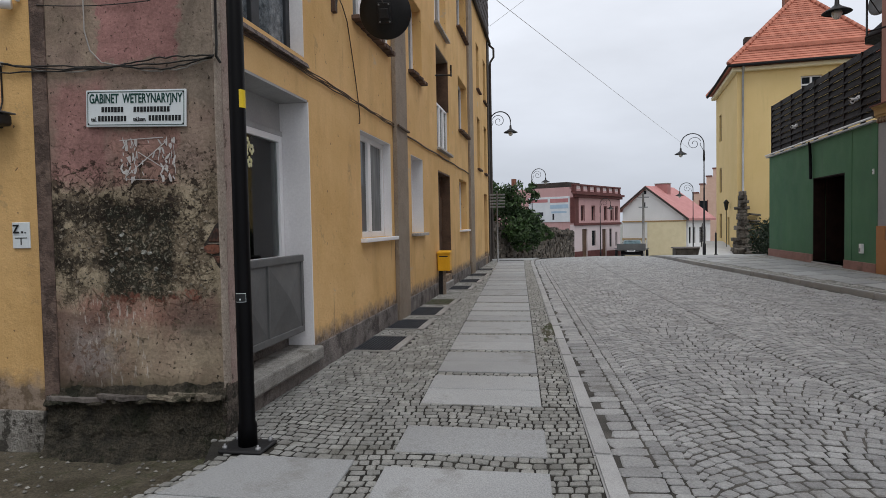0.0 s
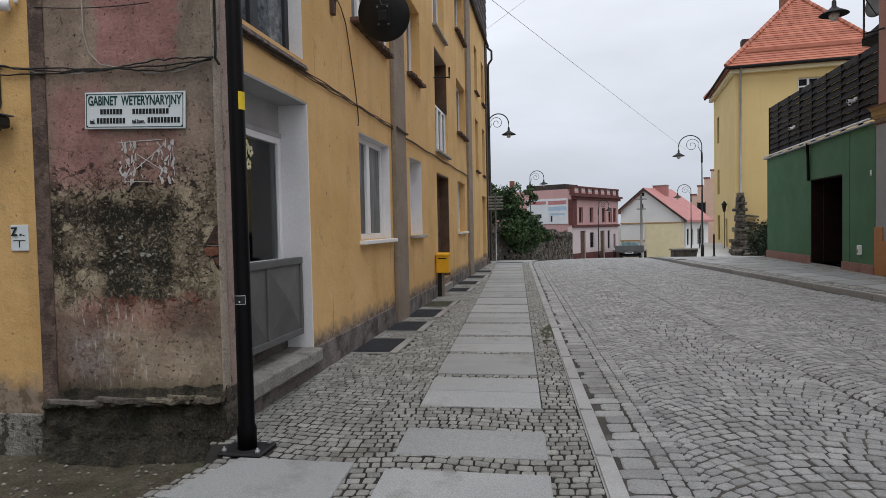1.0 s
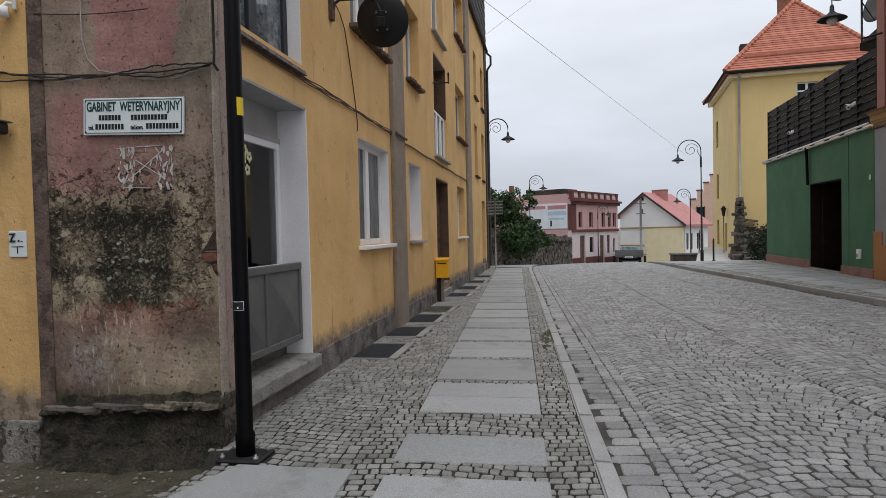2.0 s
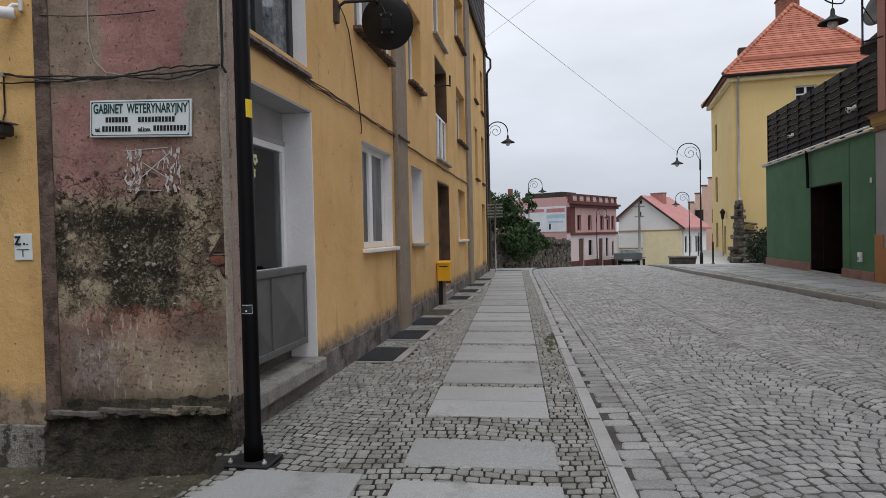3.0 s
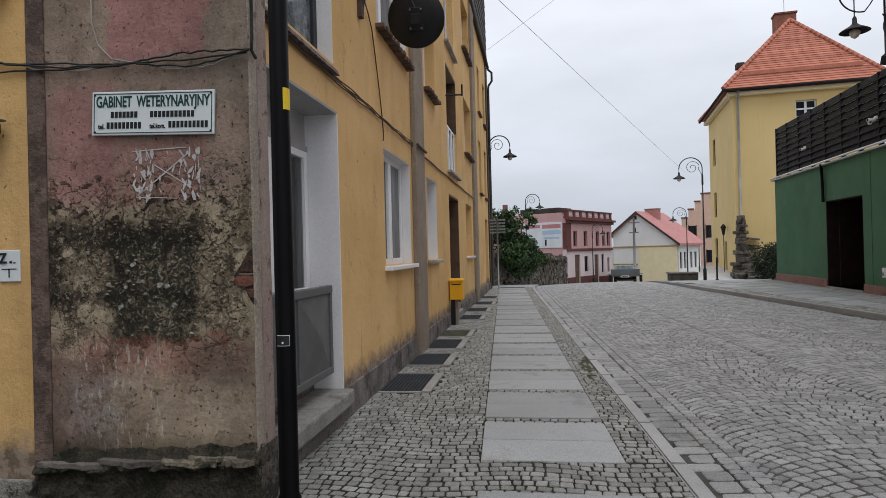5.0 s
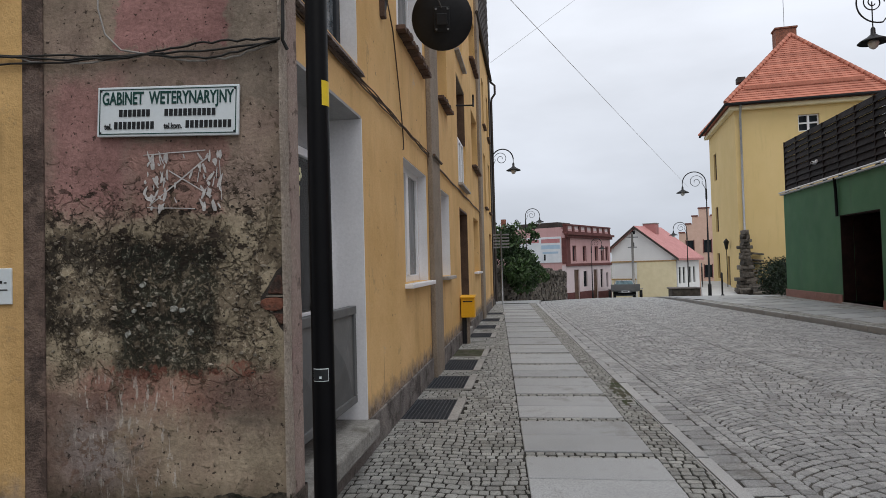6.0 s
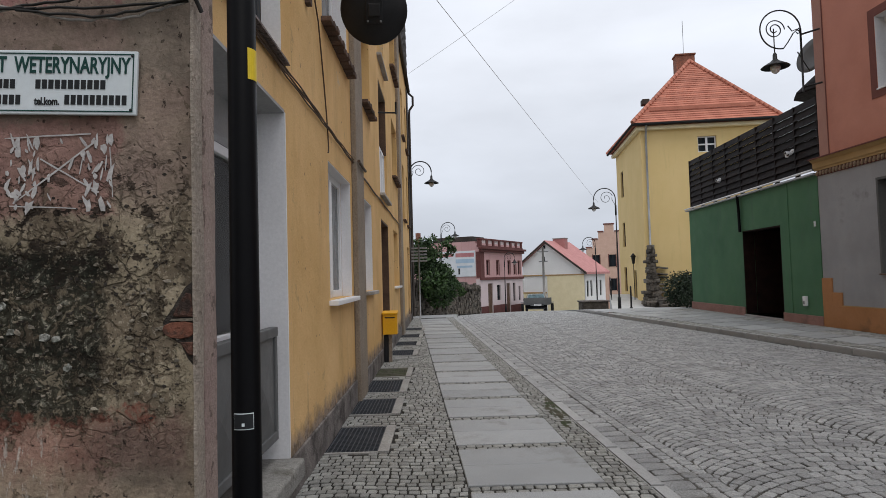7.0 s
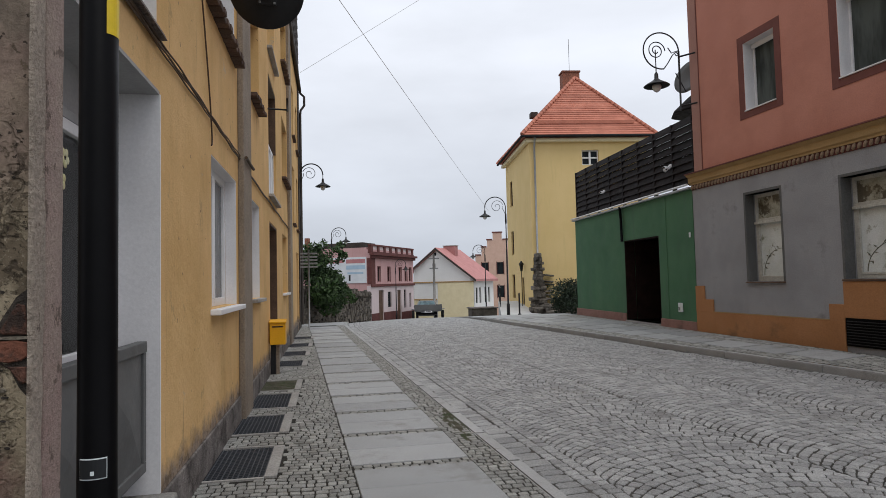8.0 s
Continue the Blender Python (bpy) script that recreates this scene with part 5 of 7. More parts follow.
part("cable", tube(bmesh.new(), [(0.02, -0.28, 0.0), (0.05, -0.34, -0.03), (0.0, -0.36, -0.06), (-0.06, -0.31, -0.06), (-0.05, -0.22, -0.07), (0.0, -0.1, -0.09)], 0.007, 6), CABLE, dish)
part("feed_arm", tube(bmesh.new(), [(0, -0.26, 0.0), (0, -0.27, 0.15), (0, -0.12, 0.32)], 0.009), BLACKPAINT, dish)
part("feed_horn", tube(bmesh.new(), [(0, -0.14, 0.30), (0, -0.06, 0.26)], [0.028, 0.02]), BLACKPAINT, dish)
arm = thing("dish_arm", pose(0, 0, -0.17), "rusty steel dish arm bolted to the facade", "bracket")
part("wall_plate", boxes((0.0, 0.05, 2.66, 2.74, 3.98, 4.22), bev=0.005), OLDSILL, arm)
part("tube", tube(bmesh.new(), [(0.04, 2.70, 4.05), (0.06, 2.70, 4.16), (0.12, 2.70, 4.20), (0.46, 2.72, 4.20), (0.52, 2.84, 4.18), (0.55, 2.95, 4.10), (0.55, 2.95, 3.92)], 0.018), IRON, arm)
hook = thing("wall_bracket", pose(0, 0, 0), "thin steel bracket sticking out of the facade", "bracket")
part("bar", tube(bmesh.new(), [(0.0, 9.0, 4.58), (0.34, 9.0, 4.565)], 0.016), IRON, hook)
part("tip", tube(bmesh.new(), [(0.335, 9.0, 4.54), (0.335, 9.0, 4.77)], 0.018), IRON, hook)

# black post at the corner
post = thing("black_post", pose(0.36, -0.19, 0), "tall glossy black steel post with stickers on the pavement", "post")
part("shaft", lathe(bmesh.new(), [(0.062, 0.02), (0.062, 0.16), (0.052, 0.18), (0.050, 4.6), (0.04, 4.62)], 28), BLACKPAINT, post)
part("base_plate", boxes((-0.15, 0.15, -0.125, 0.125, 0.0, 0.022), bev=0.010), IRON, post)
for sx in (-0.115, 0.115):
    for sy in (-0.09, 0.09):
        b2 = lathe(bmesh.new(), [(0.018, 0.02), (0.018, 0.04), (0.008, 0.042), (0.008, 0.055)], 6); b2.transform(pose(sx, sy, 0))
        part("bolt", b2, GALV, post)


def patch_on_post(a0, a1, z0, z1, r, name, mat, parent):
    bm = bmesh.new()
    cols = [[bm.verts.new((rr_ * math.cos(a), rr_ * math.sin(a), z)) for z in (z0, z1)] for rr_ in (r, r + 0.0012) for a in lerp(radians(a0), radians(a1), 8)]
    for i in range(8):
        bm.faces.new((cols[i][0], cols[i + 1][0], cols[i + 1][1], cols[i][1])); bm.faces.new((cols[9 + i][0], cols[10 + i][0], cols[10 + i][1], cols[9 + i][1]))
    return part(name, bm, mat, parent)


patch_on_post(-50, 30, 2.225, 2.34, 0.0510, "yellow_sticker", YELLOWTAPE, post)
stk = patch_on_post(-126, -44, 0.972, 1.03, 0.0508, "label_sticker", WHITEENAMEL, post)
patch_on_post(-123, -47, 0.9755, 1.0265, 0.0526, "label_face", BLACKINK, post)
patch_on_post(-90, -80, 0.985, 0.996, 0.0542, "text_bar", WHITEENAMEL, post)

# letterbox
lb = thing("yellow_box", pose(0.17, 8.85, 0), "yellow metal letterbox on a dark post by the wall", "letterbox")
part("body", boxes((-0.15, 0.11, -0.12, 0.14, 0.50, 0.86), bev=0.01), YELLOWBOX, lb)
part("lid", prism(bmesh.new(), [(-0.16, -0.14, 0.862), (-0.16, 0.15, 0.862), (-0.16, 0.15, 0.915), (-0.16, -0.14, 0.885)], (0.28, 0, 0)), YELLOWBOX, lb)
part("post", boxes((-0.14, -0.06, -0.04, 0.06, -0.02, 0.50), bev=0.004), IRON, lb)
part("brace", boxes((-0.055, 0.0, -0.03, 0.05, -0.02, 0.50), bev=0.004), PILASTER, lb, "weathered timber brace")
part("slot", boxes((-0.11, 0.07, -0.124, -0.119, 0.79, 0.812)), IRON, lb)


# cellar gratings
def grating(y0, y1):
    t = thing("cellar_grating", pose(0.03, y0, 0), "steel mesh grating in a concrete rim set into the pavement", "grating", "cellar gratings")
    L = y1 - y0
    part("rim", boxes((0.46, 0.555, 0.0, L, -0.05, 0.012), (0.0, 0.46, -0.03, 0.0, -0.05, 0.010), (0.0, 0.46, L, L + 0.03, -0.05, 0.010), bev=0.004), CONCRETE, t)
    # shallow black sheet stands in for the shade of a deep pit
    part("pit_shade", boxes((0.0, 0.46, 0.0, L, -0.06, -0.045)), BLACKPAINT, t)
    bm = bmesh.new()
    for i in range(1, int(L / 0.045)):
        box(bm, 0.0, 0.46, i * 0.045, i * 0.045 + 0.007, -0.025, 0.004)
    for i in range(0, 12):
        box(bm, 0.01 + i * 0.04, 0.018 + i * 0.04, 0.0, L, -0.024, 0.003)
    part("mesh", bm, GRATEMETAL, t)
    return t


for a, b in GRATES:
    grating(a, b)


def lumpy_pad(x0, x1, y0, y1, z, amp, seed, n=16, ragged=0.0):
    """A low uneven pad with a wavering outline."""
    bm = bmesh.new()
    rows = []
    for j in range(n + 1):
        row = []
        for i in range(n + 1):
            u_, v_ = 2 * i / n - 1, 2 * j / n - 1
            k_ = 1.0
            if ragged:
                m_ = max(abs(u_), abs(v_), 1e-6)
                k_ = m_ / max(math.hypot(u_, v_), 1e-6) * (1 + ragged * noise.noise(Vector((u_ * 1.7, v_ * 1.7, seed))))
            edge = 1 - max(abs(u_), abs(v_)) ** 4
            row.append(bm.verts.new(((x0 + x1) / 2 + u_ * k_ * (x1 - x0) / 2, (y0 + y1) / 2 + v_ * k_ * (y1 - y0) / 2, z + amp * edge * (0.6 + noise.noise(Vector((u_ * 4, v_ * 4, seed)))))))
        rows.append(row)
    for a_, b_ in zip(rows, rows[1:]):
        for i in range(n):
            bm.faces.new((a_[i], a_[i + 1], b_[i + 1], b_[i])).smooth = True
    return bm


MOSS = surface("moss_and_silt", (0.050, 0.052, 0.030), (0.11, 0.10, 0.07), rough=0.97, s1=6, s2=70, fine=0.5, bump=1.0, bdist=0.012, dirt=(0.045, 0.065, 0.022), dirt_scale=5, dirt_at=(0.5, 0.58))
cover = thing("cellar_cover", pose(0.03, 7.12, 0), "silted-up cellar opening overgrown with moss in a concrete rim", "cellar cover")
part("rim", boxes((0.47, 0.555, 0.0, 0.92, -0.05, 0.012), (0.0, 0.47, -0.03, 0.0, -0.05, 0.010), (0.0, 0.47, 0.92, 0.95, -0.05, 0.010), bev=0.004), CONCRETE, cover)
part("silt", lumpy_pad(0.0, 0.47, 0.0, 0.92, -0.004, 0.012, 3.3), MOSS, cover, "mossy silt")
mud = tagged(part("mud_patch", lumpy_pad(2.19, 2.40, 3.75, 5.2, -0.002, 0.006, 6.1, 18, 0.35), MOSS), "dark silt lying in the cobbles by the kerb", "mud", kind="stuff")

# second house at the end of the row
end_h = thing("end_house", along(0, 15.6, 90), "narrow old house with dark eaves at the end of the row", "house")
EH = [(2.7, 3.9, 0.25, 2.55), (0.9, 1.7, 3.3, 5.0), (3.0, 3.9, 3.3, 5.0), (0.9, 1.7, 5.9, 7.4), (3.0, 3.9, 5.9, 7.4)]
part("facade_wall", wall_bm(0.0, 5.0, -0.3, 8.495, 0.4, EH), OCHRE, end_h)
part("gable_wall", boxes((4.7, 5.0, 0.40, 7.5, -0.6, 8.6)), PILASTER, end_h)
part("corner_board", boxes((4.35, 5.02, -0.04, 0.0, 0.0, 8.42), bev=0.01), DARKROOF, end_h)
part("plinth", boxes((0.0, 2.7, -0.03, 0.0, -0.1, 0.24), (3.9, 5.0, -0.03, 0.0, -0.3, 0.24), bev=0.01), PLINTH, end_h)
part("door", boxes((2.7, 3.9, 0.18, 0.24, 0.25, 2.55)), MAROON, end_h, "dark red door")
for h in EH[1:]:
    window(end_h, *h, depth=0.12, frame_mat=BROWNWOOD, sill=OLDSILL, fw=0.06)
SLATE = surface("weathered_slate_hanging", (0.045, 0.038, 0.036), (0.085, 0.072, 0.066), rough=0.8, s1=5, s2=22, fine=0.35, bump=0.7, bdist=0.02)
part("slate_wall", prism(bmesh.new(), [(-1.45, -0.045, 8.50), (-1.45, 0.3, 8.50), (-1.45, 0.3, 13.2), (-1.45, 0.01, 13.2)], (6.46, 0, 0)), SLATE, end_h, "dark weathered slate hanging")
for i in range(14):
    part("slate_course", prism(bmesh.new(), [(-1.46, -0.058 + 0.0035 * i, 8.52 + 0.32 * i), (-1.46, 0.02, 8.52 + 0.32 * i), (-1.46, 0.02, 8.80 + 0.32 * i), (-1.46, -0.040 + 0.0035 * i, 8.80 + 0.32 * i)], (6.47, 0, 0)), SLATE, end_h)
part("gutter", tube(bmesh.new(), [(-1.5, -0.085, 8.47), (4.95, -0.085, 8.45)], 0.05), DARKROOF, end_h)
part("downpipe", tube(bmesh.new(), [(4.92, -0.07, 8.44), (4.92, -0.10, 8.36), (4.92, -0.23, 8.24), (4.92, -0.23, 7.92), (4.92, -0.10, 7.74), (4.92, -0.085, 7.6), (4.92, -0.085, 0.1)], 0.042), DARKROOF, end_h)


# ---- the opposite row ----
RDEG = -90 - math.degrees(math.atan(0.04))
PINKBAND = surface("faded_rose_plaster", (0.36, 0.19, 0.155), (0.42, 0.225, 0.18), s1=0.9, fine=0.1, bump=0.3)
red = thing("red_house", along(9.335, 11.0, -88.6), "terracotta house with blue-grey ground floor and dentil cornice", "house")
GH = [(1.78, 2.74, 1.34, 3.10), (4.14, 5.45, 1.37, 3.06)]
UH = [(1.93, 2.80, 4.78, 6.18), (4.25, 5.35, 4.70, 6.12)]
RU0 = 0.0
part("ground_wall", wall_bm(RU0, 12.0, -0.1, 3.66, 0.40, GH), GREYWALL, red, "blue-grey plaster")
part("upper_wall", wall_bm(0.15, 12.0, 3.66, 9.5, 0.40, UH), REDWALL, red, "terracotta plaster")
part("gable_wall", boxes((0.15, 0.45, 0.40, 8.0, -0.1, 9.5)), REDWALL, red)
part("corner_band", boxes((0.142, 0.43, -0.02, 0.0, 3.84, 9.5), bev=0.004), PINKBAND, red, "paler corner band")
part("band_edge", boxes((0.431, 0.452, -0.012, 0.0, 3.84, 9.5)), REDTRIM, red)
BEADPAINT = surface("dull_beige_bead_paint", (0.27, 0.19, 0.13), (0.34, 0.25, 0.17), fine=0.15)
CN = [(0.0, 3.575), (-0.035, 3.575), (-0.035, 3.605), (-0.06, 3.635), (-0.065, 3.745), (-0.11, 3.785), (-0.13, 3.812), (0.0, 3.828)]
part("cornice", prism(bmesh.new(), [(RU0 - 0.06, d_, z_) for d_, z_ in CN], (12, 0, 0)), CORNICE, red, "ochre moulded cornice")
part("cornice_cap", boxes((RU0 - 0.08, 12, -0.15, 0.0, 3.815, 3.838)), REDTRIM, red)
part("dentil_ground", boxes((RU0, 12, -0.012, 0.0, 3.455, 3.574)), MAROON, red)
u = RU0
den = lathe(bmesh.new(), [(0.010, -0.055), (0.026, -0.040), (0.031, 0.0), (0.026, 0.040), (0.010, 0.055)], 8)
den.transform(pose(0.03, -0.022, 3.516, 0, 24, 0))
first = part("dentil", den, BEADPAINT, red)
while u < 6.2:
    o = new("dentil", first.data); o.parent = red; o.matrix_local = Matrix.Translation((u, 0, 0)); u += 0.108
first.matrix_local = Matrix.Translation((6.3, 0, 0))
CREAMFRAME = surface("weathered_cream_frame", (0.46, 0.45, 0.40), (0.56, 0.55, 0.50), rough=0.6, s1=9, dirt=(0.30, 0.28, 0.23), dirt_scale=14, dirt_at=(0.60, 0.64), fine=0.15, bump=0.3)
DULLPANE = surface("browned_upper_pane", (0.26, 0.26, 0.20), (0.48, 0.48, 0.41), rough=0.15, s1=4, fine=0.15, bump=0, dirt=(0.075, 0.06, 0.04), dirt_scale=3.2, dirt_at=(0.47, 0.53))
FILMGREEN = surface("olive_film_print", (0.10, 0.105, 0.075), (0.19, 0.19, 0.14), s1=9, fine=0.2, bump=0)
SURROUND = surface("dark_grey_surround", (0.10, 0.10, 0.10), (0.13, 0.13, 0.125))


def branch_print(h, seed):
    """A branch drawn on the glass film: one bent stem with side shoots and leaf dabs."""
    r, bm = random.Random(seed), bmesh.new()
    x0, z0, wd = h[0] + 0.10, h[2] + 0.12, h[1] - h[0] - 0.25
    stem = [(x0 + wd * (0.08 + 0.75 * t * t), 0.246, z0 + 0.80 * t - 0.28 * t ** 3) for t in lerp(0, 1, 10)]
    tube(bm, stem, [0.009 - 0.006 * i / 10 for i in range(11)], 4)
    for i in range(2, 11):
        p, a = Vector(stem[i]), r.uniform(-0.4, 2.6)
        q = p + Vector((math.cos(a), 0, math.sin(a))) * r.uniform(0.06, 0.15)
        tube(bm, [p, p.lerp(q, 0.5) + Vector((0.01, 0, 0.012)), q], 0.004, 4)
        for k_ in range(3):
            c = p.lerp(q, r.uniform(0.5, 1.1))
            b_, L = r.uniform(0, 3.1), r.uniform(0.014, 0.03)
            ax, az = Vector((math.cos(b_), 0, math.sin(b_))) * L, Vector((-math.sin(b_), 0, math.cos(b_))) * L * 0.35
            bm.faces.new([bm.verts.new(c + d_) for d_ in (-ax, az, ax, -az)])
    return bm


for gi, h in enumerate(GH):
    w = window(red, *h, depth=0.22, frame_mat=CREAMFRAME, mullions=0, transom=h[2] + 1.22, fw=0.065, glass=FOGGED)
    top_pane = [c for c in w.children if c.name.startswith("pane")][-1]
    top_pane.data.materials.clear(); top_pane.data.materials.append(DULLPANE)
    part("drip_rail", boxes((h[0] + 0.02, h[1] - 0.02, 0.165, 0.215, h[2] + 1.15, h[2] + 1.20), bev=0.008), CREAMFRAME, w)
    part("sash", boxes((h[0] + 0.066, h[0] + 0.105, 0.212, 0.248, h[2] + 0.066, h[2] + 1.17), (h[1] - 0.105, h[1] - 0.066, 0.212, 0.248, h[2] + 0.066, h[2] + 1.17), (h[0] + 0.105, h[1] - 0.105, 0.212, 0.248, h[2] + 0.066, h[2] + 0.105), bev=0.004), CREAMFRAME, w)
    part("reveal", boxes((h[0] - 0.05, h[0] + 0.001, -0.006, 0.2, h[2], h[3] + 0.05), (h[1] - 0.001, h[1] + 0.05, -0.006, 0.2, h[2], h[3] + 0.05), (h[0], h[1], -0.006, 0.2, h[3], h[3] + 0.05), bev=0.003), SURROUND, w)
    part("window_sill", boxes((h[0] - 0.04, h[1] + 0.04, -0.05, 0.22, h[2] - 0.03, h[2] - 0.003), bev=0.004), BROWNWOOD, w)
    part("branch_print", branch_print(h, 31 + gi), FILMGREEN, w, "dark branch drawn on the window film")
for h in UH:
    w = window(red, *h, depth=0.225, mullions=0, fw=0.045, glass=GLASS3, reveal=WHITEWASH)
    part("shutter_box", boxes((h[0] + 0.012, h[1] - 0.012, 0.185, 0.223, h[3] - 0.11, h[3] - 0.012), bev=0.012), PVC, w)
    part("window_sill", boxes((h[0] - 0.003, h[1] + 0.003, -0.03, 0.222, h[2] - 0.002, h[2] + 0.022), bev=0.004), PVC, w)
    part("surround", boxes((h[0] - 0.16, h[0] - 0.003, -0.012, 0.0, h[2] - 0.14, h[3] + 0.16), (h[1] + 0.003, h[1] + 0.16, -0.012, 0.0, h[2] - 0.14, h[3] + 0.16), (h[0] - 0.003, h[1] + 0.003, -0.012, 0.0, h[3] + 0.003, h[3] + 0.16), (h[0] - 0.003, h[1] + 0.003, -0.012, 0.0, h[2] - 0.14, h[2] - 0.004), bev=0.003), REDTRIM, w, "oxblood painted surround")
part("plinth", boxes((RU0, 4.09, -0.03, 0.0, -0.1, 0.67), bev=0.004), ORANGEPLINTH, red, "orange-brown stepped plinth")
for a, b, c, d in ((RU0 - 0.005, 0.32, 0.671, 1.25), (0.321, 0.62, 0.671, 0.95), (3.78, 4.09, 0.671, 0.95), (4.091, 12.0, 0.73, 1.33), (5.5, 12.0, -0.1, 0.729)):
    part("plinth_step", boxes((a, b, -0.03, 0.0, c, d), bev=0.004), ORANGEPLINTH, red)
part("plinth_line", boxes((0.62, 3.78, -0.034, -0.028, 0.672, 0.69)), CORNICE, red)
vent = part("vent", boxes((4.10, 5.49, -0.02, 0.0, 0.27, 0.729)), BLACKPAINT, red, "black louvred vent")
for i in range(9):
    part("slat", boxes((4.13, 5.46, -0.04, -0.015, 0.30 + i * 0.046, 0.312 + i * 0.046)), IRON, vent)

RU0 = 2.0
green = thing("green_garage", along(9.4, 13, RDEG), "green plastered garage with an open dark doorway and flat roof", "garage")
part("front_wall", wall_bm(-5.75, RU0 - 0.002, 0.0, 3.50, 0.35, [(-1.76, 0.32, 0.26, 2.54)]), GREENWALL, green)
part("side_wall", boxes((-5.75, -5.4, 0.35, 7.0, -0.2, 3.50)), GREENWALL, green)
part("roof_slab", boxes((-5.75, RU0 - 0.01, 0.36, 7.0, 3.36, 3.50)), CONCRETE, green)
part("plinth", boxes((-5.78, -1.76, -0.035, 0.0, -0.1, 0.45), bev=0.006), PINKPLINTH, green, "dusty pink plinth")
part("plinth", boxes((0.32, RU0 - 0.003, -0.03, 0.0, -0.1, 0.42), bev=0.006), PINKPLINTH, green)
part("threshold", boxes((-1.76, 0.32, -0.05, 0.35, 0.05, 0.26), bev=0.01), CONCRETE, green)
# passage walls coloured near-black in place of deep indoor shade
part("passage", boxes((-1.95, -1.80, 0.36, 6.0, 0.0, 3.3), (0.36, 0.5, 0.36, 6.0, 0.0, 3.3), (-1.9, 0.4, 5.8, 6.0, 0.0, 3.3), (-1.9, 0.4, 0.36, 6.0, 0.0, 0.12)), INSIDESHADE, green)
part("door_leaf", boxes((-1.74, -1.69, 0.31, 1.1, 0.27, 2.52), bev=0.004), DARKWOOD, green, "dark red door leaf standing open")
part("door_lining", boxes((-1.758, -1.735, 0.004, 0.30, 0.27, 2.535), (0.295, 0.318, 0.004, 0.30, 0.27, 2.535), (-1.734, 0.294, 0.004, 0.30, 2.512, 2.537)), DARKWOOD, green)
part("capping", boxes((-5.85, RU0 - 0.01, -0.09, 0.30, 3.50, 3.545), bev=0.006), ZINC, green, "white-edged sheet capping")
part("gutter", tube(bmesh.new(), [(-5.85, -0.10, 3.578), (RU0 - 0.02, -0.10, 3.60)], 0.026), PVC, green)
part("downpipe", tube(bmesh.new(), [(-1.80, -0.08, 3.55), (-1.80, -0.06, 3.2), (-1.80, -0.05, 2.52)], 0.04), BLACKPAINT, green)
part("pilaster", boxes((0.62, 0.74, -0.012, 0.0, 0.42, 3.5), bev=0.003), GREENWALL, green)
fence = thing("terrace_fence", along(9.4, 13, RDEG), "dark timber slat fence on the garage roof", "fence")
for i in range(9):
    z = 3.62 + i * 0.178
    for a, b in ((-5.62, -3.72), (-3.68, -1.82), (-1.78, 0.12), (0.16, RU0 + 0.13)):
        b2 = boxes((a, b, -0.012, 0.012, -0.0955, 0.0955), bev=0.004); b2.transform(pose(0, 0.060, z + 0.09, -15, 0, 0))
        part("slat", b2, FENCE, fence)
for u in (-5.66, -4.7, -3.70, -2.75, -1.80, -0.8, 0.14, 1.1, 2.05):
    part("post", boxes((u - 0.025, u + 0.025, 0.030, 0.13, 3.55, 5.22), bev=0.004), FENCE, fence)
part("top_rail", boxes((-5.7, RU0 + 0.13, 0.135, 0.17, 5.14, 5.20)), FENCE, fence)
bullet_camera(along(9.4, 13, RDEG) @ pose(-2.9, -0.14, 4.12, 0, 0, 40), "white bullet camera on the terrace fence")
bullet_camera(along(9.4, 13, RDEG) @ pose(1.1, -0.14, 4.10, 0, 0, 70), "white bullet camera on the terrace fence")
bullet_camera(along(9.4, 13, RDEG) @ pose(1.15, -0.14, 4.14, 0, 0, 20), "white bullet camera on the terrace fence")
mb = thing("meter_box", along(9.4, 13, RDEG), "small white meter box on the green wall", "meter box")
part("body", boxes((1.28, 1.40, -0.07, 0.0, 0.62, 0.84), bev=0.012), PVC, mb)
part("cap", boxes((1.31, 1.37, -0.08, -0.068, 0.66, 0.74), bev=0.004), GALV, mb)
sl = thing("bell_push", along(9.4, 13, RDEG), "small white bell push on the green wall", "bell")
part("body", boxes((1.83, 1.88, -0.03, 0.0, 2.38, 2.50), bev=0.008), PVC, sl)
part("button", boxes((1.845, 1.865, -0.038, -0.03, 2.43, 2.45), bev=0.003), GALV, sl)
d2 = thing("satellite_dish", along(9.4, 13, RDEG) @ pose(1.60, 0.30, 6.28, 74, 0, 20), "grey satellite dish beside the terracotta house", "satellite dish", "dishes")
part("reflector", lathe(bmesh.new(), [(0.001, -0.06), (0.15, -0.05), (0.3, -0.02), (0.42, 0.02), (0.42, 0.028), (0.28, -0.005), (0.001, -0.045)], 32), GREYMETAL, d2)
part("feed_arm", tube(bmesh.new(), [(0, -0.4, 0.02), (0, -0.1, 0.45)], 0.012), IRON, d2)
par = thing("parasol", along(9.4, 13, RDEG) @ pose(1.35, 0.75, 3.5), "folded-out dark parasol on the terrace", "parasol")
part("canopy", lathe(bmesh.new(), [(0.75, 1.95), (0.74, 2.0), (0.35, 2.35), (0.03, 2.6)], 8), FENCE, par)
part("pole", tube(bmesh.new(), [(0, 0, 0), (0, 0, 2.6)], 0.02), IRON, par)


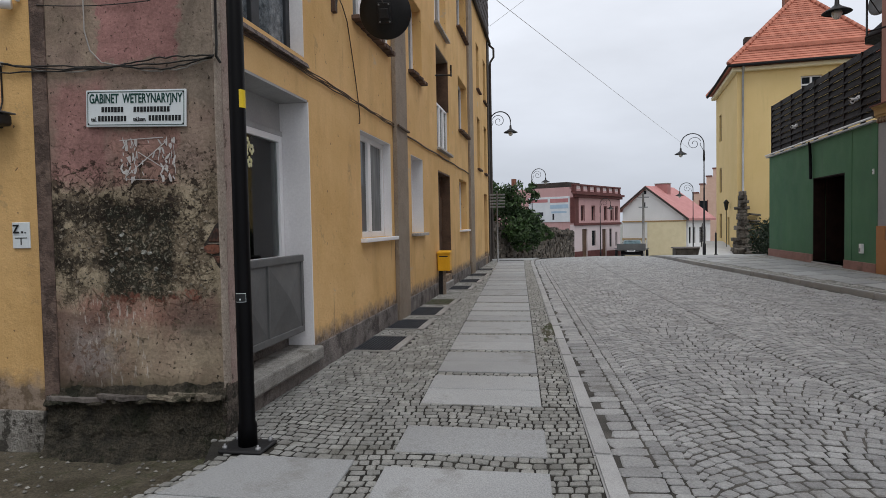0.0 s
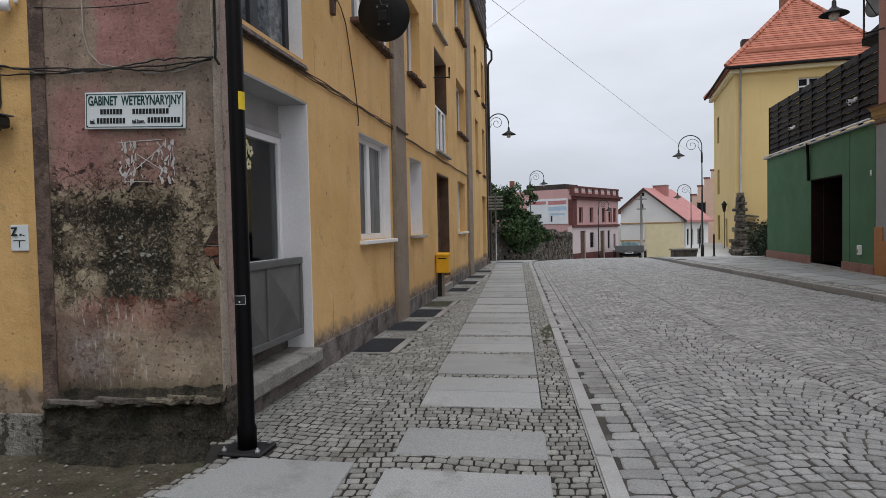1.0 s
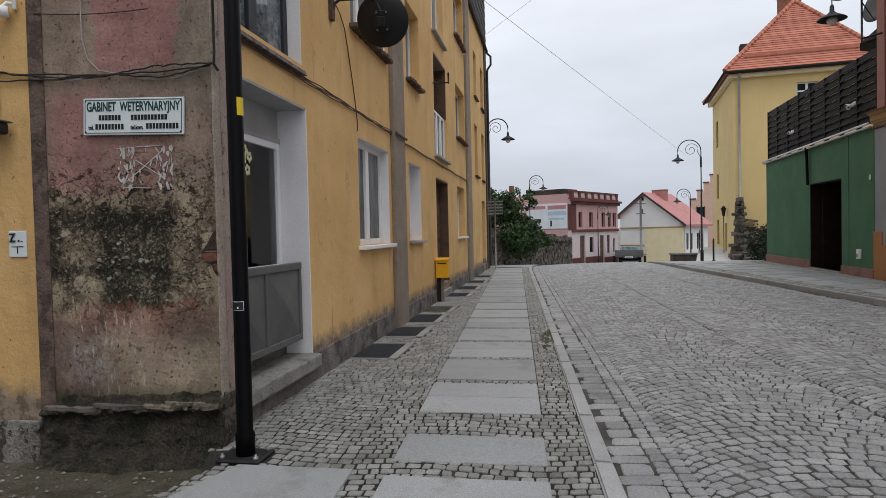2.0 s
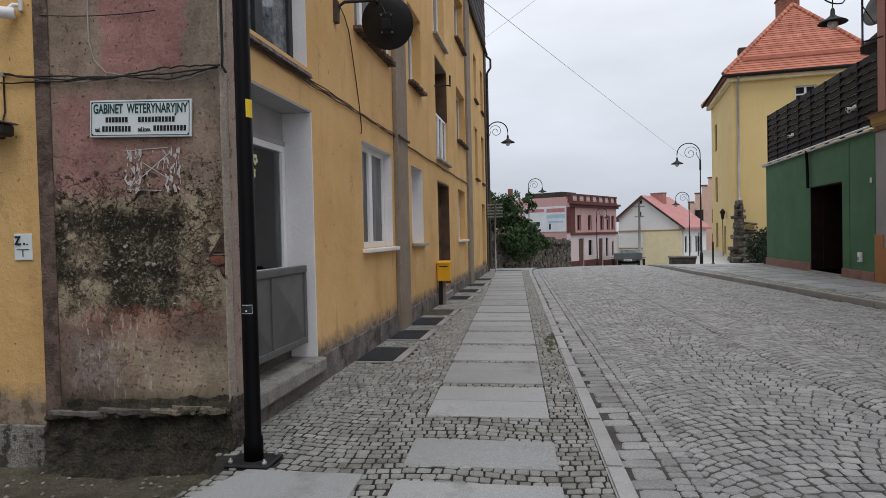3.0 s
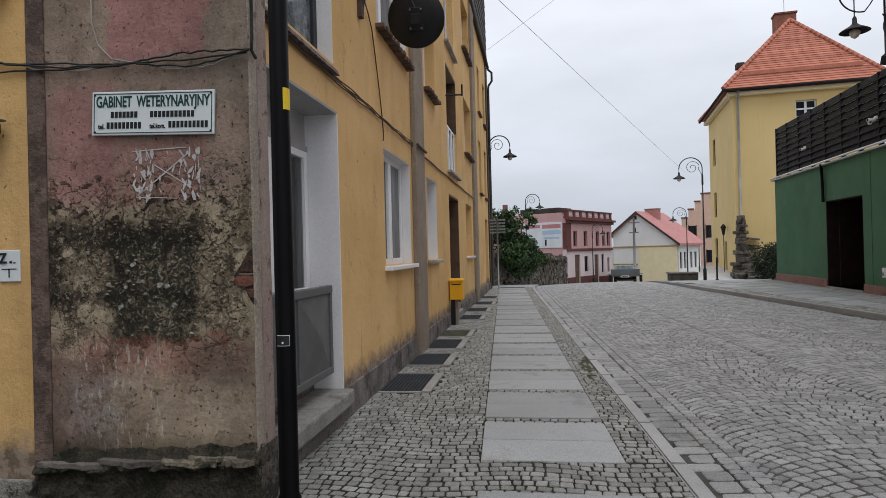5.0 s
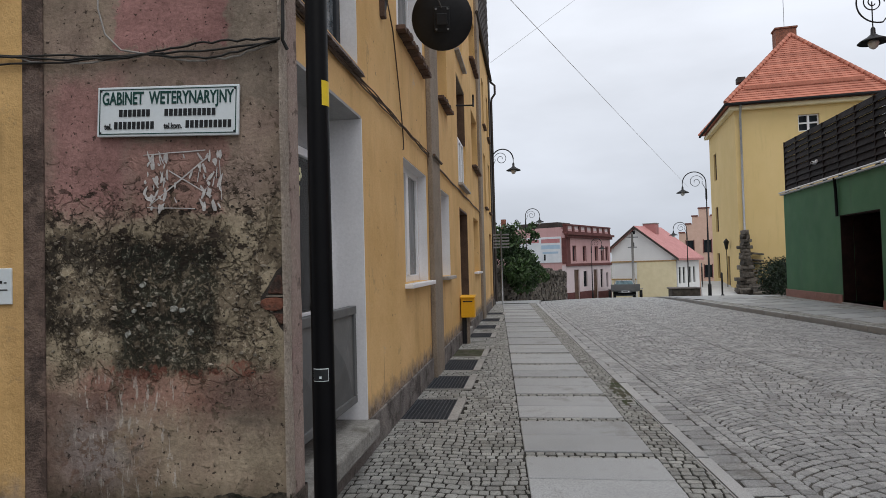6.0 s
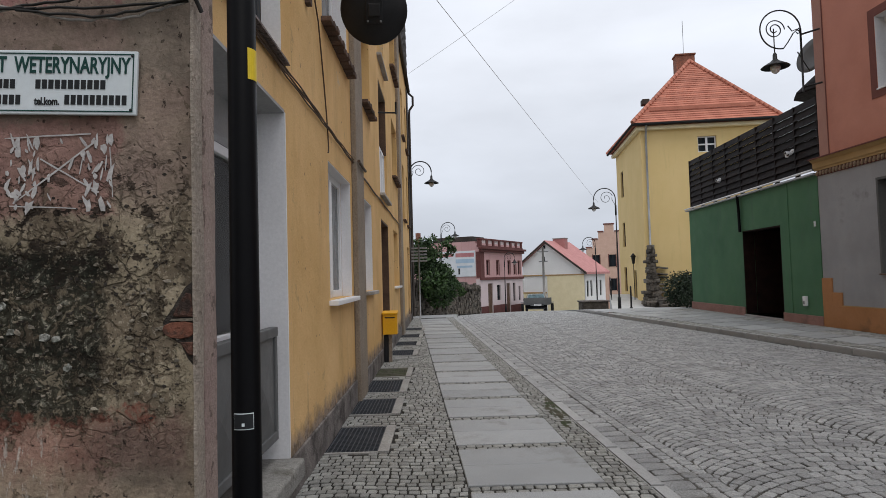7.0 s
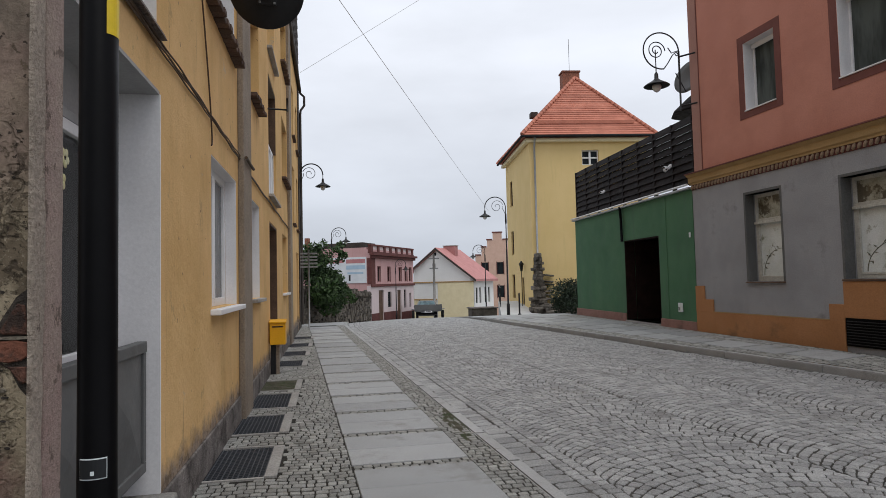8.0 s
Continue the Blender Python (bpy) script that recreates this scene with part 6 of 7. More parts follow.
# ---- street lamps ----
def lamp_head(t, x, z, s=1.0):
    part("stem", tube(bmesh.new(), [(x, 0, z + 0.46 * s), (x, 0, z + 0.22 * s)], 0.012), IRON, t)
    sh = part("shade", lathe(bmesh.new(), [(0.02 * s, 0.30 * s), (0.04 * s, 0.26 * s), (0.045 * s, 0.16 * s), (0.10 * s, 0.11 * s), (0.24 * s, 0.03 * s), (0.275 * s, 0.0), (0.265 * s, -0.006 * s), (0.1 * s, 0.07 * s), (0.03 * s, 0.08 * s)], 24), IRON, t, "black flared shade")
    sh.matrix_local = Matrix.Translation((x, 0, z))
    gl = part("bulb_glass", lathe(bmesh.new(), [(0.09 * s, 0.03 * s), (0.10 * s, -0.02 * s), (0.07 * s, -0.10 * s), (0.02 * s, -0.135 * s)], 16), BULB, t, "clear lamp glass")
    gl.matrix_local = Matrix.Translation((x, 0, z))


def scroll(cx, cz, r0, r1, a0, turns, n=36):
    return [(cx + (r0 + (r1 - r0) * i / n) * math.cos(a0 + 2 * math.pi * turns * i / n), 0, cz + (r0 + (r1 - r0) * i / n) * math.sin(a0 + 2 * math.pi * turns * i / n)) for i in range(n + 1)]


def arch_lamp(m, height, reach, head_z, pole=True, ground=0.0, label="black arched street lamp with a scrolled arm"):
    """A lamp on a pole; the arm goes to local -x. Heights from the thing's origin."""
    t = thing("street_lamp", m, label, "street lamp", "street lamps")
    r = reach / 2
    zc = head_z + 0.42
    if pole:
        part("pole", lathe(bmesh.new(), [(0.075, 0.0), (0.075, 0.5), (0.045, 0.55), (0.036, height * 0.6), (0.028, height * 0.62), (0.022, zc)], 14), IRON, t)
        part("collar", lathe(bmesh.new(), [(0.036, zc - 0.75), (0.045, zc - 0.7), (0.040, zc - 0.3), (0.022, zc - 0.25)], 12), IRON, t)
    else:
        part("rod", tube(bmesh.new(), [(0, 0, zc - 1.5), (0, 0, zc)], 0.022), IRON, t)
    part("arch", tube(bmesh.new(), [(-r + r * math.cos(a), 0, zc + r * math.sin(a)) for a in lerp(0, math.pi, 24)], 0.022), IRON, t)
    part("scroll", tube(bmesh.new(), scroll(-r * 0.85, zc + r * 0.1, r * 0.62, r * 0.12, 0.3, 1.5), 0.012, 6), IRON, t)
    part("scroll", tube(bmesh.new(), [(0, 0, zc - 0.35), (-0.12 * r, 0, zc - 0.2), (-0.32 * r, 0, zc - 0.02), (-0.3 * r, 0, zc + 0.15 * r)], 0.012, 6), IRON, t)
    lamp_head(t, -reach, head_z)
    return t


arch_lamp(pose(9.2, 26.0, gz(26) + 0.04), 5.0, 1.0, 4.60)
arch_lamp(pose(1.2, 35.5, gz(35.5), 0, 0, 180), 4.6, 0.85, 4.75)
arch_lamp(pose(6.2, 47.0, gz(47), 0, 0, 180), 4.2, 0.8, 3.95)
arch_lamp(pose(12.9, 56.0, gz(56), 0, 0, 180), 4.0, 0.8, 3.9)
arch_lamp(pose(11.7, 40.0, gz(40) + 0.04), 4.4, 0.85, 4.1)
wl_ = arch_lamp(pose(0.05, 20.45, 0, 0, 0, 180), 5.0, 0.8, 4.98, pole=False, label="black scrolled wall lamp at the end of the ochre row")
part("bracket", tube(bmesh.new(), [(0.06, 0, 4.2), (0, 0, 4.2)], 0.015), IRON, wl_)
wn_ = thing("street_lamp", pose(8.97, 10.72, 0), "black wall lamp with a big curled scroll on the terracotta house", "street lamp", "street lamps")
part("rod", tube(bmesh.new(), [(0, 0, 5.25), (0, 0, 6.63)], 0.022), IRON, wn_)
part("scroll", tube(bmesh.new(), [(-0.43 + 0.43 * math.cos(a) - 0.02 * a / 4.8, 0, 6.62 + 0.42 * math.sin(a)) for a in lerp(0, math.pi * 1.55, 36)], 0.016), IRON, wn_)
part("scroll", tube(bmesh.new(), [(-0.38, 0, 6.21), (-0.28, 0, 6.34), (-0.16, 0, 6.53), (-0.03, 0, 6.64), (0.0, 0, 6.56), (-0.06, 0, 6.52), (-0.09, 0, 6.56)], 0.013, 6), IRON, wn_)
part("scroll", tube(bmesh.new(), scroll(-0.56, 6.62, 0.22, 0.05, 0.0, 1.9, 44), 0.012, 6), IRON, wn_)
part("scroll", tube(bmesh.new(), [(-0.27, 0, 6.70), (-0.18, 0, 6.58), (-0.08, 0, 6.62), (0, 0, 6.55)], 0.012, 6), IRON, wn_)
part("bracket", tube(bmesh.new(), [(0, 0, 6.5), (0.35, -0.1, 6.58)], 0.02), IRON, wn_)
part("bracket", tube(bmesh.new(), [(0, 0, 5.35), (0.35, -0.1, 5.42)], 0.02), IRON, wn_)
lamp_head(wn_, -0.58, 5.80, 1.05)
part("hanger", tube(bmesh.new(), [(-0.58, 0, 6.26), (-0.58, 0, 6.64)], 0.012), IRON, wn_)

wires = thing("overhead_wires", pose(0, 0, 0), "thin overhead wires slung across the street", "wire")
part("wire", tube(bmesh.new(), sag((0.05, 2.998, 5.40), (9.0, 28.37, 5.01), 0.02), 0.0045, 5), CABLEGREY, wires)
part("wire", tube(bmesh.new(), sag((0.10, 20.4, 9.08), (8.42, 20.0, 14.55), 0.03), 0.006, 5), CABLEGREY, wires)

# ---- yellow house with hipped roof ----
yh = thing("yellow_house", along(11.3, 28.5, -6.4), "pale yellow rendered house with a hipped red tile roof", "house")
YW = [(2.75, 3.65, 7.35, 8.15)]
part("front_wall", wall_bm(0, 6.2, -0.8, 8.75, 0.4, YW), HOUSEYELLOW, yh)
window(yh, *YW[0], depth=0.12, mullions=1, transom=7.75, fw=0.06)
SW = [(1.3, 2.1, 5.9, 7.4), (1.3, 2.1, 3.0, 4.4), (1.3, 2.1, 0.4, 1.8), (4.2, 4.8, -0.2, 1.6)]
bm = wall_bm(0, 7.2 - 0.41, -0.8, 8.75, 0.4, SW)
bm.transform(pose(0, 7.2, 0, 0, 0, -90))
part("side_wall", bm, HOUSEYELLOW, yh)
for h in SW:
    bm = boxes((h[0], h[1], 0.12, 0.17, h[2], h[3])); bm.transform(pose(0, 7.2, 0, 0, 0, -90))
    wv = part("window", bm, GLASS, yh)
    bm = boxes((h[0], h[0] + 0.06, 0.08, 0.12, h[2], h[3]), (h[1] - 0.06, h[1], 0.08, 0.12, h[2], h[3]), (h[0], h[1], 0.08, 0.12, (h[2] + h[3]) / 2 - 0.03, (h[2] + h[3]) / 2 + 0.03), (h[0], h[1], 0.08, 0.12, h[3] - 0.06, h[3])); bm.transform(pose(0, 7.2, 0, 0, 0, -90))
    part("window_frame", bm, BROWNWOOD, wv)
part("eave_cornice", boxes((-0.25, 6.4, -0.25, 0.0, 8.55, 8.75), (-0.25, 0.0, 0.0, 7.4, 8.55, 8.75), bev=0.03), HOUSECREAM, yh)
part("gutter", tube(bmesh.new(), [(-0.45, 7.5, 8.80), (-0.45, -0.45, 8.80), (6.45, -0.45, 8.80)], 0.07), IRON, yh)
part("downpipe", tube(bmesh.new(), [(0.22, -0.42, 8.75), (0.24, -0.10, 8.3), (0.24, -0.08, 0.2)], 0.05), ZINC, yh)
E0, E1, D0, D1, ZE, ZA = -0.45, 6.6, -0.45, 7.6, 8.84, 12.75
ridge0, ridge1 = (3.3, 2.6, ZA), (3.3, 4.6, ZA)
bm = bmesh.new()
cs = [(E0, D0, ZE), (E1, D0, ZE), (E1, D1, ZE), (E0, D1, ZE)]
vs = [bm.verts.new(c) for c in cs]; ra, rb = bm.verts.new(ridge0), bm.verts.new(ridge1)
for f in ((vs[0], vs[1], ra), (vs[1], vs[2], rb, ra), (vs[2], vs[3], rb), (vs[3], vs[0], ra, rb), (vs[3], vs[2], vs[1], vs[0])):
    bm.faces.new(f)
roof = part("roof", bm, TILE, yh, "orange-red clay tiles")
# tile courses as stepped boards on the two faces in view
bm = bmesh.new()
N = 30
for i in range(N):
    a, b = i / N, (i + 1.25) / N
    for p0, p1, ap, off in (((E0, D0, ZE), (E1, D0, ZE), ridge0, Vector((0, -0.75, 0.6))), ((E0, D1, ZE), (E0, D0, ZE), ridge0, Vector((-0.6, 0, 0.6)))):
        p0, p1, ap = Vector(p0), Vector(p1), Vector(ap)
        q = [p0.lerp(ap, a), p1.lerp(ap, a), p1.lerp(ap, min(b, 1)), p0.lerp(ap, min(b, 1))]
        vv = [bm.verts.new(v + off * (0.05 if k < 2 else 0.02)) for k, v in enumerate(q)]
        lo = [bm.verts.new(v + off * 0.01) for v in q[:2]]
        bm.faces.new(vv); bm.faces.new((lo[0], lo[1], vv[1], vv[0]))
tagged(part("tile_course", bm, TILE, roof), kind="stuff")
for p0 in ((E0, D0, ZE), (E1, D0, ZE), (E0, D1, ZE)):
    p0 = Vector(p0)
    for i in range(22):
        a, b = p0.lerp(Vector(ridge0), i / 22), p0.lerp(Vector(ridge0), (i + 1.1) / 22)
        part("ridge_tile", tube(bmesh.new(), [a + Vector((0, 0, 0.05)), b + Vector((0, 0, 0.09))], [0.12, 0.10], 6), TILE, roof)
part("chimney", boxes((2.85, 3.85, 3.5, 4.2, 11.6, 13.45), (2.8, 3.9, 3.45, 4.25, 13.45, 13.55), bev=0.02), BRICKRED, roof)
part("snow_guard", boxes((0.5, 5.6, 0.0, 0.03, 9.55, 9.72)), TILE, roof)
part("roof_hatch", boxes((0.9, 1.3, 3.4, 3.9, 10.8, 11.1), bev=0.02), DARKROOF, roof)
part("aerial", tube(bmesh.new(), [(3.4, 4.0, 13.5), (3.4, 4.0, 15.6)], 0.015, 5), GALV, roof)

# ruined stone pier, rockery and shrubs beside it
rr = random.Random(9)


def stone_bm(sx, sy, sz, seed):
    r = random.Random(seed)
    bm = bmesh.new()
    box(bm, -sx, sx, -sy, sy, -sz, sz, min(sx, sy, sz) * 0.35)
    for v in bm.verts:
        v.co += Vector((r.uniform(-1, 1) * sx, r.uniform(-1, 1) * sy, r.uniform(-1, 1) * sz)) * 0.10
    for f in bm.faces:
        f.smooth = True
    return bm


pier = thing("stone_pier", pose(11.42, 28.0, gz(28) + 0.02), "ruined rubble stone pier against the yellow house corner", "stone pier")
z = 0.0
while z < 3.0:
    h = rr.uniform(0.07, 0.13)
    wv = 0.30 - 0.055 * z + (0.09 if z < 0.8 else 0) + rr.uniform(-0.04, 0.04)
    for sx in (-0.5, 0.45):
        o = part("stone", stone_bm(wv * 0.6, 0.3, h, int(z * 100 + sx * 10)), RUBBLE, pier)
        o.matrix_local = pose(sx * wv + rr.uniform(-0.06, 0.06), rr.uniform(-0.05, 0.05), z + h, 0, 0, rr.uniform(-9, 9))
    if 0.6 < z < 2.0 and rr.random() < 0.6:
        o = part("stone", stone_bm(0.25, 0.15, 0.04, int(z * 77)), RUBBLE, pier)
        o.matrix_local = pose(wv + 0.35, 0.2, z + h, 0, rr.uniform(-8, 8), 0)
    z += h * 1.9
rock = thing("rockery", pose(11.5, 24.6, gz(24.6) - 0.02), "low dry-stone rockery edging a planted bed", "rockery")
for i in range(60):
    x, y = rr.uniform(-0.8, 1.6), rr.uniform(-3.5, 3.0)
    o = part("stone", stone_bm(rr.uniform(.15, .4), rr.uniform(.12, .3), rr.uniform(.05, .12), i), RUBBLE, rock)
    lev = 0.12 + 0.22 * max(0, (x + 0.8) / 2.4) * rr.randint(0, 3)
    o.matrix_local = pose(x, y, lev, rr.uniform(-8, 8), rr.uniform(-8, 8), rr.uniform(0, 180))


def leaves(n, blobs, size, seed):
    """A crown: many small leaf blades scattered through overlapping, uneven clumps."""
    r = np.random.RandomState(seed)
    vs, fs = [], []
    bl = np.array(blobs)
    wts = bl[:, 3] ** 2; wts = wts / wts.sum()
    for i in range(n):
        b = bl[r.choice(len(bl), p=wts)]
        d = r.normal(size=3); d /= np.linalg.norm(d)
        c = b[:3] + d * b[3] * (r.uniform(0.45, 1.08)) * np.array([1, 1, 0.85])
        u = r.normal(size=3); u /= np.linalg.norm(u)
        w_ = np.cross(u, r.normal(size=3)); w_ /= np.linalg.norm(w_)
        s = size * r.uniform(0.6, 1.4)
        m = np.cross(u, w_) * s * 0.18
        k_ = len(vs)
        vs += [tuple(c - u * s), tuple(c + w_ * s * 0.5 + m), tuple(c + u * s), tuple(c - w_ * s * 0.5 + m)]
        fs.append((k_, k_ + 1, k_ + 2)); fs.append((k_, k_ + 2, k_ + 3))
    me = bpy.data.meshes.new("crown"); me.from_pydata(vs, [], fs); me.update()
    return me


def plant(name, m, label, category, blobs, n, size, mat, trunk, seed):
    t = thing(name, m, label, category)
    me = leaves(n, blobs, size, seed); me.materials.append(mat)
    c = new("crown", me); c.parent = t
    for i, pts in enumerate(trunk):
        part("trunk" if i == 0 else "limb", tube(bmesh.new(), pts, [0.09 * (1 - 0.7 * j / (len(pts) - 1)) / (1 + 0.5 * (i > 0)) for j in range(len(pts))], 8), BARK, t)
    return t


for i, (x, y, s) in enumerate(((11.3, 23.4, 1.15), (11.0, 21.4, 1.0), (12.1, 24.8, 1.15), (11.9, 22.2, 1.1), (12.5, 26.4, 0.9))):
    plant("shrub", pose(x, y, gz(y) + fore(y)), "dark dense evergreen shrub in the rockery bed", "shrub",
          [(rr.uniform(-.5, .5) * s, rr.uniform(-.5, .5) * s, (0.45 + rr.uniform(-.15, .55)) * s, 0.48 * s) for _ in range(9)], 2600, 0.055, SHRUB,
          [[(0, 0, 0), (0.02, 0, 0.35), (0.05, 0.05, 0.8)], [(0, 0, 0.1), (0.25, 0.1, 0.6)], [(0, 0, 0.1), (-0.25, -0.1, 0.6)]], 20 + i)

# ramp, planter and lantern by the yellow house
ramp = thing("entrance_ramp", pose(9.2, 27.2, gz(28)), "pale concrete entrance ramp with a steel handrail", "ramp")
bm = bmesh.new()
low = [bm.verts.new(p) for p in ((0.0, 0, -0.3), (2.05, 0, -0.3), (3.1, 6.0, -0.6), (1.5, 6.0, -0.6))]
top = [bm.verts.new(p) for p in ((0.0, 0, 0.08), (2.05, 0, 0.06), (3.1, 6.0, 0.55), (1.5, 6.0, 0.58))]
bm.faces.new(top); bm.faces.new(low[::-1])
for i in range(4):
    bm.faces.new((low[i], low[(i + 1) % 4], top[(i + 1) % 4], top[i]))
bmesh.ops.recalc_face_normals(bm, faces=bm.faces[:])
part("slope", bm, PALECONC, ramp)
for t_ in (0.55, 0.75, 0.95):
    part("rail_post", tube(bmesh.new(), [(0.06 + 1.5 * t_, 6.0 * t_, 0.08 + 0.5 * t_), (0.06 + 1.5 * t_, 6.0 * t_, 1.05 + 0.5 * t_)], 0.022), IRON, ramp)
for dz in (0.55, 1.02):
    part("handrail", tube(bmesh.new(), [(0.06 + 1.5 * t_, 6.0 * t_, 0.06 + dz + 0.5 * t_) for t_ in (0.55, 0.75, 0.97)], 0.024), IRON, ramp)
planter = thing("stone_planter", pose(11.05, 38.5, gz(38.5)), "low grey stone planter wall", "planter")
part("wall", boxes((-0.85, 0.85, -0.6, 0.6, -0.3, 0.58), bev=0.05), RUBBLE, planter)
part("coping", boxes((-0.93, 0.93, -0.7, 0.7, 0.58, 0.66), bev=0.03), PLINTH, planter)
lant = thing("post_lantern", pose(11.34, 30.6, gz(30) + 0.62), "black post lantern beside the entrance", "lantern")
part("pole", tube(bmesh.new(), [(0, 0, -0.3), (0, 0, 1.75)], 0.02), IRON, lant)
part("lantern_head", lathe(bmesh.new(), [(0.06, 1.75), (0.12, 2.1), (0.16, 2.12), (0.03, 2.3)], 8), IRON, lant)
boll = thing("bollard", pose(9.55, 25.4, gz(25.4) + 0.05), "slim black steel bollard at the kerb", "bollard")
part("shaft", lathe(bmesh.new(), [(0.04, 0.0), (0.04, 0.95), (0.02, 1.0)], 10), IRON, boll)
part("foot", lathe(bmesh.new(), [(0.08, 0.0), (0.08, 0.03), (0.05, 0.05)], 10), IRON, boll)

# ---- downhill: stone wall, tree, far houses ----
swall = thing("rubble_wall", pose(-0.6, 21.6, 0, 0, 0, 78.3), "long rubble retaining wall under the trees", "stone wall")
LW = 22.6


def wall_top(u):
    return 1.55 - 0.030 * u + 0.05 * math.sin(u * 1.3)


bm = bmesh.new()
for i in range(40):
    a, b = LW * i / 40, LW * (i + 1) / 40
    box(bm, a, b, 0.05, 0.6, gz(21.6 + a) - 0.5, wall_top(a) - 0.03)
part("core", bm, MORTAR, swall)
rr = random.Random(4)
bm = bmesh.new()
u = 0.0
zrow = -1.6
while zrow < 1.55:
    h = rr.uniform(0.12, 0.20)
    u = rr.uniform(-0.2, 0)
    while u < LW:
        L = rr.uniform(0.25, 0.65)
        if zrow + h < wall_top(u) + 0.05 and zrow + h > gz(21.6 + u) - 0.1:
            e = rr.uniform(-0.05, 0.05)
            box(bm, u + 0.012, u + L - 0.012, rr.uniform(-0.07, 0.04), 0.12, zrow + 0.010 + e, zrow + h * rr.uniform(0.9, 1.2) + e)
        u += L
    zrow += h
for v in bm.verts:
    v.co += Vector((rr.uniform(-.04, .04), rr.uniform(-.025, .025), rr.uniform(-.028, .028)))
tagged(part("stone", bm, RUBBLE, swall), kind="stuff")
bank = tagged(sheet("garden_bank", lambda y: [-30, -12, -4, -0.4 + 0.205 * (y - 21.6)], lambda x, y: 1.2 - 0.03 * (y - 21.6), lerp(21.7, 44, 10), FARGROUND), "grassy garden bank behind the rubble wall", "ground", kind="structure")
rr = random.Random(21)
blobs = [(rr.uniform(-1.7, 1.9), rr.uniform(-1.5, 5), rr.uniform(0.4, 2.0), rr.uniform(0.45, 0.85)) for _ in range(26)] + [(1.6 + rr.uniform(-.3, .6), rr.uniform(0, 6), rr.uniform(-0.3, 1.2), 0.6) for _ in range(10)] + [(-0.6, 0.0, 2.75, 0.42), (0.2, 1.0, 2.55, 0.4)] + [(rr.uniform(-0.9, 2.4), rr.uniform(-1.0, 3.0), rr.uniform(1.6, 3.0), rr.uniform(0.14, 0.28)) for _ in range(16)] + [(rr.uniform(1.4, 2.7), rr.uniform(-0.5, 5.0), rr.uniform(-0.5, 1.4), rr.uniform(0.15, 0.3)) for _ in range(14)]
plant("tree", pose(-0.7, 25.6, 0.72), "bushy broadleaf tree hanging over the rubble wall", "tree", blobs, 15000, 0.095, LEAF,
      [[(0, 0, -0.3), (0.05, 0.1, 0.7), (0.1, 0.2, 1.6), (0.0, 0.3, 2.8)], [(0.05, 0.1, 0.7), (0.7, 0.4, 1.5), (1.3, 0.8, 1.9)], [(0.05, 0.1, 0.9), (-0.6, 0.6, 1.8), (-1.2, 1.0, 2.4)], [(0.1, 0.2, 1.2), (0.5, 2.0, 2.0), (0.8, 3.6, 2.2)]], 33)

ivy = plant("ivy", pose(-0.6, 21.6, 0, 0, 0, 78.3), "ragged green ivy trailing over the rubble wall", "ivy",
            [(6.5 + 0.5 * i + rr.uniform(-.2, .2), -0.08, wall_top(6.5 + 0.5 * i) - rr.uniform(0.0, 0.5), rr.uniform(0.14, 0.30)) for i in range(16)], 3600, 0.07, LEAF,
            [[(7.0, -0.05, 0.0), (7.4, -0.05, 0.5), (8.2, -0.05, 1.2)]], 51)

# finger sign post
sp = thing("sign_post", pose(0.33, 19.9, 0), "slim grey post with a stack of narrow direction boards", "sign post")
part("post", tube(bmesh.new(), [(0, 0, 0), (0, 0, 2.7)], 0.03), GALV, sp)
for i in range(5):
    part("board", boxes((-0.28, 0.30, -0.012, 0.012, 2.08 + i * 0.115, 2.135 + i * 0.115), bev=0.003), GALV, sp)

# pink house
pk = thing("pink_house", along(4.07, 44.0, 61), "salmon pink two-storey house with a maroon cornice and parapet", "house")
PW = [(a, a + 0.52, 1.60, 2.72) for a in (1.15, 3.0, 5.3, 6.55, 7.5)]
PD = [(1.3, 2.2, -1.6, 0.95), (3.0, 3.7, -0.4, 0.8), (4.9, 5.7, -1.9, 0.9), (6.3, 6.8, -0.6, 0.9), (7.5, 7.9, -0.6, 0.6)]
part("upper_wall", wall_bm(0, 8.5, 1.30, 4.0, 0.35, PW), PINKHOUSE, pk)
part("lower_wall", wall_bm(0, 8.5, -3.2, 1.30, 0.35, PD), PINKPALE, pk)
part("side_wall", boxes((0.0, 0.35, 0.35, 9.0, -3.2, 4.15)), PINKHOUSE, pk)
part("dado", boxes((0.0, 1.3, -0.03, 0.0, -3.2, -0.75), (2.2, 4.9, -0.03, 0.0, -3.2, -0.75), (5.7, 8.5, -0.03, 0.0, -3.2, -0.9)), MAROON, pk)
part("cornice", boxes((-0.15, 8.6, -0.2, 0.0, 3.35, 3.55), (-0.25, 8.7, -0.35, 0.0, 3.55, 3.72), (-0.10, 8.55, -0.12, 0.0, 1.22, 1.42), bev=0.02), MAROON, pk, "maroon cornice")
part("corner_pier", boxes((-0.03, 0.65, -0.06, 0.3, 1.42, 3.35), bev=0.01), MAROON, pk)
part("parapet_rail", boxes((-0.1, 8.55, -0.08, 0.2, 3.72, 3.84), (-0.1, 8.55, -0.08, 0.2, 4.26, 4.38), bev=0.01), MAROON, pk)
for i in range(8):
    a = -0.05 + i * 1.168
    part("parapet_pier", boxes((a, a + 0.36, -0.06, 0.18, 3.84, 4.26), bev=0.01), MAROON, pk)
    if i < 7:
        part("parapet_panel", boxes((a + 0.36, a + 1.168, 0.02, 0.12, 3.84, 4.26)), PINKPALE, pk)
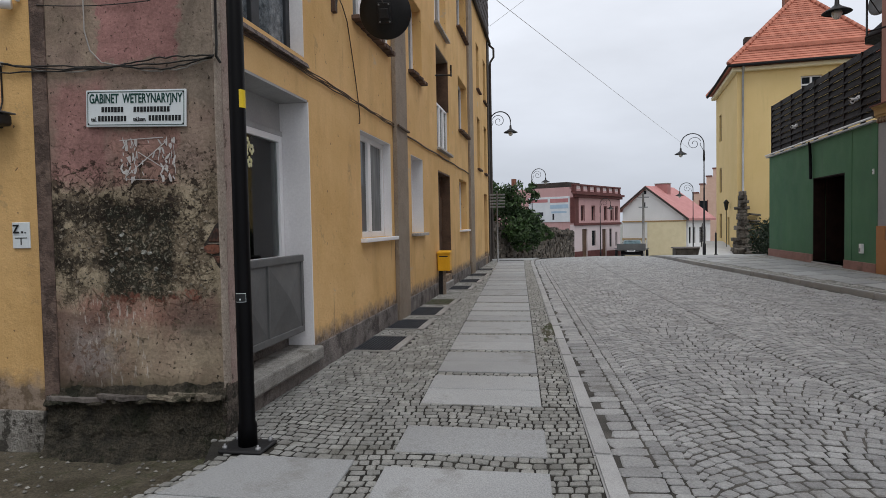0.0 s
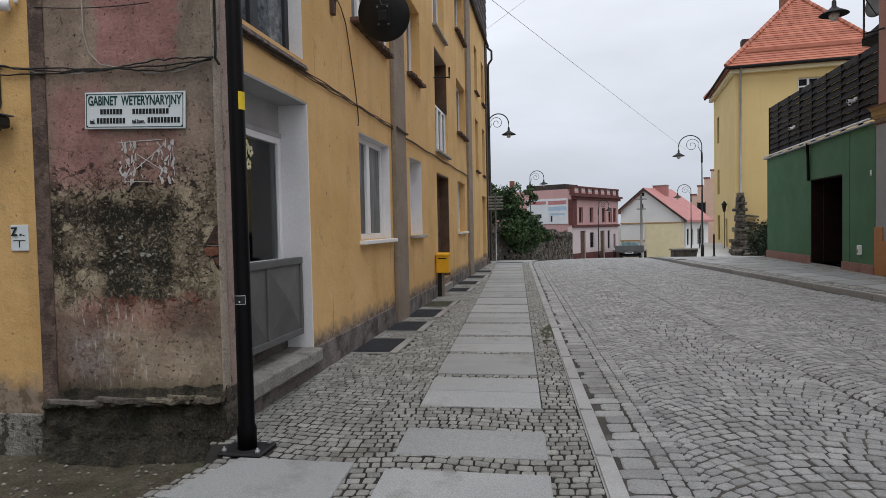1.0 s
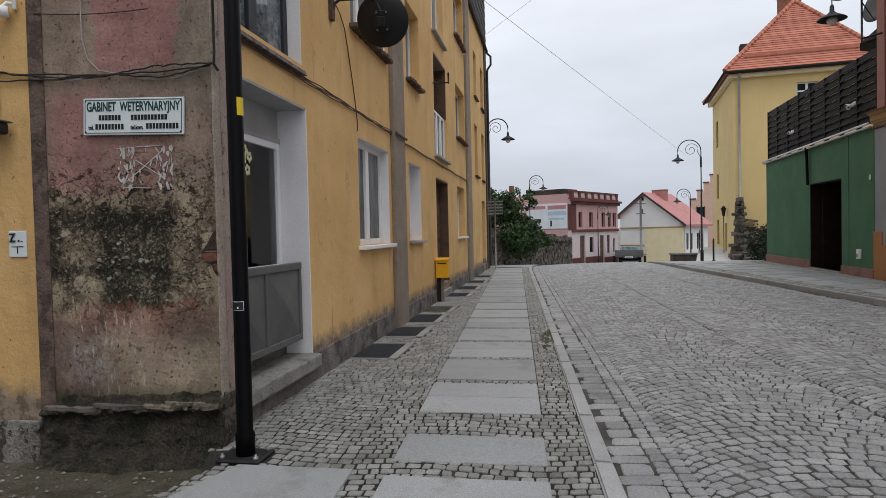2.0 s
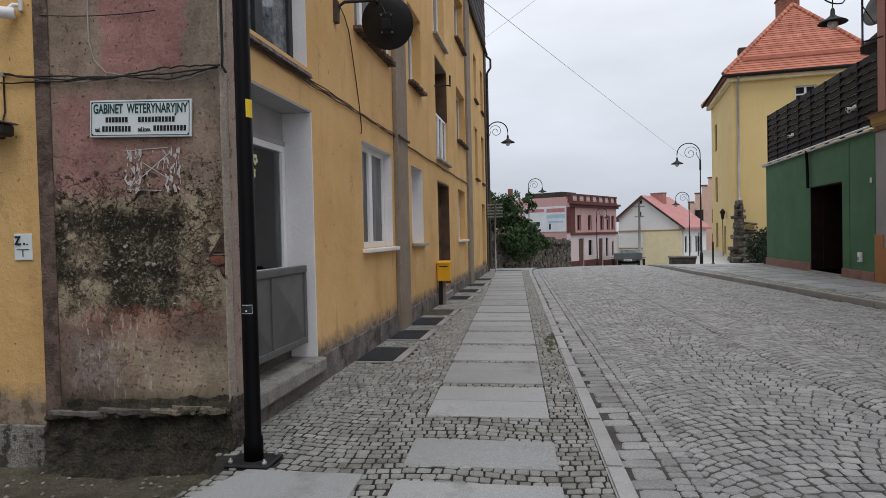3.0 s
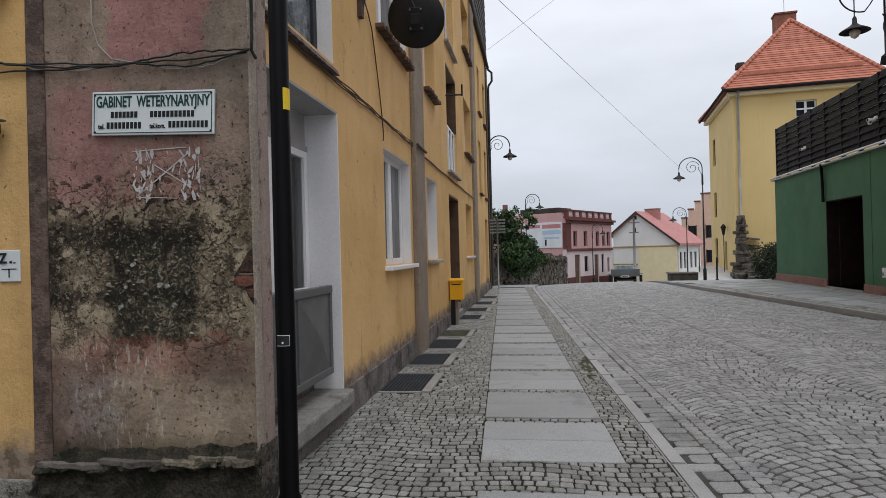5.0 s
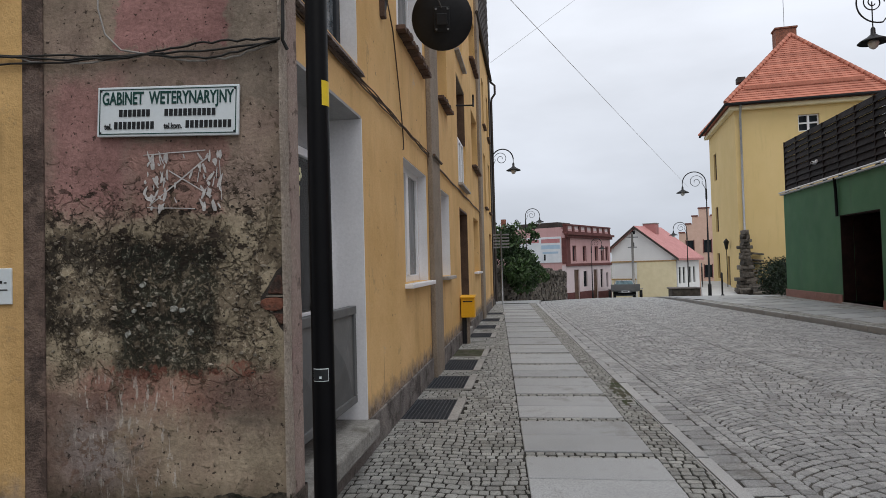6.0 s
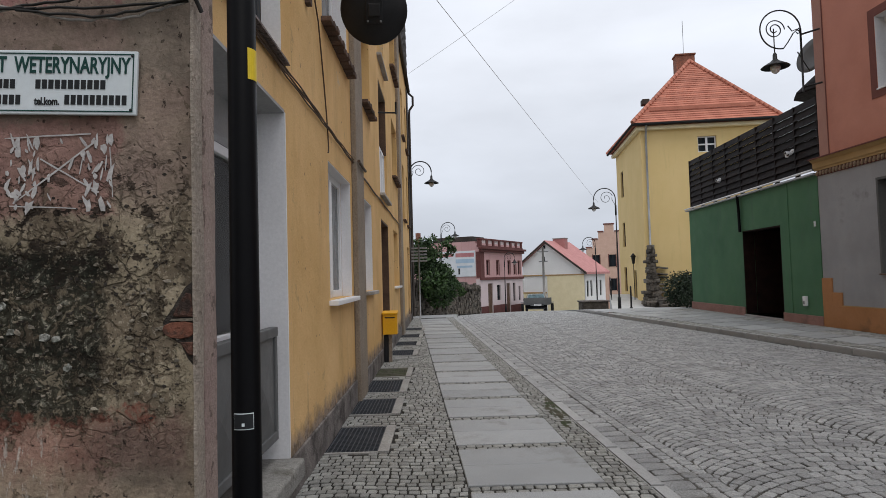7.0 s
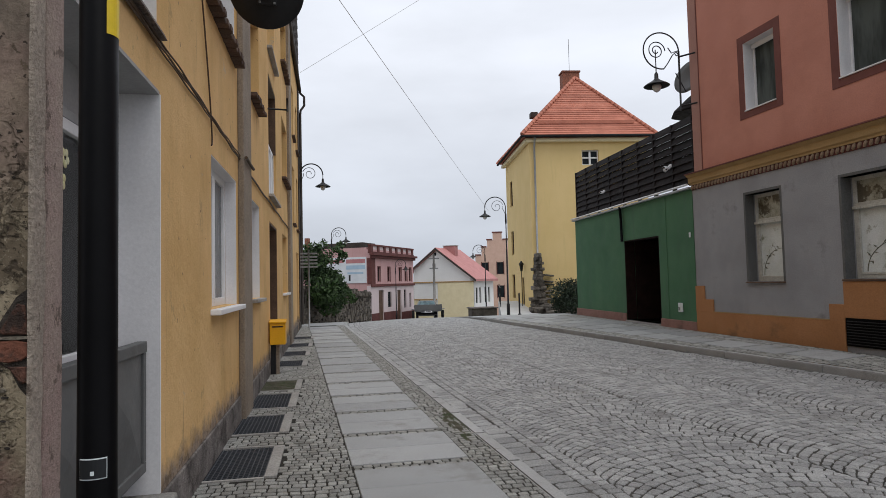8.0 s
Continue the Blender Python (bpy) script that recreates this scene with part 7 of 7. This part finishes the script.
for h in PW:
    w = window(pk, *h, depth=0.10, frame_mat=MAROON, mullions=0, fw=0.06)
    part("surround", boxes((h[0] - 0.04, h[0], -0.02, 0, h[2] - 0.05, h[3] + 0.05), (h[1], h[1] + 0.04, -0.02, 0, h[2] - 0.05, h[3] + 0.05), (h[0], h[1], -0.03, 0, h[3], h[3] + 0.05)), MAROON, w)
for i, h in enumerate(PD):
    part("door" if i in (0, 2) else "window", boxes((h[0], h[1], 0.1, 0.16, h[2], h[3])), BROWNWOOD if i in (0, 2) else GLASS, pk)
part("roof", boxes((0.3, 8.5, 0.2, 9.0, 3.9, 4.05)), DARKROOF, pk)
part("roof_house", boxes((0.8, 3.0, 1.0, 4.4, 4.05, 4.60), bev=0.03), DARKROOF, pk)
part("chimney", boxes((0.6, 0.9, 5.6, 5.9, 4.0, 5.1)), BRICKRED, pk)
bb = part("billboard", boxes((-0.06, -0.004, 0.35, 3.9, 1.52, 3.45), bev=0.01), BANNER, pk, "large faded advertising panel")
part("print_block", boxes((-0.066, -0.061, 0.45, 2.0, 3.0, 3.3), (-0.066, -0.061, 2.2, 3.8, 3.05, 3.3)), REDPRINT, bb)
part("print_block", boxes((-0.066, -0.061, 0.45, 2.0, 2.55, 2.85), (-0.066, -0.061, 0.6, 1.9, 2.2, 2.35)), BLUEPRINT, bb)
part("print_block", boxes((-0.066, -0.061, 1.65, 1.8, 1.7, 2.15), (-0.066, -0.061, 2.6, 3.2, 2.0, 2.3), (-0.066, -0.061, 2.5, 3.7, 1.62, 1.74)), BLACKINK, bb)

# white gabled house
wh = thing("white_house", along(9.07, 57.5, -34.8), "off-white gabled house with a haze-toned red tile roof", "house")
part("gable_wall", prism(bmesh.new(), [(0, 0, -4), (6.1, 0, -4), (6.1, 0, 1.75), (2.45, 0, 4.45), (0, 0, 2.65)], (0, 0.35, 0)), WHITEHOUSE, wh)
part("yellow_band", boxes((2.5, 6.13, -0.05, 0.0, -4, 1.38), (0.0, 2.3, -0.05, 0.0, -4, -0.25), bev=0.01), HOUSECREAM, wh, "pale yellow lower wall")
part("string_course", boxes((-0.05, 6.15, -0.08, 0.0, 1.385, 1.50)), CORNICE, wh)
part("string_course", boxes((-0.05, 2.4, -0.08, 0.0, -0.245, -0.12)), CORNICE, wh)
bm = wall_bm(0.0, 5.4, -4, 1.75, 0.3, [(0.6, 1.1, -0.6, 0.85), (1.5, 2.0, -0.6, 0.85), (2.9, 3.4, -0.6, 0.85), (3.9, 4.4, -0.6, 0.85)])
bm.transform(pose(6.1, 0, 0, 0, 0, 90)); part("side_wall", bm, WHITEHOUSE, wh)
for a in (0.6, 1.5, 2.9, 3.9):
    bm = boxes((a, a + 0.5, 0.1, 0.15, -0.6, 0.85)); bm.transform(pose(6.1, 0, 0, 0, 0, 90)); part("window", bm, GLASS, wh)
part("roof", prism(bmesh.new(), [(6.5, -0.3, 1.45), (6.5, -0.3, 1.65), (2.45, -0.3, 4.72), (2.45, -0.3, 4.5)], (0, 6.0, 0)), TILEPINK, wh, "dusty red tiles with distance haze in their colour")
part("roof", prism(bmesh.new(), [(-0.4, -0.3, 2.35), (-0.4, -0.3, 2.55), (2.448, -0.3, 4.72), (2.448, -0.3, 4.5)], (0, 6.0, 0)), TILEPINK, wh)
part("verge_board", prism(bmesh.new(), [(6.5, -0.34, 1.42), (6.5, -0.34, 1.62), (2.45, -0.34, 4.68), (-0.4, -0.34, 2.52), (-0.4, -0.34, 2.34), (2.45, -0.34, 4.48)], (0, 0.03, 0)), DARKROOF, wh)
part("chimney", boxes((2.25, 3.50, 2.0, 2.7, 3.7, 4.92), bev=0.02), TILEPINK, wh)
part("chimney_cap", boxes((2.2, 3.55, 1.95, 2.75, 4.92, 5.0), bev=0.02), CONCRETE, wh)
for a, b, c, d in ((2.0, 2.3, 2.7, 3.2), (2.15, 2.4, 3.95, 4.25)):
    part("window", boxes((a, b, -0.015, 0.0, c, d)), GLASS, wh)

# stepped gable behind
og = thing("stepped_gable_house", along(17.2, 66, -12), "salmon house with a stepped gable", "house")
outline = [(0, -4), (8, -4), (8, 4.3), (4.3, 4.3), (4.3, 5.2), (3.65, 5.2), (3.65, 6.0), (3.0, 6.0), (3.0, 6.8), (2.0, 6.8), (2.0, 6.0), (1.35, 6.0), (1.35, 5.2), (0.7, 5.2), (0.7, 4.3), (0, 4.3)]
part("gable_wall", prism(bmesh.new(), [(a, 0, z) for a, z in outline], (0, 0.4, 0)), BRICKGABLE, og)
for a, b, zt in ((-0.05, 0.62, 4.3), (0.62, 1.27, 5.2), (1.27, 1.92, 6.0), (1.92, 3.08, 6.8), (3.08, 3.73, 6.0), (3.73, 4.38, 5.2)):
    part("coping", boxes((a, b, -0.06, 0.46, zt, zt + 0.14)), REDTRIM, og)
for a, c in ((0.7, 2.2), (2.4, 2.2), (0.7, -0.4), (2.4, -0.4)):
    w = part("window", boxes((a, a + 0.7, -0.02, 0.0, c, c + 1.3)), GLASS, og)
    part("window_frame", boxes((a - 0.08, a, -0.04, 0.0, c - 0.08, c + 1.38), (a + 0.7, a + 0.78, -0.04, 0.0, c - 0.08, c + 1.38)), MAROON, w)

up = thing("utility_pole", pose(10.6, 55, gz(55)), "grey concrete utility pole with insulators", "utility pole")
part("pole", tube(bmesh.new(), [(0, 0, -0.2), (0, 0, 6.0)], [0.14, 0.09]), CONCRETE, up)
part("crossarm", boxes((-0.5, 0.5, -0.05, 0.05, 5.5, 5.6)), GALV, up)
part("crossarm", boxes((-0.4, 0.4, -0.05, 0.05, 4.6, 4.7)), GALV, up)

# ---- estate car and trailer ----
car = thing("estate_car", pose(8.89, 49.0, road_z(8.89, 49.0), -3.4, 0, -8), "black estate car seen from behind on the downhill street", "car")
secs = [(-2.25, 0.35, 0.95, 0.78), (-2.2, 0.3, 1.05, 0.84), (-1.2, 0.25, 1.02, 0.87), (0.9, 0.25, 0.98, 0.87), (1.9, 0.28, 0.85, 0.82), (2.2, 0.35, 0.7, 0.72)]
bm = bmesh.new()
rings = []
for y, z0, z1, hw in secs:
    rings.append([bm.verts.new((x, y, z)) for x, z in ((-hw * .92, z0), (-hw, z0 + .15), (-hw, z1 - .12), (-hw * .92, z1), (hw * .92, z1), (hw, z1 - .12), (hw, z0 + .15), (hw * .92, z0))])
for a, b in zip(rings, rings[1:]):
    for i in range(8):
        bm.faces.new((a[i], a[(i + 1) % 8], b[(i + 1) % 8], b[i]))
bm.faces.new(rings[0][::-1]); bm.faces.new(rings[-1])
bmesh.ops.recalc_face_normals(bm, faces=bm.faces[:])
body = part("body", bm, CARPAINT, car)
bm = bmesh.new()
lo = [(-0.82, -2.15, 1.0), (0.82, -2.15, 1.0), (0.82, 1.0, 0.98), (-0.82, 1.0, 0.98)]
hi = [(-0.62, -1.85, 1.47), (0.62, -1.85, 1.47), (0.62, 0.2, 1.47), (-0.62, 0.2, 1.47)]
a, b = [bm.verts.new(p) for p in lo], [bm.verts.new(p) for p in hi]
bm.faces.new(b)
for i in range(4):
    bm.faces.new((a[i], a[(i + 1) % 4], b[(i + 1) % 4], b[i]))
bmesh.ops.bevel(bm, geom=bm.edges[:], offset=0.04, segments=2, affect="EDGES")
part("cabin", bm, CARPAINT, car)
part("rear_window", prism(bmesh.new(), [(-0.70, -2.125, 1.06), (0.70, -2.125, 1.06), (0.58, -1.905, 1.40), (-0.58, -1.905, 1.40)], (0, -0.012, 0.008)), glass_dark("car_rear_glass", (0.05, 0.08, 0.09)), car)
for s in (-1, 1):
    part("side_window", prism(bmesh.new(), [(s * 0.822, -1.95, 1.06), (s * 0.822, 0.75, 1.06), (s * 0.655, 0.15, 1.41), (s * 0.655, -1.8, 1.41)], (s * 0.01, 0, 0.004)), GLASS, car)
    part("tail_lamp", boxes((min(s * 0.62, s * 0.85), max(s * 0.62, s * 0.85), -2.27, -2.2, 0.72, 0.98), bev=0.01), LIGHTRED, car)
    part("roof_rail", tube(bmesh.new(), [(s * 0.56, -1.7, 1.49), (s * 0.56, -1.6, 1.54), (s * 0.56, 0.0, 1.54), (s * 0.56, 0.1, 1.49)], 0.015), BLACKPAINT, car)
    part("mirror", boxes((min(s * 0.86, s * 1.04), max(s * 0.86, s * 1.04), 0.7, 0.82, 0.98, 1.12), bev=0.02), CARPAINT, car)


def wheel(parent, x, y, z, r, w_):
    t = lathe(bmesh.new(), [(r * 0.6, -w_ / 2), (r * 0.94, -w_ / 2), (r, -w_ * 0.35), (r, w_ * 0.35), (r * 0.94, w_ / 2), (r * 0.6, w_ / 2)], 24); t.transform(pose(x, y, z, 0, 90, 0))
    tyre = part("tyre", t, RUBBER, parent)
    t = lathe(bmesh.new(), [(0.04, -w_ * 0.42), (r * 0.6, -w_ * 0.4), (r * 0.6, w_ * 0.4), (0.04, w_ * 0.42)], 16); t.transform(pose(x, y, z, 0, 90, 0))
    part("rim", t, GALV, tyre)


for x in (-0.76, 0.76):
    for y in (-1.35, 1.35):
        wheel(car, x, y, 0.31, 0.31, 0.2)
part("bumper", boxes((-0.84, 0.84, -2.32, -2.2, 0.36, 0.60), bev=0.03), BLACKPAINT, car)
part("number_plate", boxes((-0.26, 0.26, -2.335, -2.322, 0.66, 0.77)), PVC, car)
part("text_bar", boxes((-0.2, 0.2, -2.339, -2.336, 0.69, 0.74)), BLACKINK, car)

tr = thing("flat_trailer", pose(8.14, 43.4, road_z(8.14, 43.4), -3.4, 0, -8), "galvanised flat trailer with a grey tailboard and open side frames", "trailer")
part("bed", boxes((-0.95, 0.95, -1.5, 2.2, 0.52, 0.58), bev=0.01), GALV, tr)
part("tailboard", boxes((-0.98, 0.98, -1.56, -1.51, 0.56, 0.98), bev=0.008), GREYMETAL, tr)
part("number_plate", boxes((-0.26, 0.26, -1.585, -1.562, 0.42, 0.53)), PVC, tr)
part("text_bar", boxes((-0.2, 0.2, -1.59, -1.586, 0.45, 0.50)), BLACKINK, tr)
for s in (-1, 1):
    fr = part("side_rail", boxes((s * 0.96 - 0.02, s * 0.96 + 0.02, -1.5, 2.2, 0.94, 0.99), (s * 0.96 - 0.02, s * 0.96 + 0.02, -1.5, 2.2, 0.58, 0.62), bev=0.004), GALV, tr)
    for i in range(7):
        part("stay", tube(bmesh.new(), [(s * 0.96, -1.4 + 0.52 * i, 0.6), (s * 0.96, -1.15 + 0.52 * i, 0.95)], 0.02, 6), GALV, fr)
    part("mudguard", boxes((s * 1.08 - 0.13, s * 1.08 + 0.13, -0.4, 1.0, 0.66, 0.70), bev=0.01), GALV, tr)
    for y in (-0.05, 0.62):
        wheel(tr, s * 1.08, y, 0.3, 0.3, 0.18)
part("drawbar", tube(bmesh.new(), [(-0.5, 2.2, 0.5), (0, 3.3, 0.48)], 0.04), GALV, tr)
part("drawbar", tube(bmesh.new(), [(0.5, 2.2, 0.5), (0, 3.3, 0.48)], 0.04), GALV, tr)

# ---- kerbs, slabs and nearest setts ----
rnd = random.Random(2)


def kerb_stones(xf, x_w, ztop, zbot, y0, y1, parent, name="kerb_stone", inward=0.0):
    y = y0
    while y < y1:
        L = 0.98
        bm = bmesh.new()
        a, b = xf(y), xf(y + L)
        za, zb = ztop(y), ztop(y + L)
        pts = [(a, y + 0.004, za), (a + x_w, y + 0.004, za), (b + x_w, y + L - 0.004, zb), (b, y + L - 0.004, zb)]
        prism(bm, pts, (0, 0, -zbot))
        top = [e for e in bm.edges if all(v.co.z > min(za, zb) - 0.01 for v in e.verts)]
        bmesh.ops.bevel(bm, geom=top, offset=0.012, segments=2, affect="EDGES")
        part(name, bm, KERB, parent)
        y += L + 0.008


kerb_stones(kerb_x, 0.118, lambda y: gz(y) + 0.004, 0.16, -8.92, 24.0, pavement)
kerb_stones(rkerb_x, 0.13, lambda y: gz(y) + fore(y) - 0.01, 0.16, -2.0, 26.0, rpave)


def slab_piece(q, z, parent, name="slab", tilt=0.0):
    bm = bmesh.new()
    zz = z if callable(z) else (lambda x, y: z)
    t = rnd.uniform(-0.003, 0.003)
    prism(bm, [(x, y, zz(x, y) + t) for x, y in q], (0, 0, -0.06))
    top = [e for e in bm.edges if all(v.co.z > zz(v.co.x, v.co.y) - 0.02 for v in e.verts)]
    bmesh.ops.bevel(bm, geom=top, offset=0.005, segments=1, affect="EDGES")
    part(name, bm, SLAB, parent)


for q in pslabs + corner_slabs:
    slab_piece(q, lambda x, y: gz(y) + 0.008, pavement)
for q in rslab:
    slab_piece(q, lambda x, y: rz(x, y) + 0.008, rpave)
stone_pieces("sett", near, SETT, road, drop=0.0125)
stone_pieces("cobble", near_c, COBBLE, pavement, drop=0.0115)
